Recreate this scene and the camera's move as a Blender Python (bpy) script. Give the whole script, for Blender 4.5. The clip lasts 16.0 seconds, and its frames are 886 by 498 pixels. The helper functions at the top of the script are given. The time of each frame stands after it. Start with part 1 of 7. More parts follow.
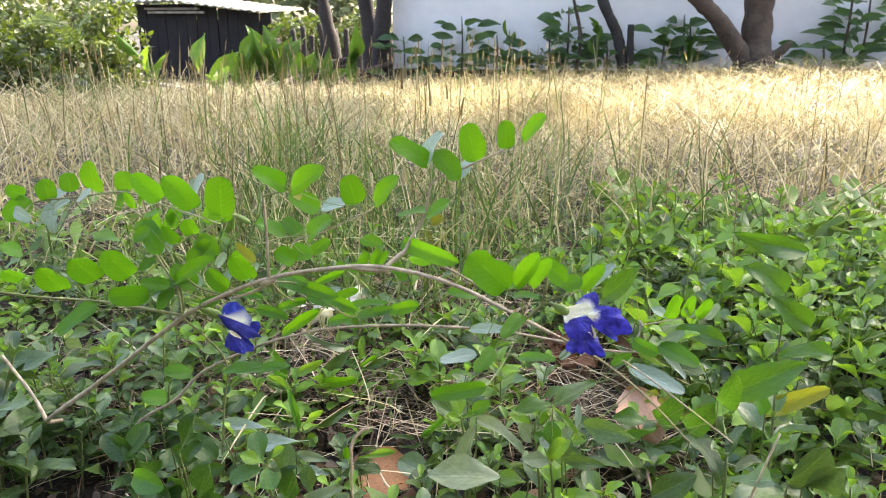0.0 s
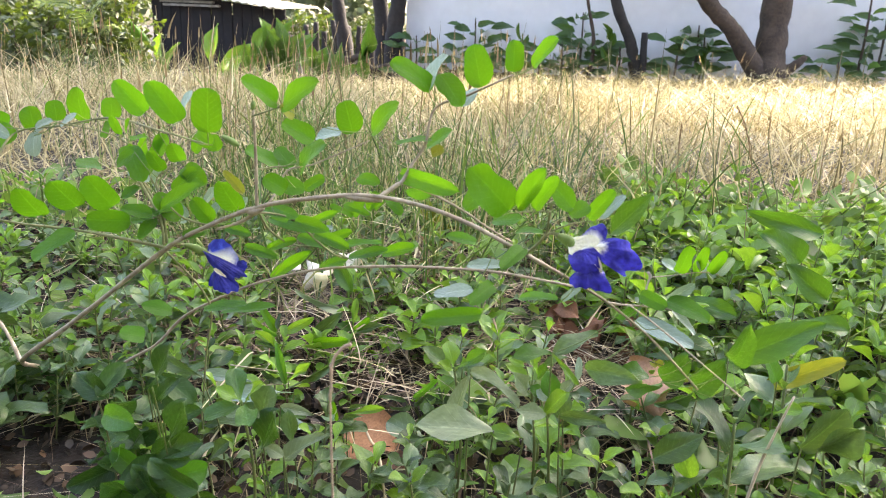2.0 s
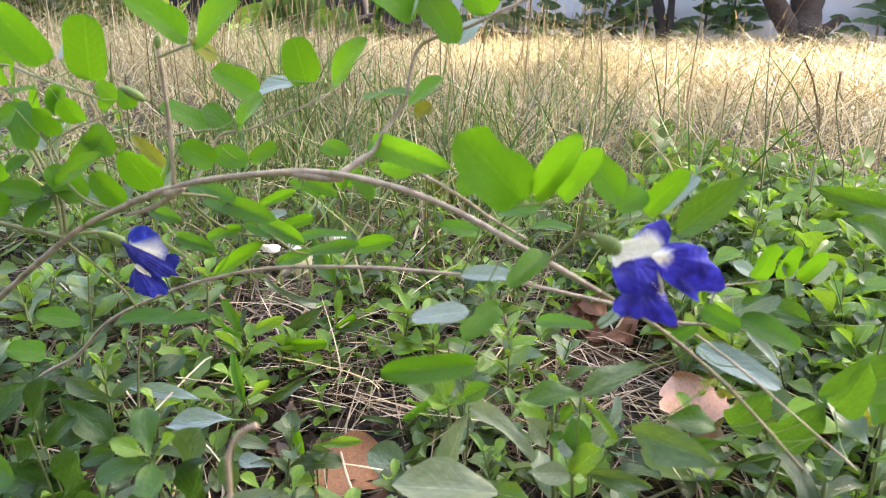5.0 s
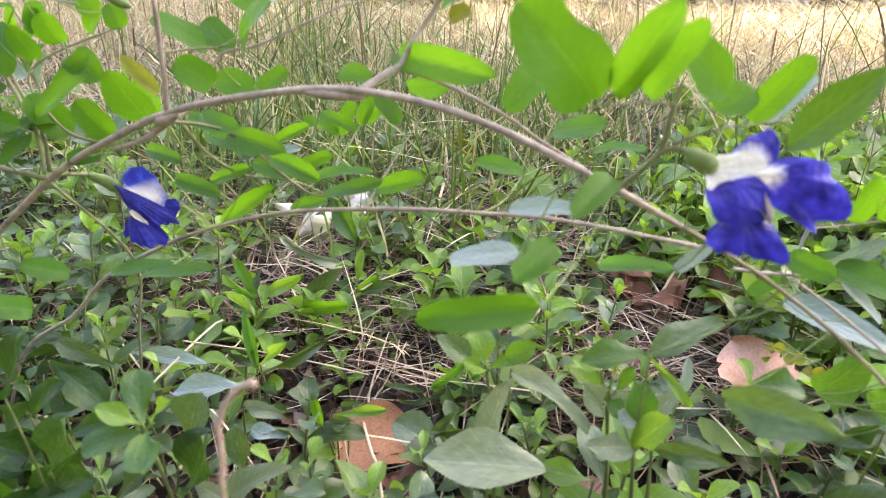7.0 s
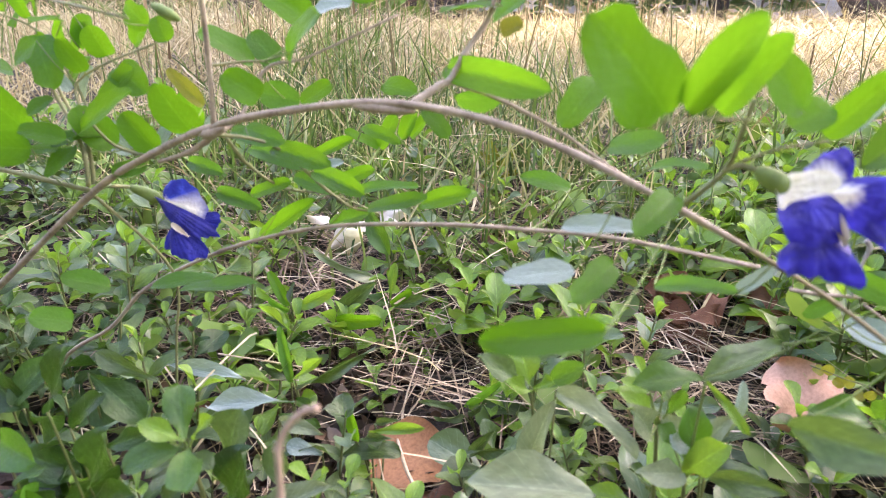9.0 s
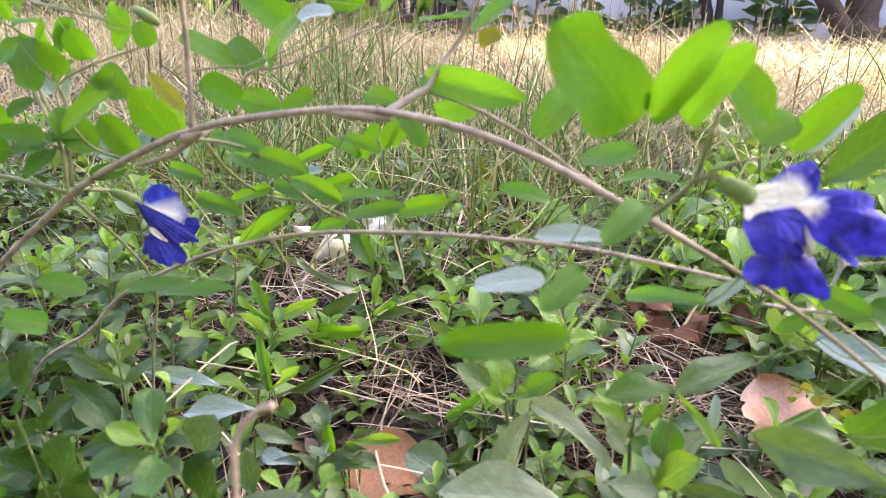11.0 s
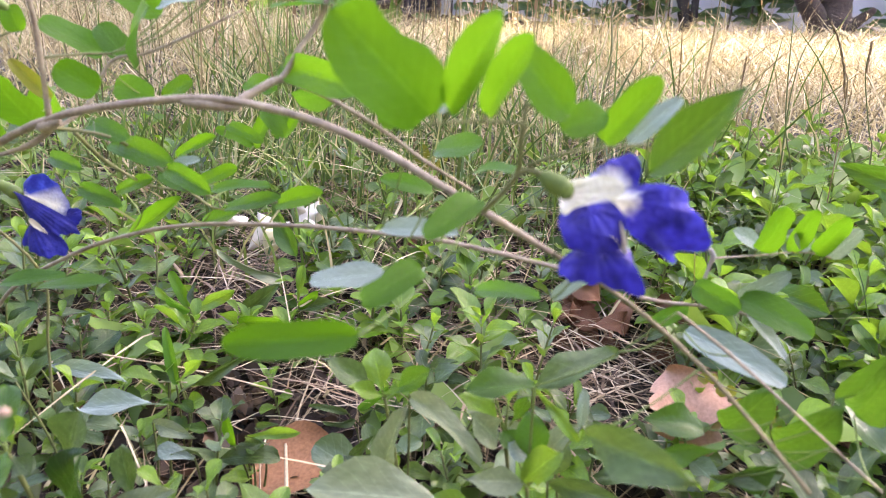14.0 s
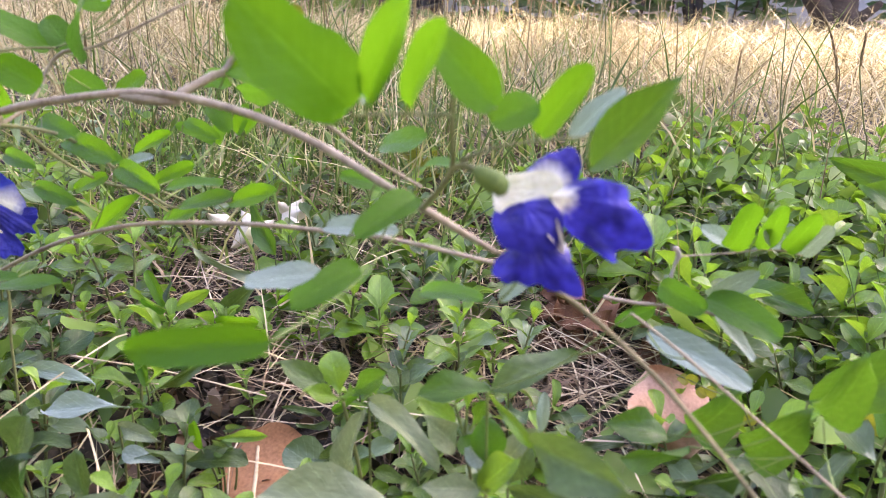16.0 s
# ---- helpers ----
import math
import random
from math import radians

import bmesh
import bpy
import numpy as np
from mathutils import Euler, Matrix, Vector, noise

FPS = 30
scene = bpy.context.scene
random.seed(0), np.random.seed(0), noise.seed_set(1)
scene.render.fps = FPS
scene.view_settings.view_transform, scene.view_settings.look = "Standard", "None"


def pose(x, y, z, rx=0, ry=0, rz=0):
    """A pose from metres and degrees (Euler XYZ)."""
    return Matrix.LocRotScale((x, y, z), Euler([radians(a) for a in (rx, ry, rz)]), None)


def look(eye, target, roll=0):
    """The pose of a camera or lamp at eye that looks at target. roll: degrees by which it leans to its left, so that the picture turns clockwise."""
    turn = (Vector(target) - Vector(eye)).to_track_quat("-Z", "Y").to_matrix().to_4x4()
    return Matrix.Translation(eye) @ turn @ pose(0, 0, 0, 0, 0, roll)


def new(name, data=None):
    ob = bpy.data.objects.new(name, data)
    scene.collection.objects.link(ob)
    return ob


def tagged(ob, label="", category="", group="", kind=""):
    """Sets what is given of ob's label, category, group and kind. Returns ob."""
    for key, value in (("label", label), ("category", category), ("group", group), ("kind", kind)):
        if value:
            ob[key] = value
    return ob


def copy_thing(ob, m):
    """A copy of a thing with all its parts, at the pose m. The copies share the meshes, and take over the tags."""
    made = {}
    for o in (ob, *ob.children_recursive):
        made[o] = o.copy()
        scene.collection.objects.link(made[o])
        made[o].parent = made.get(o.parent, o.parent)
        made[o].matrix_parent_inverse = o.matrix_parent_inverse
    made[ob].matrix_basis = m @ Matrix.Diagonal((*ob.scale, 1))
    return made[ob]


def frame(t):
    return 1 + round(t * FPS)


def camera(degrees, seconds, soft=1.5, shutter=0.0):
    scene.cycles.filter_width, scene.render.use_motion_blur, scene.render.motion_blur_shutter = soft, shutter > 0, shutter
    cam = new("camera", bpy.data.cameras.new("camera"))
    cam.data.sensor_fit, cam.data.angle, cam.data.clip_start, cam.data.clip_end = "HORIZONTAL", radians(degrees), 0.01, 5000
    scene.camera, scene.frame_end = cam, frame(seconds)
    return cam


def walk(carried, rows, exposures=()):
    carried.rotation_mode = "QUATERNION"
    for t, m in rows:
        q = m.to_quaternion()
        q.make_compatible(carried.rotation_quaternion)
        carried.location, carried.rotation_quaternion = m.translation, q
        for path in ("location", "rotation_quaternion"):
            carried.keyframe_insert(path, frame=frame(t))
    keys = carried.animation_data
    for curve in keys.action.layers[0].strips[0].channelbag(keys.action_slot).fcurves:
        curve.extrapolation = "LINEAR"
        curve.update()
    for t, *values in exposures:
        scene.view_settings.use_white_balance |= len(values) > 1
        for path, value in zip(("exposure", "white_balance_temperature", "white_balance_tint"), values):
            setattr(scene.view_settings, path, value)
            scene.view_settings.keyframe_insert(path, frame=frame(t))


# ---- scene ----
cam = camera(64.6, 16.0, 0.45)
cam.data.dof.use_dof, cam.data.dof.focus_distance, cam.data.dof.aperture_fstop = True, 0.88, 14.5
PATH = [
    (0, (0.203, 0.138, 0.48), (-0.11, 2.021, -0.117), 0.1),
    (0.5, (0.202, 0.145, 0.452), (-0.116, 2.009, -0.199), -0.2),
    (1, (0.194, 0.144, 0.436), (-0.163, 2.022, -0.154), 1.6),
    (1.5, (0.2, 0.15, 0.424), (-0.135, 2.029, -0.173), 1.9),
    (2, (0.206, 0.155, 0.418), (-0.12, 2.042, -0.161), 2.5),
    (2.5, (0.202, 0.168, 0.418), (-0.158, 2.044, -0.175), 2.9),
    (3, (0.209, 0.194, 0.418), (-0.14, 2.074, -0.167), 3.1),
    (3.2, (0.209, 0.199, 0.42), (-0.148, 2.078, -0.167), 3.1),
    (5.3, (0.195, 0.32, 0.387), (-0.172, 2.161, -0.303), 2.4),
    (5.5, (0.199, 0.328, 0.384), (-0.168, 2.166, -0.314), 2.2),
    (6, (0.194, 0.339, 0.375), (-0.185, 2.165, -0.348), 2.1),
    (6.5, (0.189, 0.344, 0.359), (-0.205, 2.16, -0.38), 2.0),
    (7, (0.178, 0.35, 0.355), (-0.234, 2.16, -0.389), 1.8),
    (7.5, (0.176, 0.359, 0.357), (-0.243, 2.168, -0.386), 1.9),
    (8, (0.171, 0.356, 0.355), (-0.267, 2.165, -0.377), 2.0),
    (8.5, (0.169, 0.356, 0.353), (-0.289, 2.169, -0.357), 2.4),
    (9, (0.165, 0.354, 0.354), (-0.311, 2.161, -0.359), 1.7),
    (9.5, (0.164, 0.355, 0.353), (-0.303, 2.175, -0.331), 3.1),
    (9.7, (0.164, 0.354, 0.351), (-0.292, 2.183, -0.316), 2.9),
    (12, (0.179, 0.356, 0.351), (-0.299, 2.177, -0.325), 3.5),
    (12.5, (0.179, 0.358, 0.345), (-0.306, 2.172, -0.344), 3.9),
    (13, (0.182, 0.362, 0.349), (-0.296, 2.182, -0.328), 3.7),
    (13.5, (0.212, 0.369, 0.351), (-0.207, 2.197, -0.342), 3.8),
    (14, (0.223, 0.374, 0.354), (-0.187, 2.203, -0.345), 3.5),
    (14.5, (0.234, 0.382, 0.355), (-0.186, 2.203, -0.359), 3.1),
    (15, (0.235, 0.382, 0.355), (-0.202, 2.2, -0.353), 3.0),
    (15.5, (0.241, 0.386, 0.352), (-0.189, 2.198, -0.379), 2.8),
    (16, (0.243, 0.39, 0.352), (-0.184, 2.211, -0.355), 3.1),
]
walk(cam, [(t, look(eye, target, roll)) for t, eye, target, roll in PATH], [(0.0, 3.06, 7200, 10), (1.5, 3.17, 7200, 11), (3.0, 3.19, 7150, 15), (5.5, 3.14, 7000, 20), (7.0, 3.28, 6900, 24), (9.5, 3.35, 6900, 28), (14.0, 3.25, 6900, 29), (16.0, 3.18, 6900, 30)])

# ---- light ----
SUN_TO = Vector((0.42, 0.58, 0.78)).normalized()
world = bpy.data.worlds.new("world")
scene.world = world
world.use_nodes = True
wn = world.node_tree
sky = wn.nodes.new("ShaderNodeTexSky")
sky.sky_type, sky.sun_disc, sky.dust_density = "NISHITA", False, 4.0
sky.sun_elevation = math.asin(SUN_TO.z)
sky.sun_rotation = math.atan2(SUN_TO.x, SUN_TO.y)
wn.links.new(sky.outputs[0], wn.nodes["Background"].inputs[0])
wn.nodes["Background"].inputs[1].default_value = 0.138
sun = new("sun", bpy.data.lights.new("sun", "SUN"))
sun.data.energy, sun.data.angle, sun.data.color = 3.1, radians(0.6), (1.0, 0.93, 0.80)
sun.matrix_basis = look((0, 0, 20), Vector((0, 0, 20)) - SUN_TO)


# ---- materials ----
def material(name):
    m = bpy.data.materials.new(name)
    m.use_nodes = True
    nt = m.node_tree
    b = nt.nodes["Principled BSDF"]
    return m, nt, b


def node(nt, kind, **values):
    n = nt.nodes.new(kind)
    for k, v in values.items():
        n.inputs[k].default_value = v
    return n


def mix_rgb(nt, fac, a, b):
    n = nt.nodes.new("ShaderNodeMix")
    n.data_type = "RGBA"
    for i, v in ((0, fac), (6, a), (7, b)):
        if isinstance(v, bpy.types.NodeSocket):
            nt.links.new(v, n.inputs[i])
        elif i == 0:
            n.inputs[0].default_value = v
        else:
            n.inputs[i].default_value = (*v, 1)
    return n.outputs[2]


def ramp(nt, fac, stops):
    n = nt.nodes.new("ShaderNodeValToRGB")
    while len(n.color_ramp.elements) < len(stops):
        n.color_ramp.elements.new(0.5)
    for e, (p, c) in zip(n.color_ramp.elements, stops):
        e.position, e.color = p, (*c, 1)
    nt.links.new(fac, n.inputs[0])
    return n.outputs[0]


def math_node(nt, op, a, b=None):
    n = nt.nodes.new("ShaderNodeMath")
    n.operation = op
    for i, v in ((0, a), (1, b)):
        if isinstance(v, bpy.types.NodeSocket):
            nt.links.new(v, n.inputs[i])
        elif v is not None:
            n.inputs[i].default_value = v
    return n.outputs[0]


def noise_at(nt, scale, detail=4.0, coord="Object"):
    tc = nt.nodes.new("ShaderNodeTexCoord")
    n = node(nt, "ShaderNodeTexNoise", Scale=scale, Detail=detail)
    nt.links.new(tc.outputs[coord], n.inputs["Vector"])
    return n.outputs["Fac"]


def bump(nt, b, height, strength, distance):
    n = node(nt, "ShaderNodeBump", Strength=strength, Distance=distance)
    nt.links.new(height, n.inputs["Height"])
    nt.links.new(n.outputs[0], b.inputs["Normal"])


def see_through(nt, b, colour, share):
    """Lets a share of the light pass through a thin leaf or petal."""
    t = nt.nodes.new("ShaderNodeBsdfTranslucent")
    nt.links.new(colour, t.inputs["Color"])
    mix = nt.nodes.new("ShaderNodeMixShader")
    mix.inputs[0].default_value = share
    nt.links.new(b.outputs[0], mix.inputs[1])
    nt.links.new(t.outputs[0], mix.inputs[2])
    nt.links.new(mix.outputs[0], nt.nodes["Material Output"].inputs["Surface"])


def leaf_material(name, dark, light, through_colour, share=0.42, rough=0.42, island=False, veins=True, spots=0.0, gloss=0.5):
    m, nt, b = material(name)
    if island:
        g = nt.nodes.new("ShaderNodeNewGeometry")
        rnd = g.outputs["Random Per Island"]
    else:
        g = nt.nodes.new("ShaderNodeObjectInfo")
        rnd = g.outputs["Random"]
    base = mix_rgb(nt, rnd, dark, light)
    glow = mix_rgb(nt, rnd, [c * 0.75 for c in through_colour], through_colour)
    if veins:
        uv = nt.nodes.new("ShaderNodeUVMap")
        sep = nt.nodes.new("ShaderNodeSeparateXYZ")
        nt.links.new(uv.outputs[0], sep.inputs[0])
        off = math_node(nt, "ABSOLUTE", math_node(nt, "SUBTRACT", sep.outputs[0], 0.5))
        saw = math_node(nt, "FRACT", math_node(nt, "MULTIPLY", math_node(nt, "SUBTRACT", sep.outputs[1], math_node(nt, "MULTIPLY", off, 0.55)), 8.0))
        side = math_node(nt, "LESS_THAN", saw, 0.10)
        mid = math_node(nt, "LESS_THAN", off, 0.022)
        vein = math_node(nt, "MAXIMUM", math_node(nt, "MULTIPLY", side, 0.45), mid)
        base = mix_rgb(nt, math_node(nt, "MULTIPLY", vein, 0.55), base, [min(1, c * 1.8 + 0.02) for c in light])
        mottle = noise_at(nt, 9.0, 5.0)
        base = mix_rgb(nt, ramp(nt, mottle, [(0.35, (0, 0, 0)), (0.7, (0.75, 0.75, 0.75))]), base, [c * 0.8 for c in dark])
        if spots:
            sp = ramp(nt, noise_at(nt, 16.0, 2.0), [(0.70, (0, 0, 0)), (0.76, (spots, spots, spots))])
            base = mix_rgb(nt, sp, base, (0.30, 0.20, 0.06))
        h = math_node(nt, "SUBTRACT", math_node(nt, "MULTIPLY", mottle, 0.5), vein)
        bump(nt, b, h, 0.8, 0.0022)
    nt.links.new(base, b.inputs["Base Color"])
    worn = math_node(nt, "FRACT", math_node(nt, "MULTIPLY", rnd, 7.3))
    nt.links.new(math_node(nt, "ADD", math_node(nt, "MULTIPLY", worn, 0.26), rough - 0.13), b.inputs["Roughness"])
    b.inputs["Specular IOR Level"].default_value = gloss
    see_through(nt, b, glow, share)
    return m


LEAF = {
    0: leaf_material("leaflet_green", (0.036, 0.118, 0.006), (0.060, 0.172, 0.009), (0.185, 0.46, 0.012), 0.46, 0.5, spots=0.4, gloss=0.25),
    1: leaf_material("leaflet_dark", (0.034, 0.108, 0.012), (0.06, 0.165, 0.016), (0.16, 0.42, 0.02), 0.42, 0.48, gloss=0.4),
    2: leaf_material("leaflet_pale_underside", (0.24, 0.33, 0.28), (0.36, 0.45, 0.40), (0.26, 0.38, 0.20), 0.3, 0.42),
    3: leaf_material("leaflet_yellowing", (0.14, 0.17, 0.016), (0.22, 0.21, 0.018), (0.33, 0.36, 0.03), 0.42, 0.5, spots=0.8),
}
BROAD = leaf_material("broad_weed_leaf", (0.030, 0.088, 0.010), (0.058, 0.142, 0.017), (0.13, 0.31, 0.018), 0.32, 0.42, spots=0.4, gloss=0.5)
SAGE = leaf_material("sage_weed_leaf", (0.19, 0.24, 0.135), (0.30, 0.355, 0.21), (0.26, 0.36, 0.14), 0.28, 0.42, spots=0.5, gloss=0.5)
# Leaf green darkened in colour to stand for shade at the near left.
SHADED_LEAF = leaf_material("weed_leaf_shaded", (0.014, 0.042, 0.009), (0.050, 0.112, 0.024), (0.10, 0.24, 0.02), 0.24, 0.42, spots=0.5, gloss=0.35)
WEED_LEAF = leaf_material("weed_leaf", (0.022, 0.056, 0.009), (0.135, 0.25, 0.040), (0.25, 0.44, 0.035), 0.30, 0.36, gloss=0.75)
WEED_YOUNG = leaf_material("weed_leaf_young", (0.075, 0.180, 0.016), (0.195, 0.360, 0.032), (0.30, 0.54, 0.035), 0.36, 0.38, gloss=0.65)
WEED_GREY = leaf_material("weed_leaf_greyish", (0.018, 0.046, 0.010), (0.088, 0.155, 0.044), (0.15, 0.27, 0.04), 0.24, 0.40, spots=0.6, gloss=0.6)
WEED_PALE = leaf_material("weed_leaf_pale_underside", (0.10, 0.16, 0.075), (0.175, 0.255, 0.13), (0.22, 0.38, 0.10), 0.3, 0.36, gloss=0.7)
WEED_FAR = leaf_material("weed_leaf_far", (0.024, 0.064, 0.010), (0.200, 0.320, 0.075), (0.28, 0.46, 0.06), 0.28, 0.46, island=True, veins=False, gloss=0.35)
CANNA = leaf_material("canna_leaf", (0.022, 0.080, 0.012), (0.085, 0.185, 0.020), (0.20, 0.35, 0.03), 0.36, 0.4)
SHRUB = leaf_material("shrub_leaf", (0.028, 0.066, 0.028), (0.070, 0.140, 0.046), (0.16, 0.30, 0.05), 0.35, 0.4)
# Bush green darkened in colour, as if trees kept it shaded.
BUSH_FAR = leaf_material("shaded_bush_leaf", (0.008, 0.018, 0.004), (0.050, 0.078, 0.011), (0.12, 0.17, 0.016), 0.30, 0.5, island=True, veins=False)
FROND = leaf_material("frond_leaf", (0.05, 0.09, 0.008), (0.13, 0.18, 0.014), (0.28, 0.36, 0.025), 0.40, 0.5, island=True, veins=False)
# Distant leaves: haze is put into the colour as a greyer green.
DISTANT_LEAF = leaf_material("distant_leaf", (0.035, 0.050, 0.020), (0.13, 0.15, 0.07), (0.20, 0.24, 0.09), 0.3, 0.6, island=True, veins=False)
CROWN = leaf_material("crown_leaf", (0.04, 0.09, 0.02), (0.08, 0.15, 0.03), (0.2, 0.35, 0.05), 0.3, 0.5, island=True, veins=False)


def straw_material(name, stops, share=0.3, rough=0.6):
    m, nt, b = material(name)
    g = nt.nodes.new("ShaderNodeNewGeometry")
    col = ramp(nt, g.outputs["Random Per Island"], stops)
    streak = noise_at(nt, 40.0, 3.0)
    col = mix_rgb(nt, ramp(nt, streak, [(0.4, (0, 0, 0)), (0.8, (0.35, 0.35, 0.35))]), col, (0.22, 0.15, 0.07))
    nt.links.new(col, b.inputs["Base Color"])
    b.inputs["Roughness"].default_value = rough
    see_through(nt, b, col, share)
    return m


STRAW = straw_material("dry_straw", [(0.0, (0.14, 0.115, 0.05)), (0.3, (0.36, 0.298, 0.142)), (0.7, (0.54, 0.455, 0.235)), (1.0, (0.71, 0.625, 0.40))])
# Straw with the sun's gold put into its colour, for the sunny part.
STRAW_GOLD = straw_material("golden_sunlit_straw", [(0.0, (0.125, 0.094, 0.034)), (0.4, (0.255, 0.198, 0.078)), (0.8, (0.35, 0.278, 0.122)), (1.0, (0.45, 0.37, 0.20))], 0.32)
LITTER = straw_material("straw_litter", [(0.0, (0.05, 0.032, 0.02)), (0.45, (0.19, 0.125, 0.08)), (0.72, (0.45, 0.34, 0.21)), (1.0, (0.70, 0.60, 0.43))], 0.15)
STALK = straw_material("seed_stalk", [(0.0, (0.08, 0.085, 0.030)), (0.45, (0.19, 0.15, 0.065)), (1.0, (0.42, 0.33, 0.18))], 0.2)
GREEN_GRASS = straw_material("green_grass", [(0.0, (0.032, 0.075, 0.013)), (0.45, (0.08, 0.17, 0.022)), (0.8, (0.17, 0.27, 0.045)), (1.0, (0.44, 0.40, 0.17))], 0.36, 0.45)
SEED = straw_material("seed_head_brown", [(0.0, (0.10, 0.06, 0.025)), (0.5, (0.24, 0.16, 0.07)), (1.0, (0.42, 0.32, 0.17))], 0.2)
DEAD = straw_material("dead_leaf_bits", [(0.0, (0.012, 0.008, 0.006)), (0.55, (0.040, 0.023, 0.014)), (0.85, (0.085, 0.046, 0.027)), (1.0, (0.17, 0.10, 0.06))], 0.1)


def plain_material(name, dark, light, scale, rough=0.8, bumps=0.5, depth=0.002, detail=6.0):
    m, nt, b = material(name)
    n1, n2 = noise_at(nt, scale, detail), noise_at(nt, scale * 6.3, detail)
    f = math_node(nt, "ADD", math_node(nt, "MULTIPLY", n1, 0.65), math_node(nt, "MULTIPLY", n2, 0.35))
    col = ramp(nt, f, [(0.32, dark), (0.68, light)])
    nt.links.new(col, b.inputs["Base Color"])
    b.inputs["Roughness"].default_value = rough
    bump(nt, b, f, bumps, depth)
    return m


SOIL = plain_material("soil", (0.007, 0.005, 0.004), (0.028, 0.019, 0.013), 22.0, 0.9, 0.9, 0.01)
STEM = plain_material("vine_stem", (0.17, 0.130, 0.090), (0.48, 0.40, 0.29), 120.0, 0.7, 0.7, 0.0006)
OLIVE_STEM = plain_material("olive_stem", (0.11, 0.095, 0.045), (0.25, 0.21, 0.10), 110.0, 0.65, 0.5, 0.0004)
DRY_STALK = plain_material("dry_brown_stalk", (0.22, 0.15, 0.105), (0.46, 0.34, 0.25), 150.0, 0.75, 0.6, 0.0005)
PALE_STRAW = plain_material("pale_straw", (0.34, 0.26, 0.155), (0.64, 0.54, 0.38), 90.0, 0.6, 0.4, 0.0004)
STEM_GREEN = plain_material("green_shoot", (0.11, 0.13, 0.045), (0.24, 0.24, 0.10), 90.0, 0.6, 0.3, 0.0003)
WEED_STEM = plain_material("weed_stem", (0.065, 0.095, 0.022), (0.15, 0.165, 0.05), 90.0, 0.6, 0.3, 0.0003)
PETIOLE = plain_material("leaf_stalk", (0.09, 0.15, 0.03), (0.19, 0.26, 0.06), 90.0, 0.6, 0.3, 0.0002)
DARK_BARK = plain_material("dark_bark", (0.010, 0.008, 0.009), (0.040, 0.030, 0.028), 7.0, 0.9, 0.9, 0.02)
BARK = plain_material("bark", (0.026, 0.018, 0.014), (0.105, 0.072, 0.054), 7.0, 0.9, 0.9, 0.02)
DARK_WOOD = plain_material("dark_post_wood", (0.012, 0.010, 0.010), (0.045, 0.036, 0.034), 9.0, 0.85, 0.6, 0.01)
# Board colour taken down to near black in place of the shed's shade.
SHED_WOOD = plain_material("shaded_shed_boards", (0.004, 0.003, 0.004), (0.014, 0.009, 0.010), 6.0, 0.85, 0.5, 0.01)
ROOF = plain_material("grey_corrugated_sheet", (0.30, 0.29, 0.27), (0.55, 0.54, 0.51), 3.0, 0.55, 0.3, 0.004)
PLASTER = plain_material("white_plaster", (0.70, 0.67, 0.70), (0.82, 0.79, 0.82), 1.6, 0.9, 0.25, 0.004)
GREY_WOOD = plain_material("weathered_grey_wood", (0.16, 0.14, 0.12), (0.42, 0.39, 0.35), 8.0, 0.85, 0.5, 0.01)
BROWN_LEAF = plain_material("dry_tan_leaf", (0.36, 0.19, 0.115), (0.56, 0.33, 0.22), 26.0, 0.7, 0.4, 0.001)
BROWN_LEAF2 = plain_material("dry_orange_brown_leaf", (0.22, 0.10, 0.045), (0.42, 0.21, 0.10), 26.0, 0.7, 0.4, 0.001)
RED_LEAF = plain_material("dry_reddish_leaf", (0.065, 0.026, 0.012), (0.27, 0.115, 0.052), 40.0, 0.7, 0.5, 0.001)
BUD = plain_material("green_bud", (0.09, 0.15, 0.030), (0.18, 0.26, 0.060), 160.0, 0.6, 0.3, 0.0003)


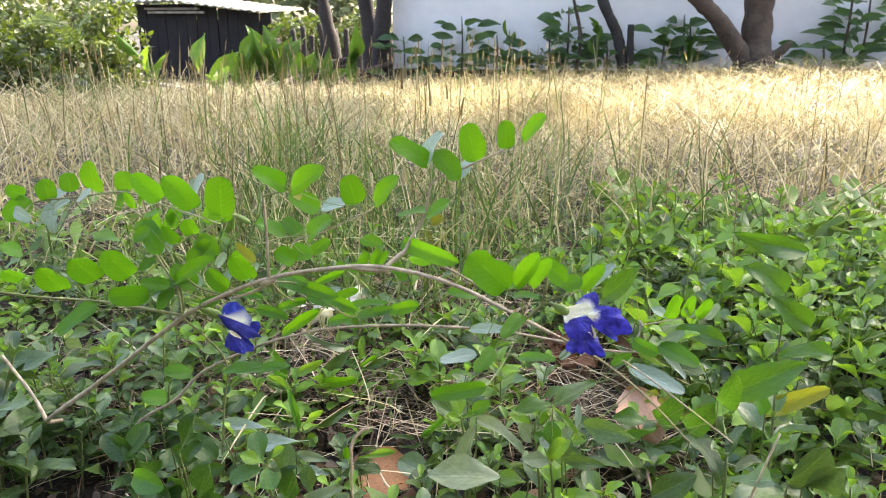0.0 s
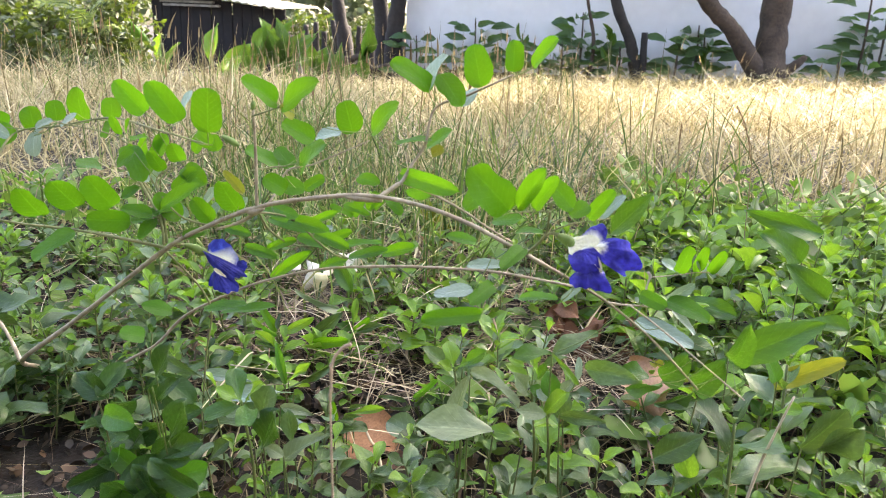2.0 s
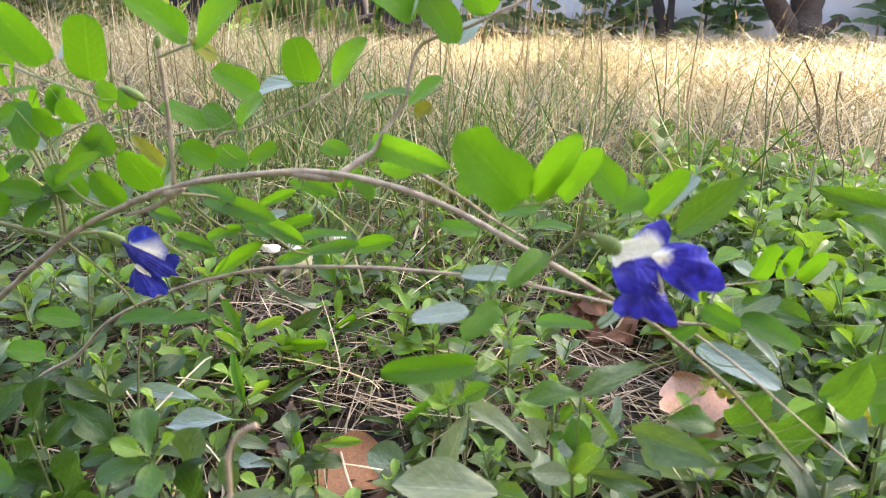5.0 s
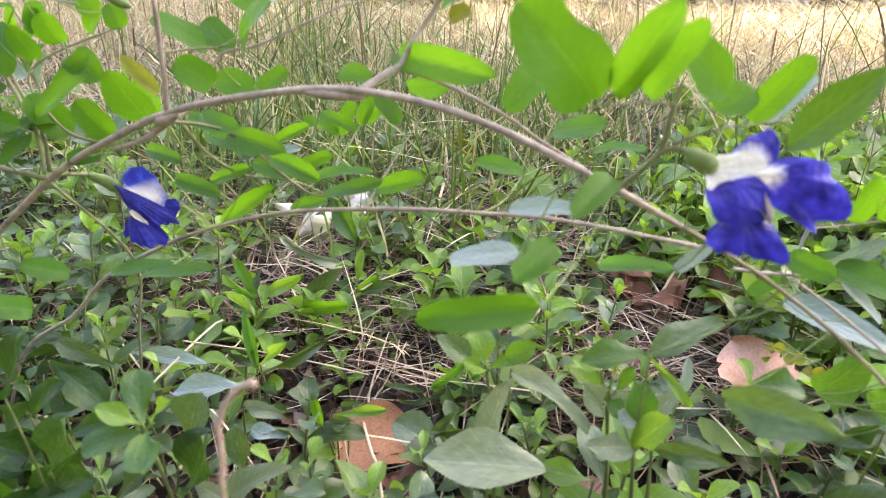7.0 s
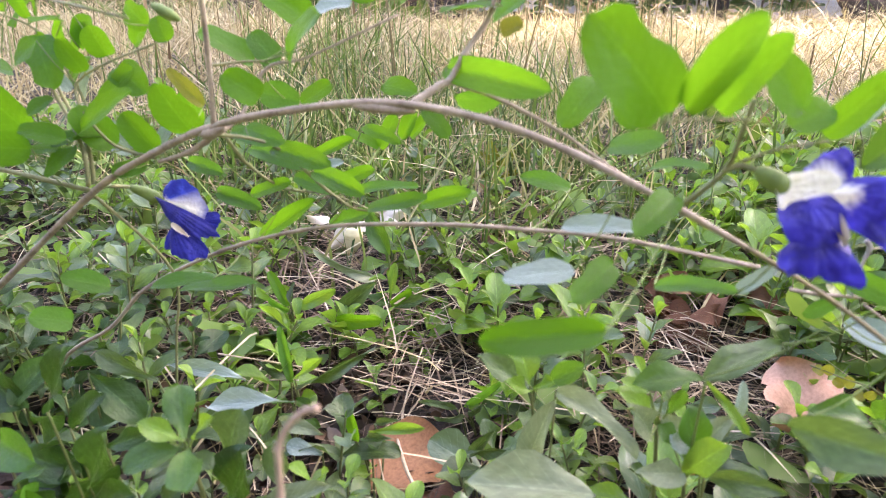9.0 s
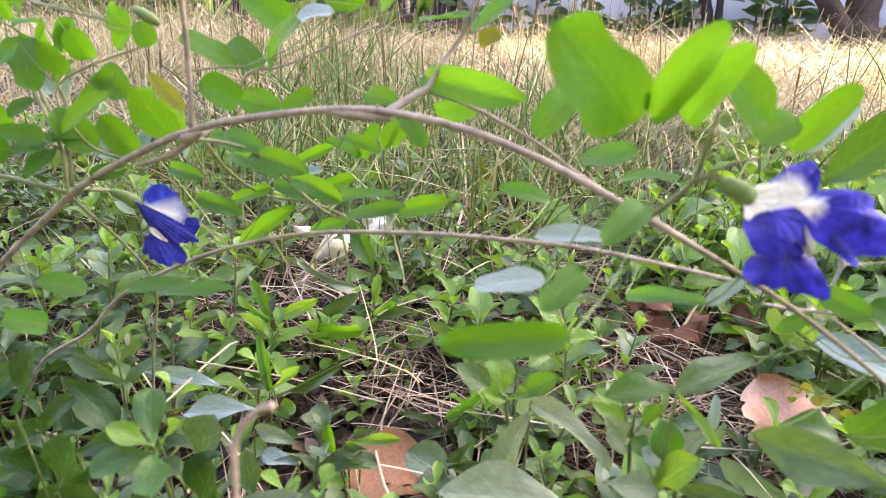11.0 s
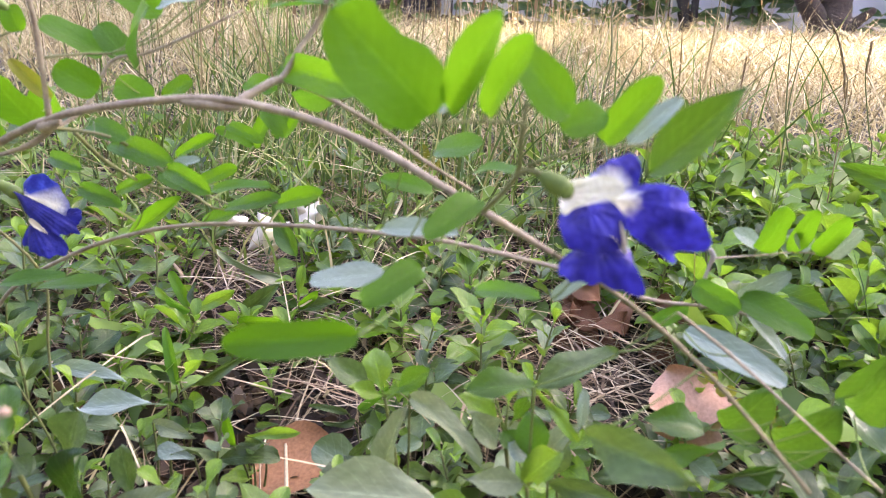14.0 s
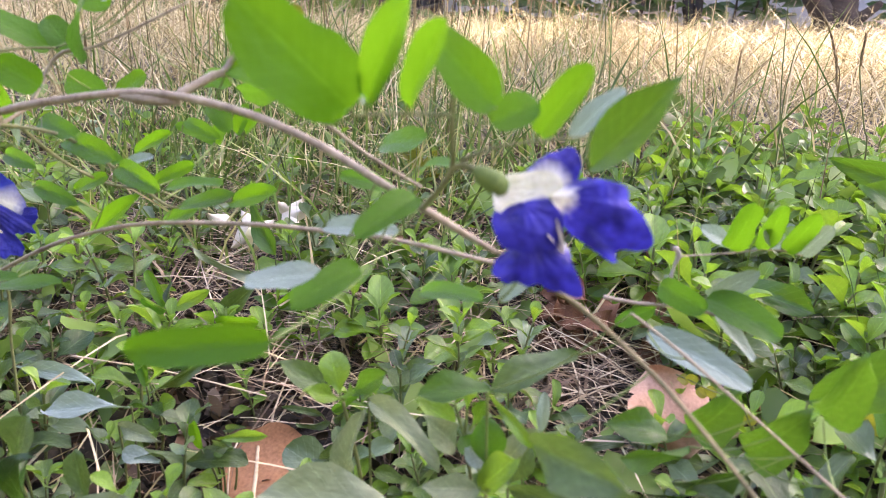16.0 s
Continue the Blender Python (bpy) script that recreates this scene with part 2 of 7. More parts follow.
def petal_material(name, deep, blue, pale, reach, slope, line_at, line_wide, line_from, line_to):
    """Blue petal with a pale throat that reaches farther to one side, and one pale streak."""
    m, nt, b = material(name)
    uv = nt.nodes.new("ShaderNodeUVMap")
    sep = nt.nodes.new("ShaderNodeSeparateXYZ")
    nt.links.new(uv.outputs[0], sep.inputs[0])
    u, v = sep.outputs[0], sep.outputs[1]
    n = noise_at(nt, 420.0, 4.0)
    wob = math_node(nt, "ADD", v, math_node(nt, "MULTIPLY", math_node(nt, "SUBTRACT", n, 0.5), 0.20))
    # deep and light blue mottled by noise, imitating shading in the ruffles
    body = mix_rgb(nt, ramp(nt, noise_at(nt, 160.0, 3.0), [(0.35, (0, 0, 0)), (0.7, (1, 1, 1))]), deep, blue)
    side = math_node(nt, "SUBTRACT", wob, math_node(nt, "MULTIPLY", math_node(nt, "MULTIPLY", u, u), slope))
    throat = ramp(nt, side, [(reach * 0.6, (1, 1, 1)), (reach * 1.5 + 0.01, (0, 0, 0))])
    off = math_node(nt, "ABSOLUTE", math_node(nt, "SUBTRACT", u, line_at))
    line = math_node(nt, "MULTIPLY", ramp(nt, off, [(line_wide * 0.5, (1, 1, 1)), (line_wide * 1.6, (0, 0, 0))]), ramp(nt, wob, [(line_from, (1, 1, 1)), (line_to, (0, 0, 0))]))
    col = mix_rgb(nt, math_node(nt, "MAXIMUM", throat, line), body, pale)
    rib = math_node(nt, "SINE", math_node(nt, "MULTIPLY", u, 60.0))
    fold = noise_at(nt, 190.0, 2.0)
    bump(nt, b, math_node(nt, "ADD", math_node(nt, "MULTIPLY", rib, 0.12), math_node(nt, "ADD", math_node(nt, "MULTIPLY", n, 0.5), math_node(nt, "MULTIPLY", fold, 2.2))), 0.8, 0.0012)
    nt.links.new(col, b.inputs["Base Color"])
    b.inputs["Roughness"].default_value = 0.6
    see_through(nt, b, col, 0.30)
    return m


VIOLET, BLUE, CREAM = (0.010, 0.008, 0.17), (0.052, 0.048, 0.58), (0.90, 0.90, 0.80)
PETAL_R = petal_material("violet_blue_petal", VIOLET, BLUE, CREAM, 0.15, 0.0, 0.03, 0.02, 0.01, 0.02)
PETAL_UP = petal_material("violet_blue_petal_base", VIOLET, BLUE, CREAM, 0.40, 0.0, 0.03, 0.02, 0.01, 0.02)
PETAL_THROAT = petal_material("cream_throat", (0.74, 0.74, 0.50), (0.90, 0.90, 0.80), CREAM, 0.2, 0.0, 0.03, 0.02, 0.01, 0.02)
PETAL_L = petal_material("deep_blue_petal", (0.012, 0.010, 0.18), (0.034, 0.030, 0.44), CREAM, 0.0, 0.0, 0.94, 0.07, 0.45, 0.62)
PETAL_U = petal_material("bright_blue_petal", (0.018, 0.030, 0.34), (0.045, 0.085, 0.62), CREAM, 0.05, 0.0, 0.0, 0.20, 0.62, 0.92)
PETAL_D = petal_material("dark_blue_petal", (0.009, 0.012, 0.19), (0.020, 0.026, 0.32), CREAM, 0.0, 0.0, 0.62, 0.02, 0.01, 0.02)
WHITE_PETAL = plain_material("cream_white_petal", (0.60, 0.52, 0.40), (0.80, 0.74, 0.62), 60.0, 0.6, 0.2, 0.0004)
CREAM_PETAL = plain_material("yellow_cream_petal", (0.72, 0.62, 0.30), (0.84, 0.76, 0.48), 60.0, 0.6, 0.2, 0.0004)


# ---- builders ----
def mesh_of(name, verts, faces, mat, uvs=None, smooth=True):
    me = bpy.data.meshes.new(name)
    me.from_pydata(verts, [], faces)
    me.materials.append(mat)
    if uvs is not None:
        layer = me.uv_layers.new(name="UVMap")
        layer.data.foreach_set("uv", np.array([uvs[v] for f in faces for v in f], dtype=np.float32).ravel())
    if smooth:
        me.polygons.foreach_set("use_smooth", [True] * len(me.polygons))
    return me


def child(name, me, parent, m=None, label=""):
    ob = new(name, me)
    ob.parent = parent
    if m is not None:
        ob.matrix_basis = m
    if label:
        ob["label"] = label
    return ob


def root(name, at, label, category, group="", kind=""):
    ob = new(name)
    ob.empty_display_size = 0.02
    ob.matrix_basis = Matrix.Translation(at)
    return tagged(ob, label, category, group, kind)


def ground_array(x, y):
    """The lie of the land: a low bank past the weeds, falling away behind and to one side."""
    s = np.clip((np.asarray(y) - 1.9) / 4.2, 0, 1)
    s = s * s * (3 - 2 * s)
    side = 0.24 * np.clip((1.9 - np.asarray(x)) / 4.2, 0, 1) + 0.07 * np.clip((-2.2 - np.asarray(x)) / 2, 0, 1)
    far = 0.22 * np.clip((np.asarray(y) - 7.5) / 4, 0, 1) * np.clip((-2 - np.asarray(x)) / 1.5, 0, 1)
    return 0.14 * (1 - np.exp(-np.maximum(0.0, np.asarray(y) - 0.75) / 0.8)) - s * side - far


def ground_z(x, y):
    rise = float(ground_array(x, y))
    bumps = 0.012 * noise.noise((x * 2.3, y * 2.3, 0)) + 0.005 * noise.noise((x * 9, y * 9, 3))
    return rise + bumps


def leaf_mesh(name, mat, shape=0, fold=0.25, curl=0.2, wave=0.05, seed=0, bite=False, nl=9, nw=3, tears=()):
    """A leaf of unit length along +y and unit width along x, facing +z."""
    rng = random.Random(seed)
    verts, uvs, faces = [], [], []
    ph = rng.uniform(0, 6)
    for i in range(nl + 1):
        th = math.pi * i / nl
        v = (1 - math.cos(th)) / 2
        w = math.sin(th) ** 0.70
        if shape == 1:
            k = min(1.0, v / 0.64)
            w = 0.13 + 0.87 * k * k * (3 - 2 * k) if v < 0.64 else max(0.0, 1 - ((v - 0.64) / 0.36) ** 2.2) ** 0.55
        elif shape == 2:
            w = math.sin(math.pi * v ** 0.85) ** 0.95
        elif shape == 3:
            w = math.sin(math.pi * v ** 0.92) ** 0.66
        else:
            w *= 1.0 - 0.10 * (v - 0.5)
        w = max(w, 0.035)
        for j in range(-nw, nw + 1):
            u = j / nw
            edge = 1 + (0.05 * math.sin(9 * v + ph + 2 * j) if abs(j) == nw else 0)
            if bite and j == nw and 0.5 < v < 0.75:
                edge *= 0.72
            for side, at, wide, deep in tears:
                if u * side > 0:
                    edge *= 1 - deep * max(0.0, 1 - abs(v - at) / wide)
            x = 0.5 * w * u * edge
            z = fold * abs(x) - curl * (v - 0.35) ** 2 + wave * math.sin(7 * v + ph) * u * abs(u)
            verts.append((x, v, z))
            uvs.append((0.5 + 0.5 * u, v))
    k = 2 * nw + 1
    for i in range(nl):
        for j in range(2 * nw):
            a = i * k + j
            faces.append((a, a + 1, a + k + 1, a + k))
    return mesh_of(name, verts, faces, mat, uvs)


def leaf_pose(base, tip, width, roll=0.0, facing=None):
    """The pose of a unit leaf from base to tip that faces the way given, turned about its length by roll degrees."""
    base, tip = Vector(base), Vector(tip)
    y = (tip - base).normalized()
    f = Vector(facing if facing is not None else (0.1, -0.92, 0.38))
    x = y.cross(f).normalized()
    x = Matrix.Rotation(radians(roll), 3, y) @ x
    z = x.cross(y)
    n = (tip - base).length
    m = Matrix((x * width, y * n, z * (0.4 * n + 0.8 * width))).transposed().to_4x4()
    m.translation = base
    return m


def tube(points, mat, name="stem", sides=8, bumpy=0.12, seed=0):
    """A round stem along points of (x, y, z, radius), bent smoothly, with knots."""
    rng = random.Random(seed)
    pts = [Vector(p[:3]) for p in points]
    rad = [p[3] for p in points]
    line = []
    for i in range(len(pts) - 1):
        p0, p1, p2, p3 = pts[max(0, i - 1)], pts[i], pts[i + 1], pts[min(len(pts) - 1, i + 2)]
        steps = 6
        for s in range(steps + (i == len(pts) - 2)):
            t = s / steps
            q = 0.5 * ((2 * p1) + (p2 - p0) * t + (2 * p0 - 5 * p1 + 4 * p2 - p3) * t * t + (3 * p1 - p0 - 3 * p2 + p3) * t ** 3)
            line.append((q, rad[i] + (rad[i + 1] - rad[i]) * t))
    verts, faces = [], []
    for i, (q, r) in enumerate(line):
        d = (line[min(i + 1, len(line) - 1)][0] - line[max(i - 1, 0)][0]).normalized()
        a = d.cross(Vector((0.3, 0.9, 0.31))).normalized()
        b = d.cross(a)
        r *= 1 + rng.uniform(-bumpy, bumpy)
        for s in range(sides):
            t = 2 * math.pi * s / sides
            verts.append(q + (a * math.cos(t) + b * math.sin(t)) * r)
        if i:
            o = (i - 1) * sides
            faces += [(o + s, o + (s + 1) % sides, o + sides + (s + 1) % sides, o + sides + s) for s in range(sides)]
    n = len(line) - 1
    faces += [tuple(range(sides))[::-1], tuple(n * sides + s for s in range(sides))]
    return [tuple(v) for v in verts], faces


def tube_mesh(name, points, mat, **more):
    v, f = tube(points, mat, **more)
    return mesh_of(name, v, f, mat)


def tubes_mesh(name, many, mat, sides=6, seed=0):
    verts, faces = [], []
    for i, pts in enumerate(many):
        v, f = tube(pts, mat, sides=sides, seed=seed + i)
        o = len(verts)
        verts += v
        faces += [tuple(o + k for k in q) for q in f]
    return mesh_of(name, verts, faces, mat)


def petal_mesh(name, mat, base, tip, width, facing, ruffle=0.1, cup=0.15, seed=0, skew=0.0):
    base, tip = Vector(base), Vector(tip)
    y = (tip - base).normalized()
    x = y.cross(Vector(facing)).normalized()
    z = x.cross(y)
    length = (tip - base).length
    nu, nv = 16, 16
    rng = random.Random(seed)
    p1, p2 = rng.uniform(0, 6), rng.uniform(0, 6)
    verts, uvs, faces = [], [], []
    for i in range(nv + 1):
        v = i / nv
        w = max(0.10, math.sin(math.pi * (0.06 + 0.94 * v) ** 0.8 * 0.97) ** 0.55)
        for j in range(nu + 1):
            u = 2 * j / nu - 1
            r = ruffle * length * v * v * (math.sin(5.5 * u + p1) * 0.55 + abs(u) * math.sin(11 * u + 4 * v + p2) * 0.5)
            zz = cup * length * (u * u - 0.3) * v + r
            yy = v * length * (1 - 0.16 * u * u + 0.04 * math.sin(9 * u + p2) * v)
            p = base + x * (0.5 * width * w * u + skew * width * v * v) + y * yy + z * zz
            verts.append(tuple(p))
            uvs.append((0.5 + 0.5 * u, v))
    k = nu + 1
    for i in range(nv):
        for j in range(nu):
            a = i * k + j
            faces.append((a, a + 1, a + k + 1, a + k))
    return mesh_of(name, verts, faces, mat, uvs)


def fan_petal(name, mat, hub, axes, scale, outline, bulge=0.12, ruffle=0.06, seed=0, tilt=0.0):
    """A ruffled petal spread like a fan from its hub; outline: (degrees, radius) in turn; axes: right, up and outward."""
    right, up, out = (Vector(a) for a in axes)
    hub = Vector(hub)
    ang = [a for a, _ in outline]
    rad = [r for _, r in outline]
    nu, nv = 36, 14
    rng = random.Random(seed)
    p1, p2 = rng.uniform(0, 6), rng.uniform(0, 6)
    top = max(rad)
    verts, uvs, faces = [], [], []
    for i in range(nv + 1):
        v = i / nv
        for j in range(nu + 1):
            u = j / nu
            a = ang[0] + (ang[-1] - ang[0]) * u
            r = float(np.interp(a, ang, rad))
            r *= 1 + 0.03 * math.sin(40 * u + p1) + 0.02 * math.sin(23 * u + p2)
            s = r * v
            wave = ruffle * (v ** 1.6) * (math.sin(9 * u + p1 + 1.5 * v) + 0.7 * v * math.sin(21 * u + p2)) * top
            z = bulge * top * (math.sin(math.pi * u) * 1.2 - 0.4) * math.sin(math.pi * min(1, 0.15 + 0.7 * v)) + wave + tilt * s
            p = hub + (right * math.cos(radians(a)) * s + up * math.sin(radians(a)) * s + out * z) * scale
            verts.append(tuple(p))
            uvs.append((u, s / top))
    k = nu + 1
    for i in range(nv):
        for j in range(nu):
            q = i * k + j
            faces.append((q, q + 1, q + k + 1, q + k))
    return mesh_of(name, verts, faces, mat, uvs)


def blades_mesh(name, mat, x, y, z, height, width, lean_x, lean_y, segs=3, seed=0):
    """Many thin bent blades in one mesh; all arguments but segs are arrays of one length."""
    rng = np.random.default_rng(seed)
    n = len(x)
    turn = rng.uniform(0, math.pi, n)
    sx, sy = np.cos(turn) * width / 2, np.sin(turn) * width / 2
    verts = np.zeros((n, 2 * segs + 1, 3), dtype=np.float64)
    for s in range(segs):
        t = s / segs
        cx, cy, cz = x + lean_x * t ** 1.8, y + lean_y * t ** 1.8, z + height * t
        k = 1 - 0.55 * t
        verts[:, 2 * s] = np.stack([cx - sx * k, cy - sy * k, cz], 1)
        verts[:, 2 * s + 1] = np.stack([cx + sx * k, cy + sy * k, cz], 1)
    verts[:, 2 * segs] = np.stack([x + lean_x, y + lean_y, z + height], 1)
    tri = []
    for s in range(segs - 1):
        a = 2 * s
        tri += [(a, a + 1, a + 3), (a, a + 3, a + 2)]
    a = 2 * (segs - 1)
    tri.append((a, a + 1, a + 2))
    faces = (np.arange(n)[:, None, None] * (2 * segs + 1) + np.array(tri)[None]).reshape(-1, 3)
    me = bpy.data.meshes.new(name)
    v = verts.reshape(-1, 3)
    me.vertices.add(len(v))
    me.vertices.foreach_set("co", v.astype(np.float32).ravel())
    me.loops.add(faces.size)
    me.loops.foreach_set("vertex_index", faces.astype(np.int32).ravel())
    me.polygons.add(len(faces))
    me.polygons.foreach_set("loop_start", np.arange(0, faces.size, 3, dtype=np.int32))
    me.update(calc_edges=True)
    me.materials.append(mat)
    return me


def leaf_cloud(name, mat, centres, size, seed, aspect=0.5, flat=False, spoon=False):
    """Many small folded leaves in one mesh, at the centres given, each with its own turn; spoon: with broad blunt ends."""
    rng = random.Random(seed)
    rows = ((0.0, 0.06, 0.0), (0.32, 0.30, 0.10), (0.62, 0.50, 0.12), (0.86, 0.40, 0.04), (1.0, 0.14, -0.08)) if spoon else ((0.0, 0.0, 0.0), (0.35, 0.5, 0.1), (0.75, 0.38, 0.05), (1.0, 0.0, -0.1))
    verts, faces = [], []
    for c in centres:
        d = Vector((rng.gauss(0, 1), rng.gauss(0, 1), rng.gauss(-0.2, 0.7))).normalized()
        s = d.cross(Vector((rng.gauss(0, 1), rng.gauss(0, 1), rng.gauss(0, 1)))).normalized()
        if flat:
            a = rng.uniform(0, 6.283)
            d = Vector((math.cos(a), math.sin(a), rng.gauss(0.25, 0.4))).normalized()
            s = d.cross(Vector((rng.gauss(0, 0.3), rng.gauss(0, 0.3), 1))).normalized()
        n = d.cross(s)
        L = size * rng.uniform(0.6, 1.3)
        W = L * aspect * rng.uniform(0.85, 1.15)
        bend = rng.uniform(0.0, 0.5) if spoon else 0.0
        c = Vector(c)
        o = len(verts)
        for a, b, h in rows:
            mid = c + d * (a * L) + n * (bend * L * (0.25 - (a - 0.5) ** 2) * 0.8)
            up = n * (h * W)
            verts += [tuple(mid - s * (b * W) + up), tuple(mid), tuple(mid + s * (b * W) + up)]
        for r in range(len(rows) - 1):
            q = o + 3 * r
            faces += [(q, q + 1, q + 4, q + 3), (q + 1, q + 2, q + 5, q + 4)]
    return mesh_of(name, verts, faces, mat)


def box(verts, faces, lo, hi):
    o = len(verts)
    verts += [(x, y, z) for z in (lo[2], hi[2]) for y in (lo[1], hi[1]) for x in (lo[0], hi[0])]
    faces += [tuple(o + k for k in q) for q in ((0, 2, 3, 1), (4, 5, 7, 6), (0, 1, 5, 4), (2, 6, 7, 3), (0, 4, 6, 2), (1, 3, 7, 5))]


def box_mesh(name, lo, hi, mat, bevel=0.0):
    me = bpy.data.meshes.new(name)
    bm = bmesh.new()
    v, f = [], []
    box(v, f, lo, hi)
    vs = [bm.verts.new(p) for p in v]
    for q in f:
        bm.faces.new([vs[k] for k in q])
    if bevel:
        bmesh.ops.bevel(bm, geom=bm.edges[:], offset=bevel, segments=2, affect="EDGES")
    bm.to_mesh(me)
    bm.free()
    me.materials.append(mat)
    return me


# ---- the setting ----
def build_ground():
    xs = [-400, -60, -20, -8, -4] + [-3.4, -3.0, -2.6, -2.3] + list(np.arange(-2.0, 2.01, 0.04)) + [2.5, 3.2, 4, 6, 10, 25, 70, 400]
    ys = [-400, -50, -10, -3, -1, -0.3] + list(np.arange(0.0, 3.01, 0.04)) + [3.3, 3.7, 4.2, 4.6, 5, 5.5, 6, 6.5, 7, 7.5, 8, 9, 10, 11.5, 14, 20, 40, 120, 600]
    verts = [(x, y, ground_z(x, y)) for y in ys for x in xs]
    k = len(xs)
    faces = [(j * k + i, j * k + i + 1, (j + 1) * k + i + 1, (j + 1) * k + i) for j in range(len(ys) - 1) for i in range(k - 1)]
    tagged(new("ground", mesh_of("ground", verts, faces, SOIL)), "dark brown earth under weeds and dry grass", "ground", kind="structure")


build_ground()

wall = new("wall_garden", box_mesh("wall_garden", (-1.49, 7.25, -0.4), (9.0, 7.45, 2.6), PLASTER, 0.01))
tagged(wall, "white plastered garden wall behind the grass", "wall", kind="structure")
footing = new("trim", box_mesh("trim", (-1.47, 7.19, -0.4), (9.0, 7.247, 0.11), BARK, 0.01))
tagged(footing, "brown earth-stained footing along the white wall", "footing", kind="structure")

# Unseen dark wall, added to cut the sky's fill light from behind.
back = new("wall_sky_block", box_mesh("wall_sky_block", (-9.0, -3.2, -0.2), (9.0, -3.0, 3.6), DARK_WOOD, 0.01))
tagged(back, "plain dark unseen wall, added to block sky light from behind", "wall", kind="structure")


# ---- shed and things by the wall ----
def build_shed():
    y0, base = 12.0, -0.36
    shed = root("shed", (-6.0, y0, base), "low wooden shed coloured near black for its shade, with a grey corrugated roof", "shed")
    off = Matrix.Translation((6.0, -y0, -base))
    x = -7.2
    while x < -4.85:
        w = 0.15 + 0.05 * random.random()
        top = 0.905 - 0.115 * max(0, x + 6.25) - 0.02 * random.random()
        child("board", box_mesh("board", (x, y0 - 0.02, base), (x + w, y0 + 0.01, top), SHED_WOOD, 0.004), shed, off)
        x += w + random.choice((0.004, 0.010, 0.022))
    for px in (-7.15, -5.9, -4.85):
        child("post", box_mesh("post", (px - 0.05, y0 + 0.011, base), (px + 0.05, y0 + 0.1, 0.62), SHED_WOOD, 0.006), shed, off)
    for k, (x0, x1, z) in enumerate(((-7.0, -6.0, 0.80), (-6.9, -5.85, 0.74))):
        child("beam", box_mesh("beam", (x0, y0 - 0.09 - 0.08 * k, z), (x1, y0 - 0.021 - 0.08 * k, z + 0.035), GREY_WOOD, 0.006), shed, off, "pale weathered beam")
    # the roof sheet: waves across, falling to one side
    verts, faces = [], []
    xs = np.linspace(-7.6, -4.72, 170)
    for yy in (y0 - 0.45, y0 + 1.6):
        for sh in (0, 0.012):
            for xx in xs:
                z = 0.94 + 0.03 * min(0, xx + 6.4) - 0.115 * max(0, xx + 6.35) + 0.014 * math.sin(xx * 2 * math.pi / 0.15) + 0.044 * (yy - y0) + 0.02
                verts.append((xx, yy, z + sh))
    k = len(xs)
    for i in range(k - 1):
        faces += [(i, i + 1, 2 * k + i + 1, 2 * k + i), (k + i, 3 * k + i, 3 * k + i + 1, k + i + 1), (i, k + i, k + i + 1, i + 1), (2 * k + i, 2 * k + i + 1, 3 * k + i + 1, 3 * k + i)]
    child("roof", mesh_of("roof", verts, faces, ROOF), shed, off, "grey corrugated roof sheet")
    for side in (-7.2, -4.84):
        child("side_wall", box_mesh("side_wall", (side, y0 + 0.11, base), (side + 0.03, y0 + 1.5, 0.62), SHED_WOOD, 0.004), shed, off)
    child("back_wall", box_mesh("back_wall", (-7.2, y0 + 1.51, base), (-4.81, y0 + 1.54, 0.66), SHED_WOOD, 0.004), shed, off)


build_shed()


def add_tree(name, at, limbs, crown_centres, leaf_size, label, seed, bark=BARK, leaf=CROWN):
    """A tree of tapered limbs, each a list of (x, y, z, radius), with a crown of leaves."""
    t = root(name, at, label, "tree", "distant trees" if name == "distant_tree" else "")
    off = Matrix.Translation(-Vector(at))
    for i, pts in enumerate(limbs):
        child("trunk" if i == 0 else "limb", tube_mesh("trunk", pts, bark, sides=14, bumpy=0.08, seed=seed + i), t, off)
    if crown_centres:
        child("crown", leaf_cloud("crown", leaf, crown_centres, leaf_size, seed), t, off)
    return t


def clump(rng, centre, radius, n, flat=0.7):
    out = []
    while len(out) < n:
        p = Vector((rng.uniform(-1, 1), rng.uniform(-1, 1), rng.uniform(-1, 1)))
        if p.length < 1:
            p = p.normalized() * p.length ** 0.6
            out.append(Vector(centre) + Vector((p.x * radius, p.y * radius, p.z * radius * flat)))
    return out


# Unseen crown: clumps set to keep the sun off the weeds and left grass.
rng = random.Random(5)
shade = []
for c, r, n in (((1.85, 3.2, 3.6), 1.15, 2600), ((1.2, 3.0, 3.6), 1.0, 1800), ((2.8, 3.8, 3.8), 1.0, 680), ((2.3, 4.5, 4.0), 1.1, 820), ((2.75, 4.3, 3.8), 0.75, 260), ((1.3, 4.3, 3.8), 0.9, 1200), ((0.4, 5.6, 3.7), 1.0, 1500), ((-0.7, 6.1, 3.8), 1.0, 1500), ((-0.5, 4.8, 3.6), 0.8, 900), ((-1.8, 6.3, 3.7), 0.8, 900), ((0.5, 3.6, 3.6), 0.8, 900)):
    shade += clump(rng, c, r, int(n * 0.85))
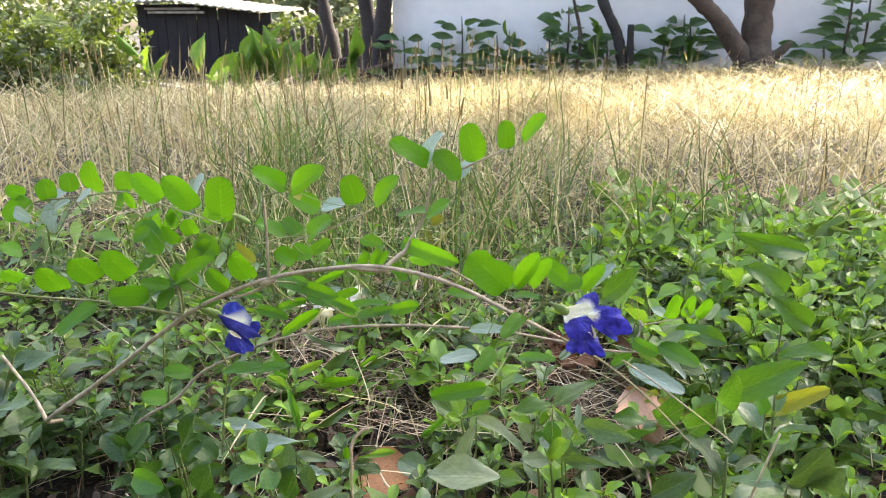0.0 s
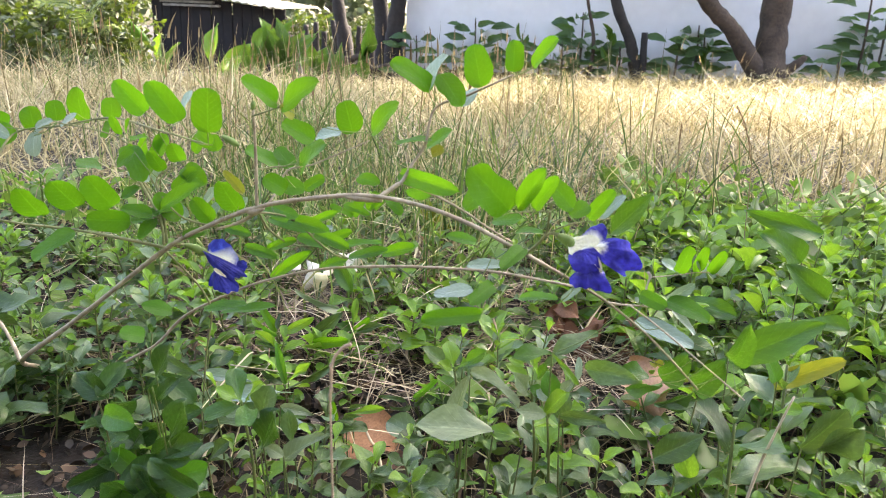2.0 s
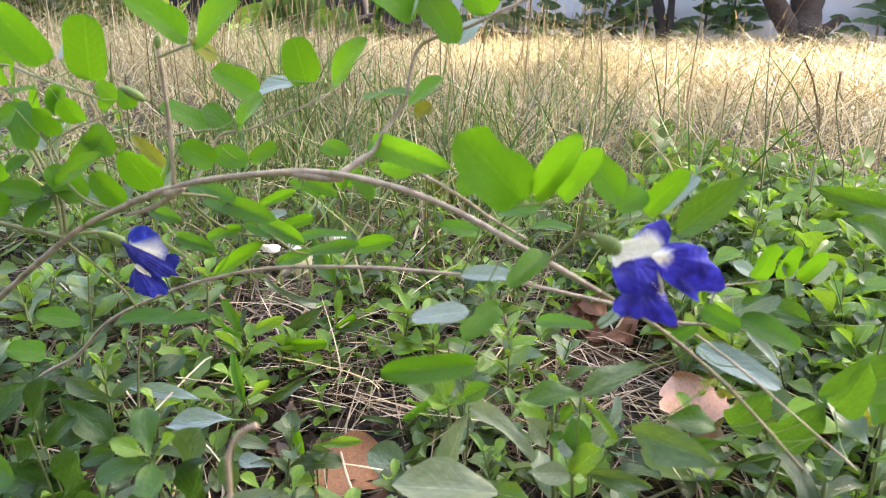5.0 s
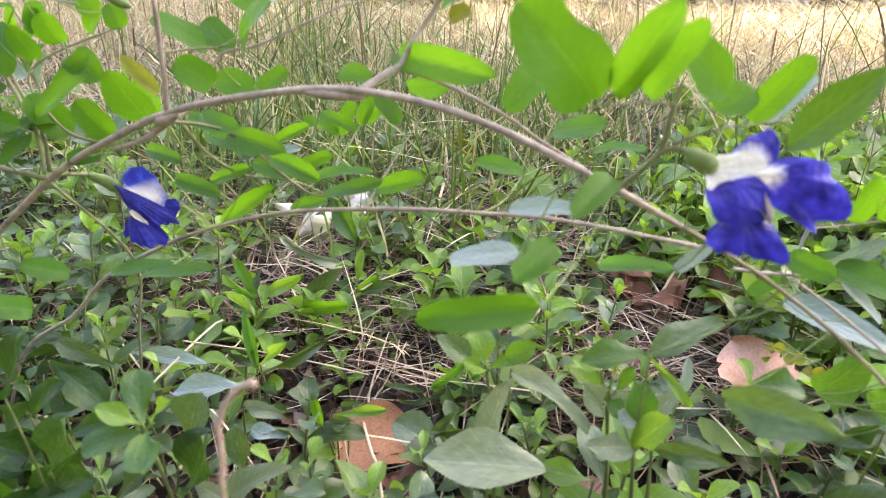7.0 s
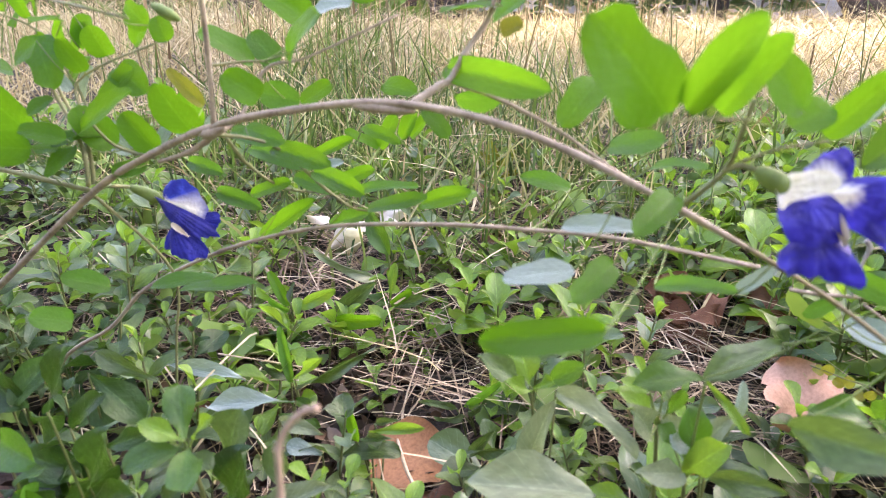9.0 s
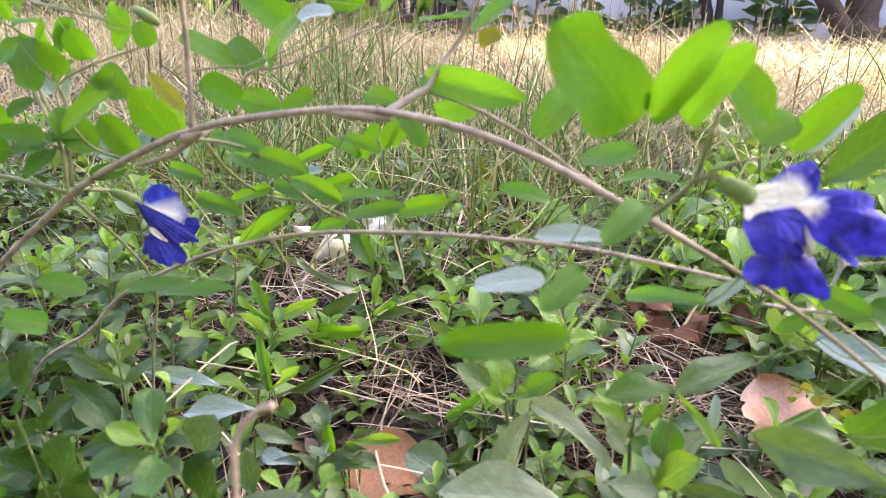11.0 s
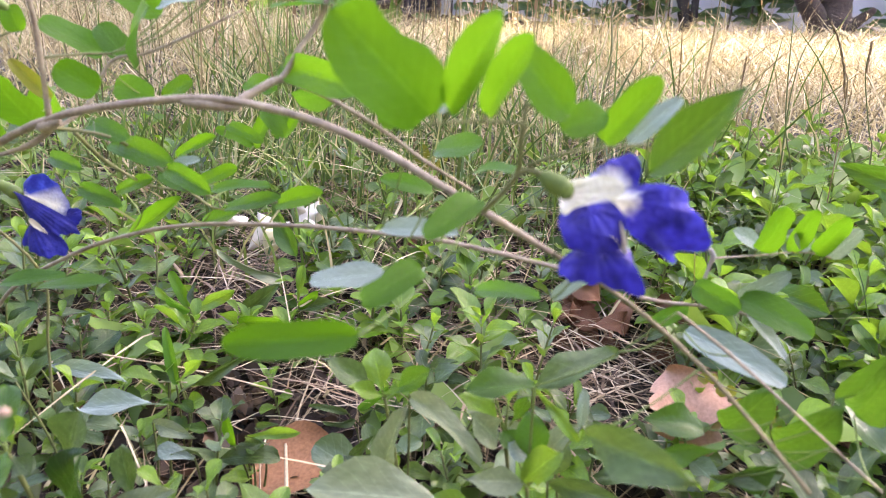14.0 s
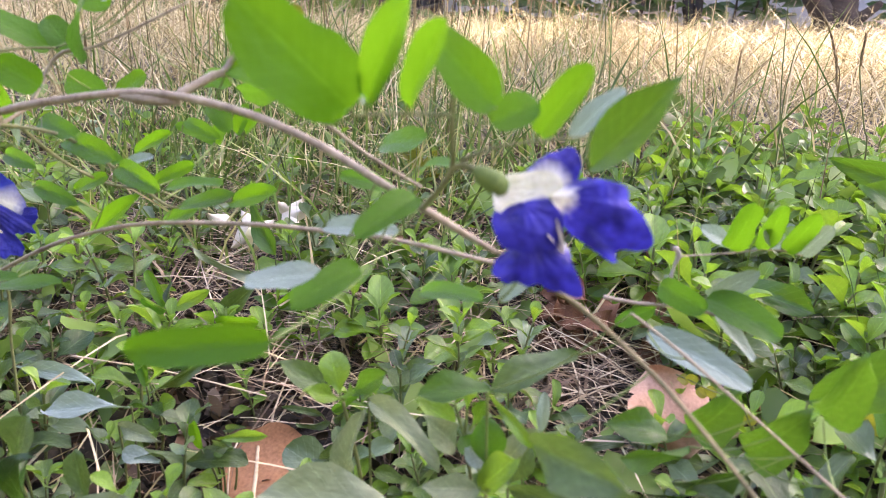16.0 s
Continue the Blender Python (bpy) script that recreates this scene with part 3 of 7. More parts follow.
add_tree("garden_tree", (1.82, 6.75, 0.05), [
    [(1.80, 6.75, 0.0, 0.25), (1.82, 6.76, 0.20, 0.17), (1.82, 6.77, 0.42, 0.125), (1.82, 6.8, 0.9, 0.110), (1.86, 6.7, 1.8, 0.095), (1.9, 6.2, 2.9, 0.12), (1.8, 5.0, 3.7, 0.08), (1.6, 3.6, 3.9, 0.04)],
    [(1.78, 6.72, 0.18, 0.11), (1.63, 6.68, 0.36, 0.082), (1.45, 6.62, 0.58, 0.070), (1.18, 6.55, 0.83, 0.066), (0.6, 6.2, 1.5, 0.07), (0.2, 5.2, 2.6, 0.07), (0.0, 3.8, 3.4, 0.04)],
    [(1.90, 6.74, 0.20, 0.07), (2.00, 6.70, 0.30, 0.042), (2.06, 6.68, 0.36, 0.030), (2.08, 6.68, 0.39, 0.020)],
], shade, 0.17, "forked garden tree with dark rough bark by the wall", 11)


def bare_trunk(name, pts, label, category, seed, mat=BARK, group=""):
    ob = new(name, tube_mesh(name, [(p[0] - pts[0][0], p[1] - pts[0][1], p[2] - pts[0][2], p[3]) for p in pts], mat, sides=12, bumpy=0.10, seed=seed))
    ob.location = pts[0][:3]
    return tagged(ob, label, category, group)


bare_trunk("wooden_post", [(0.78, 6.9, -0.04, 0.060), (0.72, 6.9, 0.22, 0.052), (0.66, 6.9, 0.45, 0.048), (0.50, 6.9, 0.78, 0.046), (0.38, 6.9, 1.3, 0.044)], "dark leaning wooden post before the white wall", "post", 3, DARK_WOOD)
bare_trunk("wooden_stake", [(0.81, 6.88, -0.04, 0.034), (0.79, 6.88, 0.25, 0.032), (0.775, 6.88, 0.53, 0.030)], "short dark sawn stake beside the leaning post", "stake", 4, DARK_WOOD)
for i, pts in enumerate((
    [(-2.18, 7.5, -0.2, 0.12), (-2.20, 7.5, 0.3, 0.075), (-2.28, 7.5, 0.75, 0.06), (-2.35, 7.5, 1.6, 0.055)],
    [(-1.72, 7.3, -0.2, 0.14), (-1.71, 7.3, 0.3, 0.10), (-1.78, 7.3, 0.8, 0.075), (-1.85, 7.3, 1.6, 0.07)],
    [(-1.54, 7.1, -0.2, 0.13), (-1.58, 7.1, 0.25, 0.085), (-1.53, 7.1, 0.75, 0.075), (-1.47, 7.1, 1.5, 0.08)],
)):
    bare_trunk("tree_trunk", pts, "dark tree trunk at the end of the wall", "tree trunk", 20 + i, DARK_BARK, "trunks at the end of the wall")

# low stack of dark stumps and broken fence behind the grass
for i in range(17):
    x = -2.75 + 0.078 * i + random.uniform(-0.04, 0.04)
    h = random.uniform(0.16, 0.42)
    bare_trunk("fence_stake", [(x, 7.75 + random.uniform(-0.1, 0.1), -0.2, 0.035), (x + 0.02, 7.75, 0.05 + h * 0.5, 0.032), (x + random.uniform(-0.03, 0.03), 7.75, 0.12 + h, 0.028)], "dark weathered fence stake behind the grass", "fence stake", 40 + i, DARK_WOOD, "stakes of the broken fence")
for i, (x0, z0, x1, z1) in enumerate(((-2.6, -0.08, -1.75, 0.10), (-2.35, -0.06, -1.5, -0.02), (-2.1, 0.16, -1.6, 0.02), (-2.5, -0.06, -1.9, 0.20), (-1.95, -0.05, -1.45, 0.16))):
    bare_trunk("fallen_branch", [(x0, 7.0 + 0.1 * i, z0, 0.03), ((x0 + x1) / 2, 7.0, (z0 + z1) / 2 + 0.03, 0.035), (x1, 7.05, z1, 0.03)], "brown fallen branch lying behind the grass", "branch", 60 + i)

# pale cut branches heaped on the far side
for i in range(16):
    a = random.uniform(-0.5, 0.5)
    x, y, z = random.uniform(-4.1, -3.1), random.uniform(4.5, 5.2), -0.04 + random.uniform(0.0, 0.10)
    L = random.uniform(0.3, 0.8)
    bare_trunk("cut_branch", [(x, y, z, 0.016), (x + L / 2, y + a * L / 2, z + 0.03, 0.014), (x + L, y + a * L, z - 0.02, 0.010)], "pale dry cut branch on a brush heap", "branch", 80 + i, GREY_WOOD, "branches of the brush heap")

CANNA_LEAVES = [leaf_mesh("blade", CANNA, 2, 0.5, 0.25 + 0.1 * i, 0.06, seed=i, nl=10, nw=2) for i in range(3)]
SHRUB_LEAVES = [leaf_mesh("blade", SHRUB, 2, 0.4, 0.15 + 0.15 * i, 0.05, seed=9 + i, nl=6, nw=1) for i in range(3)]


def broad_plant(name, at, n, height, spread, length, width, leaves, stem_mat, label, category, seed, up=0.8):
    rng = random.Random(seed)
    p = root(name, at, label, category, "row of " + category + "s")
    child("stalk", tube_mesh("stalk", [(0, 0, 0, 0.012), (0.01, 0, height * 0.5, 0.010), (0, 0.01, height * 0.9, 0.005)], stem_mat, sides=6, seed=seed), p)
    for i in range(n):
        a = rng.uniform(0, 6.283)
        z = height * rng.uniform(0.15, 0.85)
        b = Vector((0, 0, z))
        d = Vector((math.cos(a), math.sin(a), rng.uniform(up * 0.4, up * 1.8))).normalized()
        b += Vector((d.x, d.y, 0)) * spread * rng.uniform(0.1, 1.0)
        L = length * rng.uniform(0.7, 1.2)
        child("leaf", rng.choice(leaves), p, leaf_pose(b, b + d * L, width * rng.uniform(0.8, 1.2), rng.uniform(-40, 40), (rng.uniform(-0.4, 0.4), -0.8, 0.6)))
    return p


for i, (x, y, h, n, L) in enumerate(((-2.50, 6.0, 0.26, 6, 0.34), (-2.33, 6.1, 0.42, 7, 0.36), (-2.20, 6.0, 0.32, 6, 0.34), (-2.05, 6.2, 0.20, 5, 0.30), (-1.92, 6.3, 0.12, 4, 0.28), (-1.66, 6.4, 0.26, 4, 0.30), (-3.38, 6.0, 0.36, 3, 0.32), (-2.93, 6.0, 0.32, 2, 0.36), (-2.72, 6.0, 0.04, 4, 0.24))):
    broad_plant("canna_plant", (x, y, ground_z(x, y) - 0.01), n, h + 0.10, 0.08, L * 1.1, 0.115, CANNA_LEAVES, WEED_STEM, "canna with broad upright green leaves behind the grass", "canna plant", 100 + i, 1.9)
xs = [-1.25, -1.0, -0.72, -0.45, -0.2, 0.0, 0.18, 0.38, 0.55, 1.0, 1.22, 1.38, 2.35, 2.55, 2.8, 3.05, 3.3]
for i, x in enumerate(xs):
    tall = 0.75 if i >= 13 or i == 10 else 0.58 if i in (2, 6, 7, 11) else 0.34
    broad_plant("wall_shrub", (x + random.uniform(-0.08, 0.08), 6.95 + 0.12 * math.sin(5 * x), ground_z(x, 6.95) - 0.01), 22 if tall > 0.4 else 17, (tall + 0.12 - ground_z(x, 6.95)) * random.uniform(0.75, 1.25), 0.22, 0.22, 0.078, SHRUB_LEAVES, BARK, "dark-leaved shrub growing against the white wall", "shrub", 140 + i, 0.15)
# the slender shrub before the wall, with young bright leaves
bare_trunk("sapling", [(0.30, 6.85, -0.02, 0.022), (0.34, 6.85, 0.4, 0.018), (0.26, 6.85, 0.75, 0.014), (0.15, 6.85, 1.2, 0.01)], "thin bare sapling before the white wall", "sapling", 31, BARK)
for i, (x, z) in enumerate(((-0.30, 0.42), (0.48, 0.50), (1.30, 0.30))):
    broad_plant("young_shoot", (x, 6.8, ground_z(x, 6.8) - 0.01), 6, z + 0.12 - ground_z(x, 6.8), 0.03, 0.14, 0.06, CANNA_LEAVES, WEED_STEM, "young shoot with bright yellow-green leaves by the wall", "shoot", 190 + i, 1.2)


def frond(name, base, tip, n, size, seed, parent):
    """A feathery frond: an arched midrib with small leaflets in two rows, all one piece."""
    rng = random.Random(seed)
    base, tip = Vector(base), Vector(tip)
    way = tip - base
    side = way.cross(Vector((rng.uniform(-0.3, 0.3), -0.7, 0.7))).normalized()
    up = side.cross(way).normalized()
    sag = Vector((0, 0, 0.22 * way.length))
    at = lambda t: base + way * t + sag * (4 * t * (1 - t)) * 0.5
    verts, faces = tube([(*at(k / 4), 0.004 * (1.2 - k / 4)) for k in range(5)], FROND, sides=4, seed=seed)
    for k in range(n):
        t = 0.12 + 0.88 * k / n
        for s in (-1, 1):
            d = (side * s + way.normalized() * 0.45 + up * rng.uniform(-0.2, 0.3)).normalized()
            w = way.normalized() * size * 0.16
            p, L = at(t), size * (1.15 - 0.75 * t) * rng.uniform(0.85, 1.1)
            o = len(verts)
            verts += [tuple(p), tuple(p + d * L * 0.5 - w), tuple(p + d * L), tuple(p + d * L * 0.5 + w)]
            faces.append((o, o + 1, o + 2, o + 3))
    return child(name, mesh_of(name, verts, faces, FROND), parent, None, "feathery yellow-green frond")


def add_bush(name, at, radius, n, size, label, seed, height=1.0, fronds=0):
    rng = random.Random(seed)
    b = root(name, at, label, "bush", "bushes at the edge of the grass")
    stems = []
    pts = []
    for i in range(7):
        a = rng.uniform(0, 6.283)
        tip = Vector((math.cos(a) * radius * 0.7, math.sin(a) * radius * 0.5, height * rng.uniform(0.5, 1.0)))
        stems.append([(0.03 * math.cos(a), 0.03 * math.sin(a), 0, 0.010), (*(tip * 0.5), 0.008), (*tip, 0.003)])
        pts += clump(rng, tip * 0.95, radius * 0.42, n // 10, 0.8) + clump(rng, tip * 0.6, radius * 0.35, n // 14, 0.8)
    for pts_ in stems:
        child("stem", tube_mesh("stem", pts_, BARK, sides=5, seed=seed), b)
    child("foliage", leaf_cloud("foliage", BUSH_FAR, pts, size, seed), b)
    for i in range(fronds):
        a = rng.uniform(0, 6.283)
        low = Vector((math.cos(a) * radius * 0.3, math.sin(a) * radius * 0.3, height * rng.uniform(0.55, 1.0)))
        frond("frond", low, low + Vector((math.cos(a) * 0.26, math.sin(a) * 0.18 - 0.06, rng.uniform(-0.06, 0.10))), 15, 0.085, seed + i, b)
    return b


for i, (x, y, r, h, n, f) in enumerate(((-3.10, 4.7, 0.28, 0.62, 900, 9), (-3.50, 4.6, 0.30, 0.60, 900, 5), (-2.82, 4.8, 0.18, 0.44, 420, 0), (-4.0, 5.2, 0.42, 0.9, 1300, 4), (-3.7, 5.9, 0.34, 0.95, 900, 0), (-4.7, 5.8, 0.45, 0.9, 1200, 4), (-2.62, 4.5, 0.20, 0.16, 420, 0), (-2.85, 4.0, 0.26, 0.20, 560, 0), (-3.2, 4.1, 0.28, 0.26, 560, 0), (-3.45, 4.2, 0.26, 0.30, 520, 0), (-2.55, 3.7, 0.20, 0.12, 360, 0), (-3.08, 3.94, 0.26, 0.38, 700, 0), (-3.08, 4.26, 0.24, 0.32, 640, 2), (-2.96, 4.46, 0.22, 0.28, 560, 0), (-3.20, 5.17, 0.24, 0.34, 560, 2), (-3.64, 4.72, 0.28, 0.50, 760, 3), (-3.44, 4.94, 0.28, 0.48, 760, 2), (-3.39, 5.78, 0.22, 0.24, 460, 0), (-4.6, 7.0, 0.5, 1.0, 1200, 0), (-5.6, 7.2, 0.5, 1.0, 1200, 0))):
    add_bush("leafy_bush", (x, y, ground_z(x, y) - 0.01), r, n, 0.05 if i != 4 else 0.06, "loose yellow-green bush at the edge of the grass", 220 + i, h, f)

for i, (x, y) in enumerate(((-4.5, 13.8), (-3.8, 11.2), (-3.3, 10.6), (-2.8, 11.0), (-2.2, 10.4), (-7.8, 10.5), (-8.6, 10.8))):
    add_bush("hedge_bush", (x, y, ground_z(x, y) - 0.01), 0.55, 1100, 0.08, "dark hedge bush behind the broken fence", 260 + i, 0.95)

# woods behind, seen above the shed and between the trunks
for i in range(14):
    x = -15 + 1.25 * i
    y = 17 + 2.5 * math.sin(i * 2.1)
    r = random.Random(300 + i)
    pts = []
    for k in range(9):
        pts += clump(r, (x + r.uniform(-1.2, 1.2), y + r.uniform(-0.6, 0.6), r.uniform(0.3, 3.6)), r.uniform(0.5, 0.9), 105)
    add_tree("distant_tree", (x, y, -0.4), [[(x, y, -0.5, 0.13), (x + 0.1, y, 1.2, 0.10), (x - 0.1, y, 2.6, 0.07), (x, y, 3.6, 0.03)]], pts, 0.22, "tree in the distance behind the shed, its green greyed for haze", 320 + i, BARK, DISTANT_LEAF)


# ---- the climbing pea vine ----
BASE = Vector((-0.294, 0.69, 0.0))
OFF = Matrix.Translation(-BASE)
LEAF[4], LEAF[5], LEAF[6], LEAF[8], LEAF[9] = WEED_GREY, WEED_YOUNG, SHADED_LEAF, BROAD, SAGE
LEAF_MESHES = {k: [leaf_mesh("leaflet", LEAF[k], 0, 0.14 + 0.06 * (i % 3), 0.08 + 0.07 * i, 0.04, seed=31 * k + i, bite=(i == 3 and k == 0)) for i in range(4)] for k in LEAF}
for k in (4, 5, 6, 8, 9):
    LEAF_MESHES[k] = [leaf_mesh("leaf", LEAF[k], 1 if k == 5 else 3, 0.35, 0.12 + 0.14 * i, 0.12, seed=300 + 10 * k + i, nl=10) for i in range(4)]
LEAF_MESHES[7] = [leaf_mesh("leaflet", BROAD, 2, 0.30, 0.10 + 0.06 * i, 0.05, seed=700 + i, nl=12) for i in range(4)]
vine = root("butterfly_pea_vine", BASE, "arching butterfly pea vine with oval leaflets and blue flowers", "vine")
TOP = [
    (0.106, 0.66, 0.382, 0.078, 0.65, 0.401, 0.017, 20, 0),
    (0.103, 0.66, 0.381, 0.114, 0.66, 0.407, 0.021, 55, 2),
    (0.111, 0.66, 0.393, 0.129, 0.65, 0.373, 0.018, 10, 0),
    (0.141, 0.66, 0.385, 0.135, 0.655, 0.414, 0.02, 5, 0),
    (0.164, 0.65, 0.397, 0.164, 0.645, 0.418, 0.014, 15, 0),
    (0.176, 0.67, 0.4, 0.191, 0.66, 0.421, 0.014, 35, 0),
    (0.127, 0.67, 0.37, 0.135, 0.68, 0.384, 0.012, 30, 2),
    (0.106, 0.665, 0.345, 0.083, 0.65, 0.343, 0.015, 60, 1),
    (0.102, 0.665, 0.338, 0.121, 0.66, 0.354, 0.013, 40, 1),
    (0.106, 0.665, 0.334, 0.115, 0.665, 0.339, 0.01, 20, 3),
]
UPR = [
    (0.058, 0.67, 0.346, 0.079, 0.66, 0.371, 0.017, 25, 0),
    (0.042, 0.675, 0.344, 0.037, 0.67, 0.369, 0.02, 5, 0),
    (0.031, 0.68, 0.343, 0.01, 0.68, 0.339, 0.016, 40, 2),
    (0.005, 0.69, 0.334, -0.017, 0.68, 0.349, 0.017, 15, 0),
    (-0.004, 0.68, 0.311, 0.028, 0.64, 0.341, 0.018, 20, 1),
    (-0.01, 0.68, 0.313, -0.023, 0.68, 0.328, 0.014, 25, 1),
    (-0.022, 0.68, 0.314, -0.039, 0.66, 0.329, 0.015, 35, 1),
    (0.005, 0.62, 0.369, -0.005, 0.59, 0.387, 0.015, 20, 0),
    (0.008, 0.62, 0.367, 0.039, 0.6, 0.387, 0.018, 10, 0),
    (0.007, 0.62, 0.368, 0.013, 0.63, 0.359, 0.009, 30, 3),
]
ARC = [
    (-0.043, 0.61, 0.347, -0.039, 0.605, 0.378, 0.024, 0, 0),
    (-0.058, 0.6, 0.355, -0.067, 0.58, 0.382, 0.018, 10, 0),
    (-0.09, 0.61, 0.358, -0.098, 0.59, 0.38, 0.016, 10, 0),
    (-0.238, 0.74, 0.328, -0.236, 0.73, 0.36, 0.022, 5, 0),
    (-0.266, 0.74, 0.328, -0.267, 0.74, 0.347, 0.018, 20, 0),
    (-0.291, 0.74, 0.318, -0.294, 0.74, 0.34, 0.02, 10, 0),
    (-0.313, 0.74, 0.319, -0.327, 0.72, 0.303, 0.021, 20, 0),
    (-0.289, 0.74, 0.316, -0.289, 0.73, 0.295, 0.019, 10, 2),
    (-0.194, 0.72, 0.336, -0.194, 0.72, 0.355, 0.018, 10, 0),
    (-0.192, 0.72, 0.338, -0.19, 0.7, 0.323, 0.015, 30, 0),
]
ARC2 = [
    (-0.127, 0.68, 0.315, -0.119, 0.68, 0.332, 0.016, 10, 0),
    (-0.154, 0.68, 0.321, -0.131, 0.66, 0.298, 0.02, 20, 0),
    (-0.318, 0.74, 0.322, -0.32, 0.72, 0.334, 0.015, 20, 0),
    (-0.292, 0.74, 0.316, -0.276, 0.75, 0.329, 0.015, 30, 2),
    (-0.104, 0.68, 0.307, -0.082, 0.67, 0.296, 0.017, 15, 0),
    (-0.067, 0.66, 0.33, -0.08, 0.66, 0.34, 0.014, 20, 0),
    (-0.075, 0.63, 0.354, -0.071, 0.64, 0.373, 0.012, 40, 2),
    (-0.195, 0.7, 0.297, -0.204, 0.68, 0.302, 0.017, 40, 1),
]
LOW = [
    (-0.191, 0.66, 0.27, -0.198, 0.64, 0.294, 0.024, 5, 0),
    (-0.173, 0.68, 0.267, -0.181, 0.66, 0.295, 0.025, 5, 0),
    (-0.218, 0.65, 0.262, -0.221, 0.63, 0.287, 0.023, 5, 0),
    (-0.13, 0.64, 0.268, -0.154, 0.62, 0.272, 0.019, 25, 0),
    (-0.181, 0.64, 0.255, -0.207, 0.62, 0.235, 0.018, 25, 1),
    (-0.264, 0.66, 0.267, -0.266, 0.64, 0.279, 0.016, 20, 0),
    (-0.111, 0.67, 0.273, -0.128, 0.65, 0.271, 0.017, 40, 0),
    (-0.104, 0.67, 0.265, -0.12, 0.66, 0.286, 0.018, 30, 0),
    (-0.077, 0.7, 0.268, -0.068, 0.69, 0.294, 0.02, 5, 0),
    (-0.279, 0.68, 0.285, -0.282, 0.66, 0.294, 0.015, 30, 1),
]
MID = [
    (-0.071, 0.66, 0.268, -0.081, 0.65, 0.288, 0.015, 10, 0),
    (-0.026, 0.69, 0.297, -0.004, 0.69, 0.294, 0.015, 0, 1),
    (-0.012, 0.71, 0.289, 0.006, 0.71, 0.301, 0.012, 10, 0),
    (-0.003, 0.65, 0.301, -0.016, 0.64, 0.312, 0.015, 10, 0),
    (-0.136, 0.7, 0.268, -0.112, 0.69, 0.257, 0.014, 10, 2),
    (0.032, 0.72, 0.301, 0.053, 0.71, 0.3, 0.012, 10, 0),
]
NEAR = [
    (0.175, 0.565, 0.32, 0.154, 0.545, 0.347, 0.024, 0, 0),
    (0.167, 0.575, 0.314, 0.158, 0.57, 0.331, 0.011, 10, 0),
    (0.179, 0.565, 0.322, 0.194, 0.55, 0.349, 0.012, 15, 0),
    (0.189, 0.57, 0.321, 0.201, 0.555, 0.344, 0.01, 20, 0),
    (0.171, 0.58, 0.329, 0.176, 0.575, 0.32, 0.007, 10, 2),
    (0.212, 0.575, 0.322, 0.196, 0.565, 0.341, 0.013, 5, 0),
    (0.21, 0.58, 0.317, 0.222, 0.585, 0.323, 0.011, 10, 0),
    (0.222, 0.59, 0.313, 0.235, 0.58, 0.334, 0.01, 10, 0),
    (0.23, 0.61, 0.309, 0.244, 0.61, 0.326, 0.008, 30, 2),
    (0.237, 0.6, 0.302, 0.259, 0.585, 0.3335, 0.0145, 15, 7),
]
NEAR2 = [
    (0.157, 0.643, 0.293, 0.178, 0.63, 0.3, 0.011, 20, 1),
    (0.083, 0.66, 0.319, 0.133, 0.62, 0.317, 0.014, 15, 0),
    (0.183, 0.605, 0.286, 0.171, 0.58, 0.279, 0.011, 15, 0),
    (0.165, 0.6, 0.26, 0.154, 0.57, 0.258, 0.012, 15, 0),
    (0.151, 0.6, 0.255, 0.126, 0.59, 0.252, 0.011, 35, 2),
    (0.165, 0.535, 0.264, 0.132, 0.52, 0.263, 0.0105, 3, 0),
    (0.088, 0.66, 0.305, 0.111, 0.65, 0.309, 0.011, 50, 1),
    (0.174, 0.64, 0.287, 0.193, 0.62, 0.295, 0.008, 50, 1),
    (0.074, 0.66, 0.3, 0.088, 0.65, 0.29, 0.009, 20, 0),
]
RIGHT = [
    (0.269, 0.68, 0.214, 0.311, 0.66, 0.206, 0.0145, 20, 2),
    (0.297, 0.69, 0.16, 0.312, 0.68, 0.188, 0.023, 0, 8),
    (0.283, 0.66, 0.177, 0.258, 0.65, 0.185, 0.015, 35, 8),
    (0.292, 0.66, 0.173, 0.264, 0.64, 0.174, 0.014, 45, 8),
    (0.230, 0.585, 0.213, 0.260, 0.555, 0.224, 0.0155, 4, 4),
    (0.319, 0.68, 0.161, 0.334, 0.66, 0.194, 0.023, 10, 8),
    (0.289, 0.66, 0.153, 0.314, 0.65, 0.168, 0.015, 45, 8),
    (0.241, 0.66, 0.208, 0.208, 0.64, 0.196, 0.015, 40, 4),
    (0.208, 0.64, 0.196, 0.179, 0.63, 0.195, 0.014, 45, 8),
    (0.343, 0.67, 0.191, 0.346, 0.65, 0.227, 0.019, 15, 8),
]
LEFT = [
    (-0.101, 0.67, 0.313, -0.102, 0.66, 0.328, 0.015, 5, 0),
    (-0.117, 0.67, 0.304, -0.122, 0.66, 0.321, 0.012, 10, 0),
    (-0.11, 0.67, 0.288, -0.087, 0.67, 0.308, 0.013, 10, 0),
    (-0.12, 0.66, 0.272, -0.075, 0.65, 0.3, 0.014, 20, 0),
    (-0.117, 0.65, 0.272, -0.137, 0.64, 0.278, 0.012, 25, 0),
    (-0.13, 0.66, 0.264, -0.137, 0.64, 0.267, 0.01, 30, 0),
    (-0.122, 0.66, 0.266, -0.123, 0.64, 0.254, 0.013, 10, 0),
    (-0.1, 0.69, 0.317, -0.091, 0.69, 0.334, 0.012, 5, 0),
    (-0.079, 0.69, 0.32, -0.084, 0.69, 0.333, 0.013, 5, 0),
    (-0.048, 0.66, 0.279, -0.052, 0.64, 0.304, 0.019, 5, 0),
]
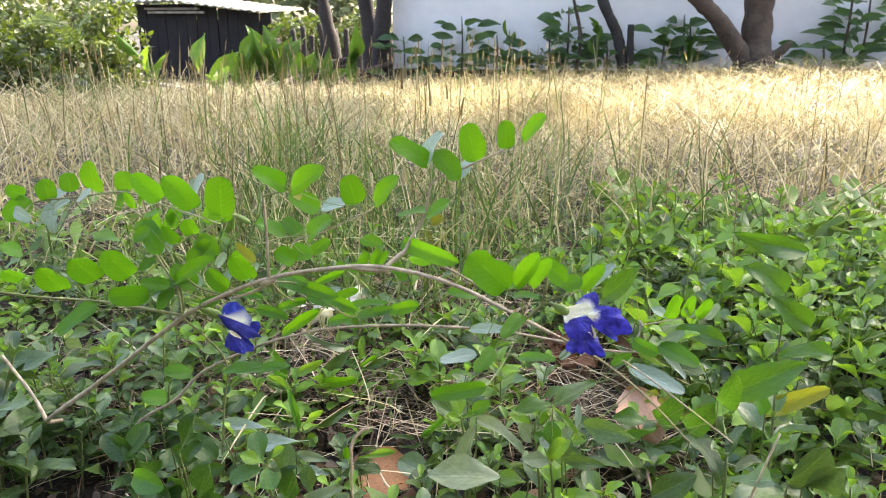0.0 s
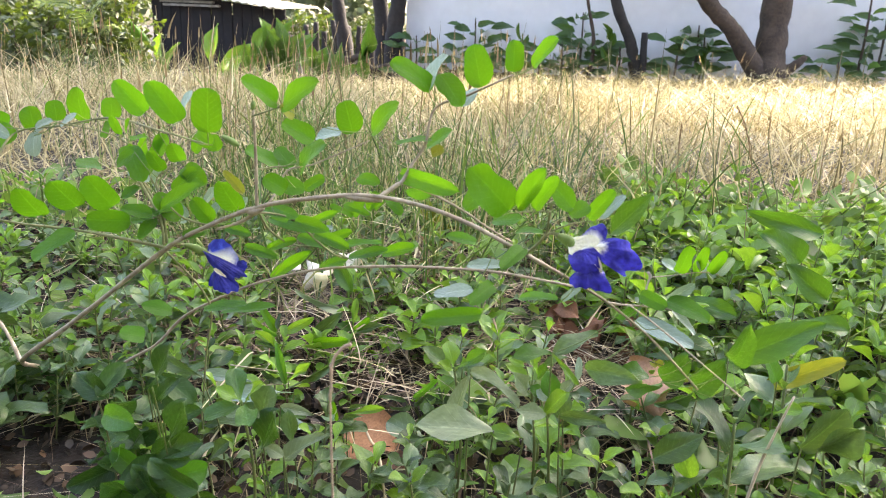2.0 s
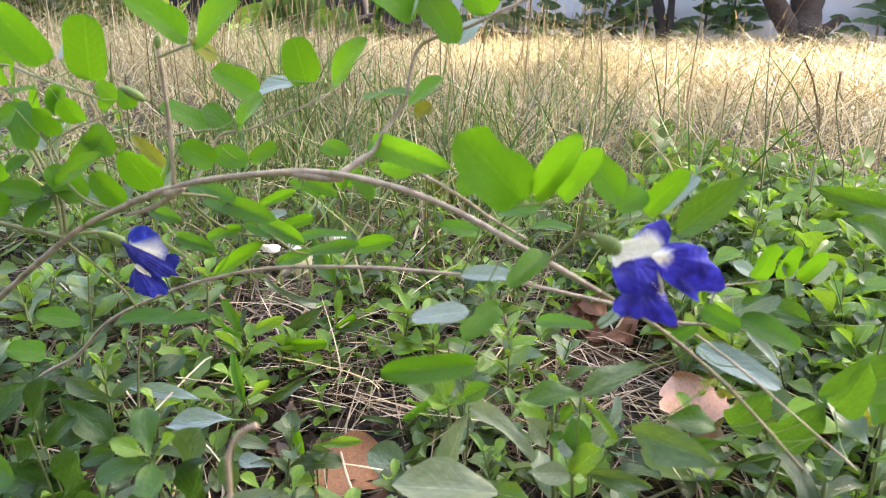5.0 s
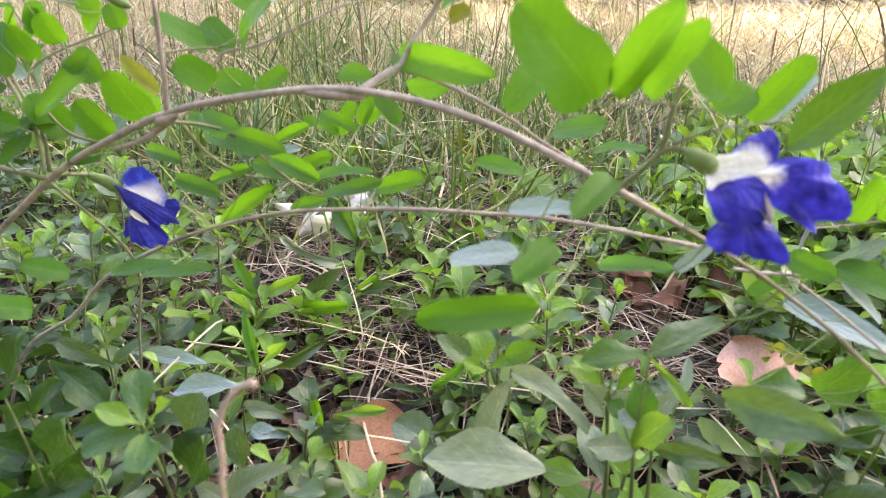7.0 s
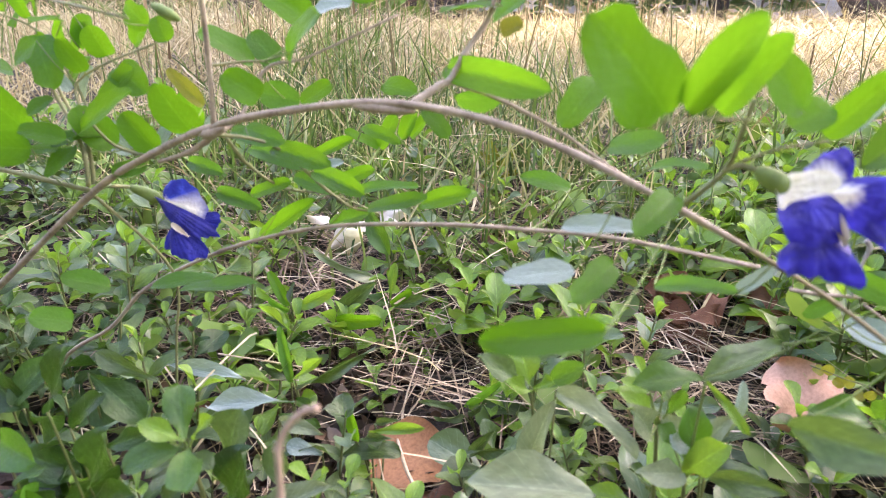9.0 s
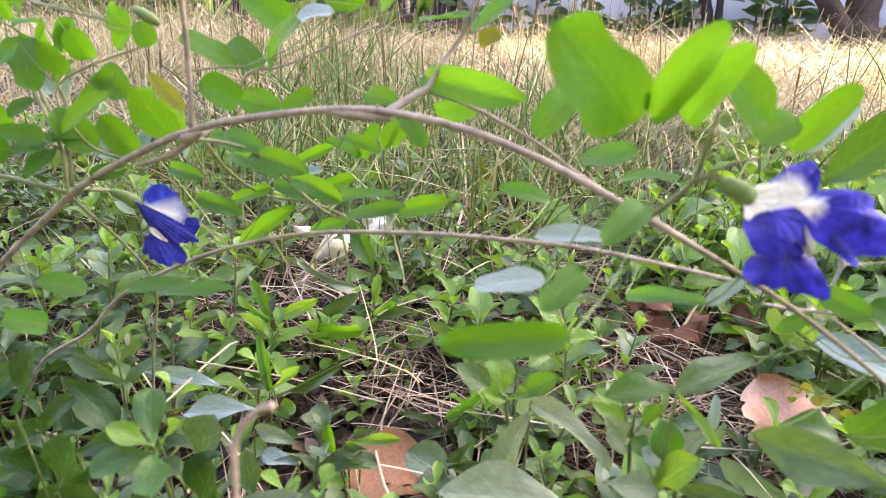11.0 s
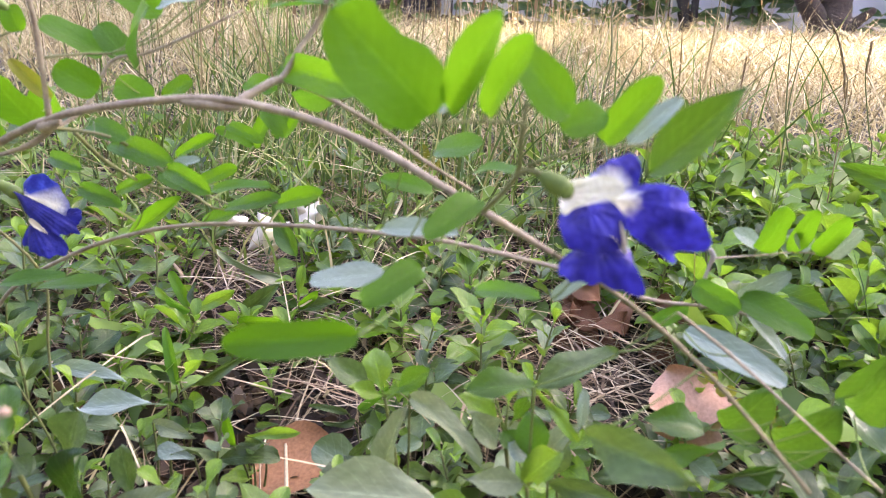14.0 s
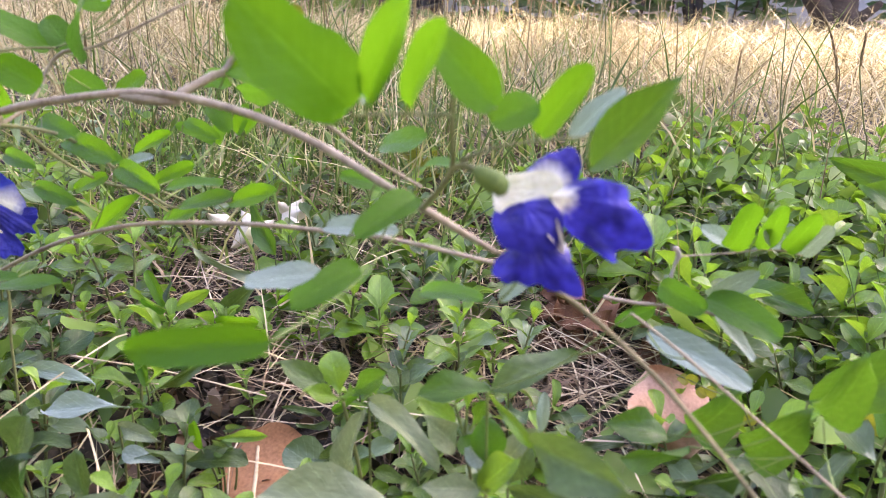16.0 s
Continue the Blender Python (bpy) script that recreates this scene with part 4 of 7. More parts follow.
LEFT2 = [
    (-0.087, 0.68, 0.261, -0.073, 0.68, 0.281, 0.009, 10, 2),
    (-0.105, 0.68, 0.262, -0.118, 0.68, 0.276, 0.012, 10, 2),
    (-0.078, 0.66, 0.26, -0.092, 0.65, 0.257, 0.009, 20, 1),
    (-0.047, 0.67, 0.291, -0.059, 0.66, 0.31, 0.008, 20, 3),
    (-0.155, 0.68, 0.3, -0.137, 0.68, 0.293, 0.011, 30, 2),
    (-0.135, 0.66, 0.32, -0.152, 0.66, 0.308, 0.012, 10, 0),
    (-0.135, 0.68, 0.329, -0.137, 0.66, 0.33, 0.009, 20, 0),
    (-0.14, 0.67, 0.289, -0.15, 0.66, 0.281, 0.009, 10, 1),
]
UND = [
    (-0.024, 0.67, 0.282, 0.002, 0.66, 0.278, 0.01, 10, 1),
    (-0.009, 0.67, 0.273, 0.03, 0.65, 0.272, 0.012, 10, 0),
    (0.008, 0.68, 0.26, 0.043, 0.66, 0.257, 0.011, 15, 0),
    (0.026, 0.69, 0.248, 0.064, 0.68, 0.259, 0.008, 40, 1),
    (0.034, 0.69, 0.239, 0.07, 0.68, 0.252, 0.01, 30, 1),
    (0.063, 0.69, 0.245, 0.092, 0.68, 0.257, 0.011, 15, 0),
    (0.003, 0.69, 0.256, 0.02, 0.69, 0.264, 0.008, 30, 2),
    (0.019, 0.75, 0.259, 0.001, 0.74, 0.27, 0.008, 30, 0),
    (0.019, 0.75, 0.258, 0.029, 0.75, 0.279, 0.011, 10, 0),
    (0.033, 0.75, 0.265, 0.041, 0.75, 0.283, 0.01, 10, 0),
]
UND2 = [
    (0.039, 0.75, 0.266, 0.049, 0.75, 0.281, 0.008, 20, 0),
    (0.15, 0.645, 0.319, 0.139, 0.63, 0.303, 0.014, 5, 0),
    (0.181, 0.62, 0.245, 0.207, 0.6, 0.256, 0.008, 40, 1),
    (0.211, 0.62, 0.246, 0.223, 0.62, 0.258, 0.006, 25, 2),
    (0.143, 0.62, 0.265, 0.175, 0.61, 0.271, 0.009, 35, 2),
    (0.138, 0.72, 0.253, 0.112, 0.71, 0.26, 0.01, 20, 1),
    (-0.044, 0.66, 0.2, -0.078, 0.65, 0.196, 0.011, 45, 1),
    (-0.074, 0.67, 0.184, -0.019, 0.66, 0.201, 0.011, 50, 1),
    (-0.133, 0.65, 0.164, -0.142, 0.63, 0.175, 0.015, 30, 1),
    (-0.112, 0.66, 0.185, -0.126, 0.64, 0.197, 0.013, 30, 1),
]
SIDE = [
    (0.3027, 0.72, 0.2429, 0.3078, 0.708, 0.2679, 0.014, 10, 0),
    (0.316, 0.72, 0.2449, 0.3191, 0.708, 0.2699, 0.0095, 10, 0),
    (0.3262, 0.72, 0.2458, 0.3335, 0.708, 0.2673, 0.0095, 10, 0),
    (0.3032, 0.725, 0.2438, 0.288, 0.713, 0.2543, 0.0085, 15, 2),
    (0.3261, 0.725, 0.246, 0.3154, 0.713, 0.2564, 0.0085, 15, 2),
    (0.3339, 0.725, 0.2431, 0.3409, 0.713, 0.2617, 0.0085, 20, 2),
    (0.2724, 0.7, 0.2292, 0.2922, 0.688, 0.2244, 0.0125, 20, 1),
    (0.2935, 0.7, 0.2257, 0.3253, 0.688, 0.2176, 0.016, 20, 1),
    (0.295, 0.71, 0.2222, 0.3121, 0.698, 0.2409, 0.0095, 15, 2),
    (0.273, 0.705, 0.2148, 0.2552, 0.693, 0.2102, 0.01, 30, 1),
    (0.2985, 0.7, 0.2185, 0.3165, 0.688, 0.2041, 0.008, 35, 2),
]
ROSETTE = [
    (-0.009, 0.575, 0.161, -0.023, 0.565, 0.174, 0.0100, 10, 5),
    (-0.011, 0.575, 0.157, -0.031, 0.560, 0.154, 0.0161, 10, 8),
    (-0.006, 0.573, 0.159, 0.008, 0.550, 0.158, 0.0170, 10, 8),
    (-0.013, 0.580, 0.158, -0.024, 0.595, 0.176, 0.0163, 10, 8),
    (-0.006, 0.577, 0.161, 0.008, 0.570, 0.181, 0.0069, 10, 5),
    (-0.011, 0.580, 0.151, 0.003, 0.575, 0.149, 0.0103, 10, 4),
]
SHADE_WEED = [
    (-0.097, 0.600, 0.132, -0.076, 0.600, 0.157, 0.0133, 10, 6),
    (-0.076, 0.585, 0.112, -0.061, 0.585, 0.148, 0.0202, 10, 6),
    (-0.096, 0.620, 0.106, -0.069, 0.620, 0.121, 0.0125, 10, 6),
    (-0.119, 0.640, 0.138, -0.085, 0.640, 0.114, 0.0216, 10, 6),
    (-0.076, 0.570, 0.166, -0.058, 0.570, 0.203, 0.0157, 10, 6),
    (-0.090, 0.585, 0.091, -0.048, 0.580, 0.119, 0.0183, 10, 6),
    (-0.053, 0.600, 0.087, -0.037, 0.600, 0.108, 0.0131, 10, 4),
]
GREY_WEED = [
    (-0.089, 0.660, 0.127, -0.122, 0.650, 0.145, 0.0121, 25, 4),
    (-0.160, 0.745, 0.080, -0.082, 0.740, 0.083, 0.0117, 15, 2),
    (-0.023, 0.705, 0.098, -0.087, 0.700, 0.086, 0.0157, 15, 2),
    (-0.039, 0.710, 0.077, -0.005, 0.700, 0.081, 0.0105, 10, 9),
    (-0.003, 0.700, 0.065, -0.026, 0.695, 0.070, 0.0119, 10, 2),
]
FRONT_WEED = [
    (0.002, 0.620, 0.085, 0.037, 0.620, 0.114, 0.0156, 10, 9),
    (0.006, 0.630, 0.095, 0.002, 0.630, 0.123, 0.0141, 10, 4),
    (-0.012, 0.610, 0.121, -0.006, 0.610, 0.154, 0.0229, 10, 4),
    (-0.008, 0.600, 0.103, 0.005, 0.600, 0.141, 0.0254, 10, 6),
    (0.011, 0.600, 0.102, -0.004, 0.600, 0.109, 0.0103, 10, 9),
]
SAGE_WEED = [
    (0.169, 0.635, 0.128, 0.109, 0.620, 0.133, 0.0271, 12, 9),
    (0.192, 0.640, 0.122, 0.165, 0.635, 0.128, 0.0134, 10, 5),
    (0.144, 0.670, 0.160, 0.187, 0.645, 0.151, 0.0132, 20, 9),
    (0.133, 0.665, 0.116, 0.143, 0.661, 0.158, 0.0150, 12, 9),
]
TUFT = [
    (0.131, 0.665, 0.160, 0.108, 0.650, 0.184, 0.0121, 10, 4),
    (0.131, 0.665, 0.163, 0.124, 0.670, 0.182, 0.0159, 10, 5),
    (0.134, 0.665, 0.162, 0.157, 0.655, 0.185, 0.0109, 10, 8),
    (0.132, 0.665, 0.160, 0.123, 0.645, 0.175, 0.0086, 10, 5),
    (0.133, 0.665, 0.161, 0.142, 0.650, 0.177, 0.0080, 10, 5),
]
YOUNG_TUFT = [
    (0.193, 0.660, 0.159, 0.175, 0.650, 0.178, 0.0117, 10, 5),
    (0.192, 0.655, 0.154, 0.181, 0.640, 0.176, 0.0136, 10, 9),
    (0.195, 0.660, 0.171, 0.195, 0.665, 0.188, 0.0083, 10, 5),
    (0.189, 0.660, 0.173, 0.176, 0.650, 0.183, 0.0077, 10, 5),
    (0.198, 0.660, 0.163, 0.204, 0.655, 0.180, 0.0072, 10, 8),
]
ROUND_WEED = [
    (0.212, 0.640, 0.155, 0.205, 0.645, 0.178, 0.0154, 10, 1),
    (0.211, 0.660, 0.148, 0.196, 0.660, 0.162, 0.0130, 10, 9),
    (0.216, 0.660, 0.149, 0.226, 0.660, 0.167, 0.0111, 10, 9),
    (0.211, 0.645, 0.155, 0.200, 0.640, 0.165, 0.0112, 10, 2),
    (0.207, 0.640, 0.145, 0.220, 0.630, 0.171, 0.0162, 10, 5),
    (0.202, 0.650, 0.153, 0.196, 0.650, 0.163, 0.0110, 10, 1),
    (0.207, 0.635, 0.149, 0.186, 0.620, 0.156, 0.0125, 10, 9),
    (0.208, 0.630, 0.201, 0.229, 0.630, 0.178, 0.0054, 10, 5),
    (0.229, 0.660, 0.164, 0.229, 0.660, 0.186, 0.0065, 10, 2),
]
HWD = [
    (0.352, 0.72, 0.171, 0.412, 0.7, 0.22, 0.027, 15, 8),
    (0.410, 0.8, 0.115, 0.465, 0.78, 0.158, 0.018, 15, 3),
    (0.443, 0.87, 0.219, 0.402, 0.86, 0.251, 0.03, 10, 8),
    (0.47, 0.86, 0.185, 0.424, 0.85, 0.221, 0.026, 10, 8),
    (0.546, 1.12, 0.191, 0.443, 1.1, 0.217, 0.03, 20, 8),
    (0.496, 0.86, 0.158, 0.441, 0.85, 0.16, 0.023, 35, 8),
    (0.391, 0.64, 0.144, 0.412, 0.63, 0.183, 0.03, 15, 4),
    (0.398, 0.63, 0.15, 0.421, 0.62, 0.176, 0.025, 20, 4),
    (0.347, 0.92, 0.149, 0.4, 0.9, 0.145, 0.025, 25, 8),
    (0.399, 0.74, 0.148, 0.386, 0.74, 0.174, 0.016, 20, 1),
]
HWE = [
    (0.319, 0.660, 0.162, 0.287, 0.650, 0.160, 0.0092, 10, 4),
    (0.259, 0.83, 0.076, 0.283, 0.82, 0.117, 0.026, 10, 1),
    (0.218, 0.650, 0.140, 0.252, 0.640, 0.145, 0.0108, 10, 4),
    (0.218, 0.68, 0.151, 0.218, 0.67, 0.125, 0.017, 15, 4),
    (0.257, 0.79, 0.081, 0.276, 0.79, 0.106, 0.023, 15, 5),
    (0.29, 0.64, 0.119, 0.323, 0.64, 0.144, 0.021, 20, 4),
    (0.326, 0.66, 0.09, 0.313, 0.66, 0.119, 0.019, 10, 5),
]
MAIN1 = [(-0.294, 0.690, 0.102, 0.0028), (-0.237, 0.680, 0.145, 0.0027), (-0.191, 0.670, 0.180, 0.0026), (-0.110, 0.656, 0.243, 0.0025), (-0.065, 0.648, 0.269, 0.0023), (-0.023, 0.641, 0.288, 0.0022)]
MAIN2 = [(-0.024, 0.641, 0.285, 0.0022), (0.019, 0.637, 0.299, 0.0021), (0.064, 0.633, 0.306, 0.0021), (0.105, 0.627, 0.304, 0.002), (0.141, 0.620, 0.296, 0.0019), (0.178, 0.610, 0.283, 0.0018), (0.199, 0.605, 0.276, 0.0018)]
MAIN3 = [(0.184, 0.605, 0.283, 0.0018), (0.210, 0.610, 0.268, 0.0018), (0.239, 0.610, 0.253, 0.0016), (0.265, 0.600, 0.238, 0.0014), (0.284, 0.590, 0.224, 0.0013), (0.301, 0.580, 0.210, 0.0012)]
LOWER = [(-0.221, 0.720, 0.082, 0.002), (-0.167, 0.715, 0.123, 0.002), (-0.130, 0.710, 0.160, 0.0019), (-0.073, 0.700, 0.194, 0.0018), (-0.028, 0.690, 0.215, 0.0018), (0.020, 0.680, 0.231, 0.0016), (0.080, 0.670, 0.242, 0.0016), (0.125, 0.660, 0.248, 0.0015), (0.165, 0.650, 0.252, 0.0014), (0.222, 0.640, 0.250, 0.0013)]
STEM2 = [(0.258, 0.630, 0.244, 0.0012), (0.278, 0.630, 0.231, 0.0011), (0.308, 0.630, 0.209, 0.0011), (0.344, 0.630, 0.182, 0.0011)]
TWIGB = [(0.076, 0.634, 0.306, 0.0018), (0.085, 0.645, 0.313, 0.0018), (0.088, 0.650, 0.315, 0.0016), (0.093, 0.655, 0.326, 0.0013), (0.102, 0.660, 0.342, 0.0011)]
TWIGB2 = [(0.098, 0.662, 0.334, 0.0012), (0.108, 0.663, 0.368, 0.001), (0.132, 0.665, 0.379, 0.0009), (0.164, 0.662, 0.395, 0.0007)]
TWIGR = [(0.088, 0.650, 0.314, 0.0011), (0.113, 0.645, 0.308, 0.001), (0.138, 0.640, 0.298, 0.0009), (0.153, 0.640, 0.289, 0.0008), (0.172, 0.650, 0.276, 0.0007)]
TWIGA = [(-0.023, 0.641, 0.289, 0.0013), (-0.021, 0.638, 0.328, 0.0012), (-0.018, 0.630, 0.363, 0.001)]
RACHB = [(-0.0325, 0.652, 0.3134, 0.0008), (-0.0221, 0.664, 0.3149, 0.0007), (-0.012, 0.672, 0.3153, 0.0006)]
TWIGA2 = [(-0.025, 0.648, 0.283, 0.0017), (-0.019, 0.660, 0.291, 0.0015), (-0.010, 0.670, 0.312, 0.0013), (0.010, 0.675, 0.318, 0.001), (0.054, 0.680, 0.339, 0.0008)]
RACHC = [(-0.317, 0.700, 0.267, 0.0012), (-0.311, 0.720, 0.302, 0.0011), (-0.307, 0.740, 0.316, 0.001), (-0.256, 0.730, 0.325, 0.0009), (-0.181, 0.700, 0.340, 0.0008), (-0.115, 0.660, 0.339, 0.0008), (-0.054, 0.630, 0.335, 0.0006)]
NEARST = [(0.185, 0.605, 0.282, 0.00109), (0.196, 0.595, 0.298, 0.00095), (0.198, 0.585, 0.313, 0.00088), (0.199, 0.58, 0.324, 0.00068)]
NEARRA = [(0.2, 0.59, 0.303, 0.00068), (0.213, 0.59, 0.309, 0.00054), (0.236, 0.6, 0.312, 0.00041)]
NEARRB = [(0.199, 0.58, 0.318, 0.00061), (0.185, 0.575, 0.318, 0.00054), (0.173, 0.57, 0.317, 0.00048)]
LEFTST = [(-0.110, 0.656, 0.243, 0.0014), (-0.186, 0.660, 0.249, 0.0012), (-0.242, 0.650, 0.254, 0.001), (-0.297, 0.640, 0.262, 0.0008)]
DBR = [(-0.296, 0.690, 0.101, 0.0022), (-0.317, 0.700, 0.125, 0.0018), (-0.352, 0.710, 0.159, 0.0016)]
LEFTV = [(-0.112, 0.655, 0.246, 0.0012), (-0.117, 0.660, 0.267, 0.0011), (-0.139, 0.670, 0.293, 0.001), (-0.160, 0.680, 0.315, 0.0008)]
LEFTV2 = [(-0.064, 0.650, 0.267, 0.0009), (-0.100, 0.660, 0.271, 0.0008), (-0.123, 0.670, 0.298, 0.0007), (-0.083, 0.690, 0.320, 0.0005)]
UNDST = [(-0.027, 0.645, 0.283, 0.001), (-0.006, 0.665, 0.275, 0.0009), (0.014, 0.690, 0.245, 0.0009), (0.032, 0.690, 0.238, 0.0007), (0.064, 0.690, 0.246, 0.0006)]
SIDEST = [(0.2487, 0.7, 0.2189, 0.0011), (0.2619, 0.7, 0.2181, 0.00098), (0.2772, 0.7, 0.2189, 0.00085), (0.294, 0.7, 0.2186, 0.00072), (0.3104, 0.7, 0.2142, 0.0006)]
SIDEBR = [(0.2787, 0.703, 0.2425, 0.0005), (0.303, 0.72, 0.2415, 0.00047), (0.316, 0.72, 0.2449, 0.00045), (0.3257, 0.72, 0.2457, 0.00043), (0.3337, 0.72, 0.2446, 0.0004)]
PALES = [
    (-0.206, 0.66, 0.341, -0.219, 0.655, 0.334, 0.007, 20, 2),
    (-0.224, 0.66, 0.327, -0.224, 0.655, 0.312, 0.011, 15, 2),
    (-0.214, 0.7, 0.342, -0.223, 0.69, 0.331, 0.007, 20, 2),
    (-0.101, 0.68, 0.347, -0.103, 0.68, 0.359, 0.006, 10, 2),
    (-0.129, 0.7, 0.26, -0.124, 0.69, 0.275, 0.01, 15, 2),
    (-0.071, 0.7, 0.259, -0.056, 0.69, 0.282, 0.01, 10, 2),
    (-0.11, 0.72, 0.267, -0.094, 0.71, 0.283, 0.01, 10, 2),
    (-0.147, 0.7, 0.285, -0.13, 0.69, 0.304, 0.01, 10, 2),
]
SPRAY = [
    (-0.15, 0.69, 0.304, -0.153, 0.68, 0.322, 0.008, 15, 0),
    (-0.146, 0.69, 0.306, -0.139, 0.68, 0.331, 0.01, 10, 0),
    (-0.143, 0.69, 0.303, -0.122, 0.68, 0.329, 0.012, 10, 0),
    (-0.167, 0.69, 0.328, -0.167, 0.68, 0.345, 0.008, 10, 0),
    (-0.161, 0.69, 0.33, -0.151, 0.68, 0.343, 0.005, 10, 0),
    (-0.158, 0.7, 0.288, -0.133, 0.69, 0.309, 0.012, 20, 0),
    (-0.244, 0.64, 0.336, -0.221, 0.63, 0.331, 0.011, 10, 2),
]
HWF = [
    (-0.107, 0.86, 0.08, -0.133, 0.85, 0.1, 0.007, 35, 5),
    (-0.108, 0.86, 0.082, -0.131, 0.87, 0.109, 0.01, 20, 0),
    (-0.104, 0.86, 0.08, -0.059, 0.85, 0.11, 0.013, 15, 5),
    (-0.106, 0.86, 0.086, -0.107, 0.87, 0.102, 0.007, 15, 4),
    (-0.108, 0.86, 0.077, -0.115, 0.84, 0.096, 0.008, 10, 1),
]
HWG = [
    (-0.067, 0.87, 0.07, -0.022, 0.86, 0.082, 0.014, 15, 0),
    (-0.08, 0.9, 0.06, -0.038, 0.89, 0.102, 0.018, 10, 4),
    (-0.035, 0.92, 0.063, -0.044, 0.9, 0.053, 0.008, 30, 5),
    (-0.033, 0.92, 0.068, -0.01, 0.91, 0.091, 0.009, 20, 0),
    (-0.034, 0.92, 0.065, 0.006, 0.91, 0.085, 0.012, 30, 4),
    (-0.034, 0.92, 0.074, -0.033, 0.93, 0.107, 0.009, 10, 5),
    (-0.035, 0.92, 0.057, -0.013, 0.9, 0.043, 0.006, 20, 1),
]
HWH = [
    (-0.051, 0.76, 0.07, 0.018, 0.74, 0.124, 0.006, 25, 4),
    (-0.055, 0.76, 0.073, -0.068, 0.77, 0.113, 0.008, 15, 1),
    (-0.052, 0.76, 0.077, -0.021, 0.74, 0.111, 0.008, 10, 5),
    (-0.066, 0.78, 0.063, -0.086, 0.77, 0.079, 0.01, 20, 4),
    (-0.154, 0.82, 0.034, -0.166, 0.82, 0.057, 0.007, 10, 5),
    (-0.152, 0.82, 0.033, -0.136, 0.82, 0.058, 0.007, 10, 5),
]
HWI = [
    (0.062, 0.8, 0.049, 0.035, 0.79, 0.057, 0.006, 25, 4),
    (0.07, 0.8, 0.054, 0.096, 0.79, 0.084, 0.007, 20, 1),
    (0.068, 0.8, 0.044, 0.051, 0.78, 0.05, 0.007, 30, 4),
    (0.071, 0.8, 0.047, 0.083, 0.79, 0.06, 0.006, 25, 4),
    (0.084, 0.75, 0.047, 0.102, 0.74, 0.078, 0.008, 15, 4),
    (0.082, 0.74, 0.058, 0.115, 0.73, 0.073, 0.006, 35, 4),
    (0.018, 0.73, 0.066, 0.058, 0.72, 0.085, 0.008, 20, 5),
    (0.013, 0.73, 0.06, 0.038, 0.71, 0.079, 0.006, 30, 4),
    (0.018, 0.74, 0.066, 0.04, 0.73, 0.08, 0.005, 30, 4),
    (0.013, 0.72, 0.064, 0.007, 0.72, 0.088, 0.008, 10, 0),
]

UNDER = [
    (-0.045, 0.690, 0.275, -0.013, 0.680, 0.273, 0.0099, 10, 1),
    (-0.040, 0.700, 0.264, 0.009, 0.680, 0.262, 0.0113, 10, 1),
    (-0.013, 0.720, 0.255, 0.017, 0.710, 0.272, 0.0081, 10, 0),
    (-0.019, 0.710, 0.247, 0.012, 0.700, 0.244, 0.0099, 10, 1),
    (-0.002, 0.720, 0.240, 0.030, 0.710, 0.256, 0.0094, 10, 0),
    (-0.050, 0.720, 0.201, -0.007, 0.710, 0.234, 0.0112, 10, 0),
    (-0.064, 0.700, 0.236, -0.030, 0.690, 0.233, 0.0100, 10, 1),
    (0.020, 0.720, 0.277, 0.045, 0.710, 0.272, 0.0079, 10, 0),
    (-0.047, 0.710, 0.233, -0.016, 0.700, 0.247, 0.0089, 10, 0),
    (-0.007, 0.730, 0.212, 0.023, 0.720, 0.227, 0.0099, 10, 1),
    (-0.081, 0.700, 0.252, -0.053, 0.690, 0.251, 0.0094, 10, 1),
]
UNDER_STEM = [(-0.034, 0.668, 0.276, 0.0011), (-0.035, 0.690, 0.256, 0.0010), (-0.024, 0.710, 0.239, 0.0008), (0.001, 0.720, 0.235, 0.0007), (0.024, 0.735, 0.221, 0.0005)]

def nearest(polys, p):
    best = None
    for line in polys:
        for a, b in zip(line, line[1:]):
            a3, b3 = Vector(a[:3]), Vector(b[:3])
            t = max(0, min(1, (p - a3).dot(b3 - a3) / (b3 - a3).length_squared))
            q = a3 + (b3 - a3) * t
            if best is None or (q - p).length < (best - p).length:
                best = q
    return best


def shoot(name, line, leaves, mat, seed, extra=(), near=()):
    """A side shoot of the vine with its leaflets, each on a short stalk."""
    rng = random.Random(seed)
    ob = child(name, tube_mesh(name, line, mat, sides=6, seed=seed), vine, OFF)
    for more in extra:
        child("side_shoot", tube_mesh("side_shoot", more, mat, sides=6, seed=seed + 1), ob)
    for row in leaves:
        p = Vector(row[:3])
        q = nearest([line, *extra, *near], p)
        d = (p - q).length
        if d > 0.0008:
            mid = (p + q) / 2 + Vector((0, 0, -0.08 * d))
            child("petiole", tube_mesh("petiole", [(*q, 0.0004), (*mid, 0.00035), (*p, 0.0004)], PETIOLE, sides=5), ob)
    for i, row in enumerate(leaves):
        kind = int(row[8])
        roll = max((row[7], -row[7]), key=lambda r: leaf_pose(row[:3], row[3:6], row[6], r).col[2].z) * (1 if rng.random() < 0.85 else -1)
        child("leaflet", LEAF_MESHES[kind][(i + seed) % 4], ob, leaf_pose(row[:3], row[3:6], row[6], roll),
              {2: "pale greyish underside", 3: "yellowing leaflet"}.get(kind, ""))
    return ob


child("main_stem", tube_mesh("main_stem", [(p[0], p[1], p[2], p[3] * 0.80) for p in [(-0.372, 0.83, 0.0, 0.0034), (-0.335, 0.76, 0.055, 0.0032)] + MAIN1 + MAIN2[1:-1]] + [(*MAIN3[1][:3], 0.0011)], STEM, sides=10, bumpy=0.10, seed=1), vine, OFF, "grey-brown woody stem")
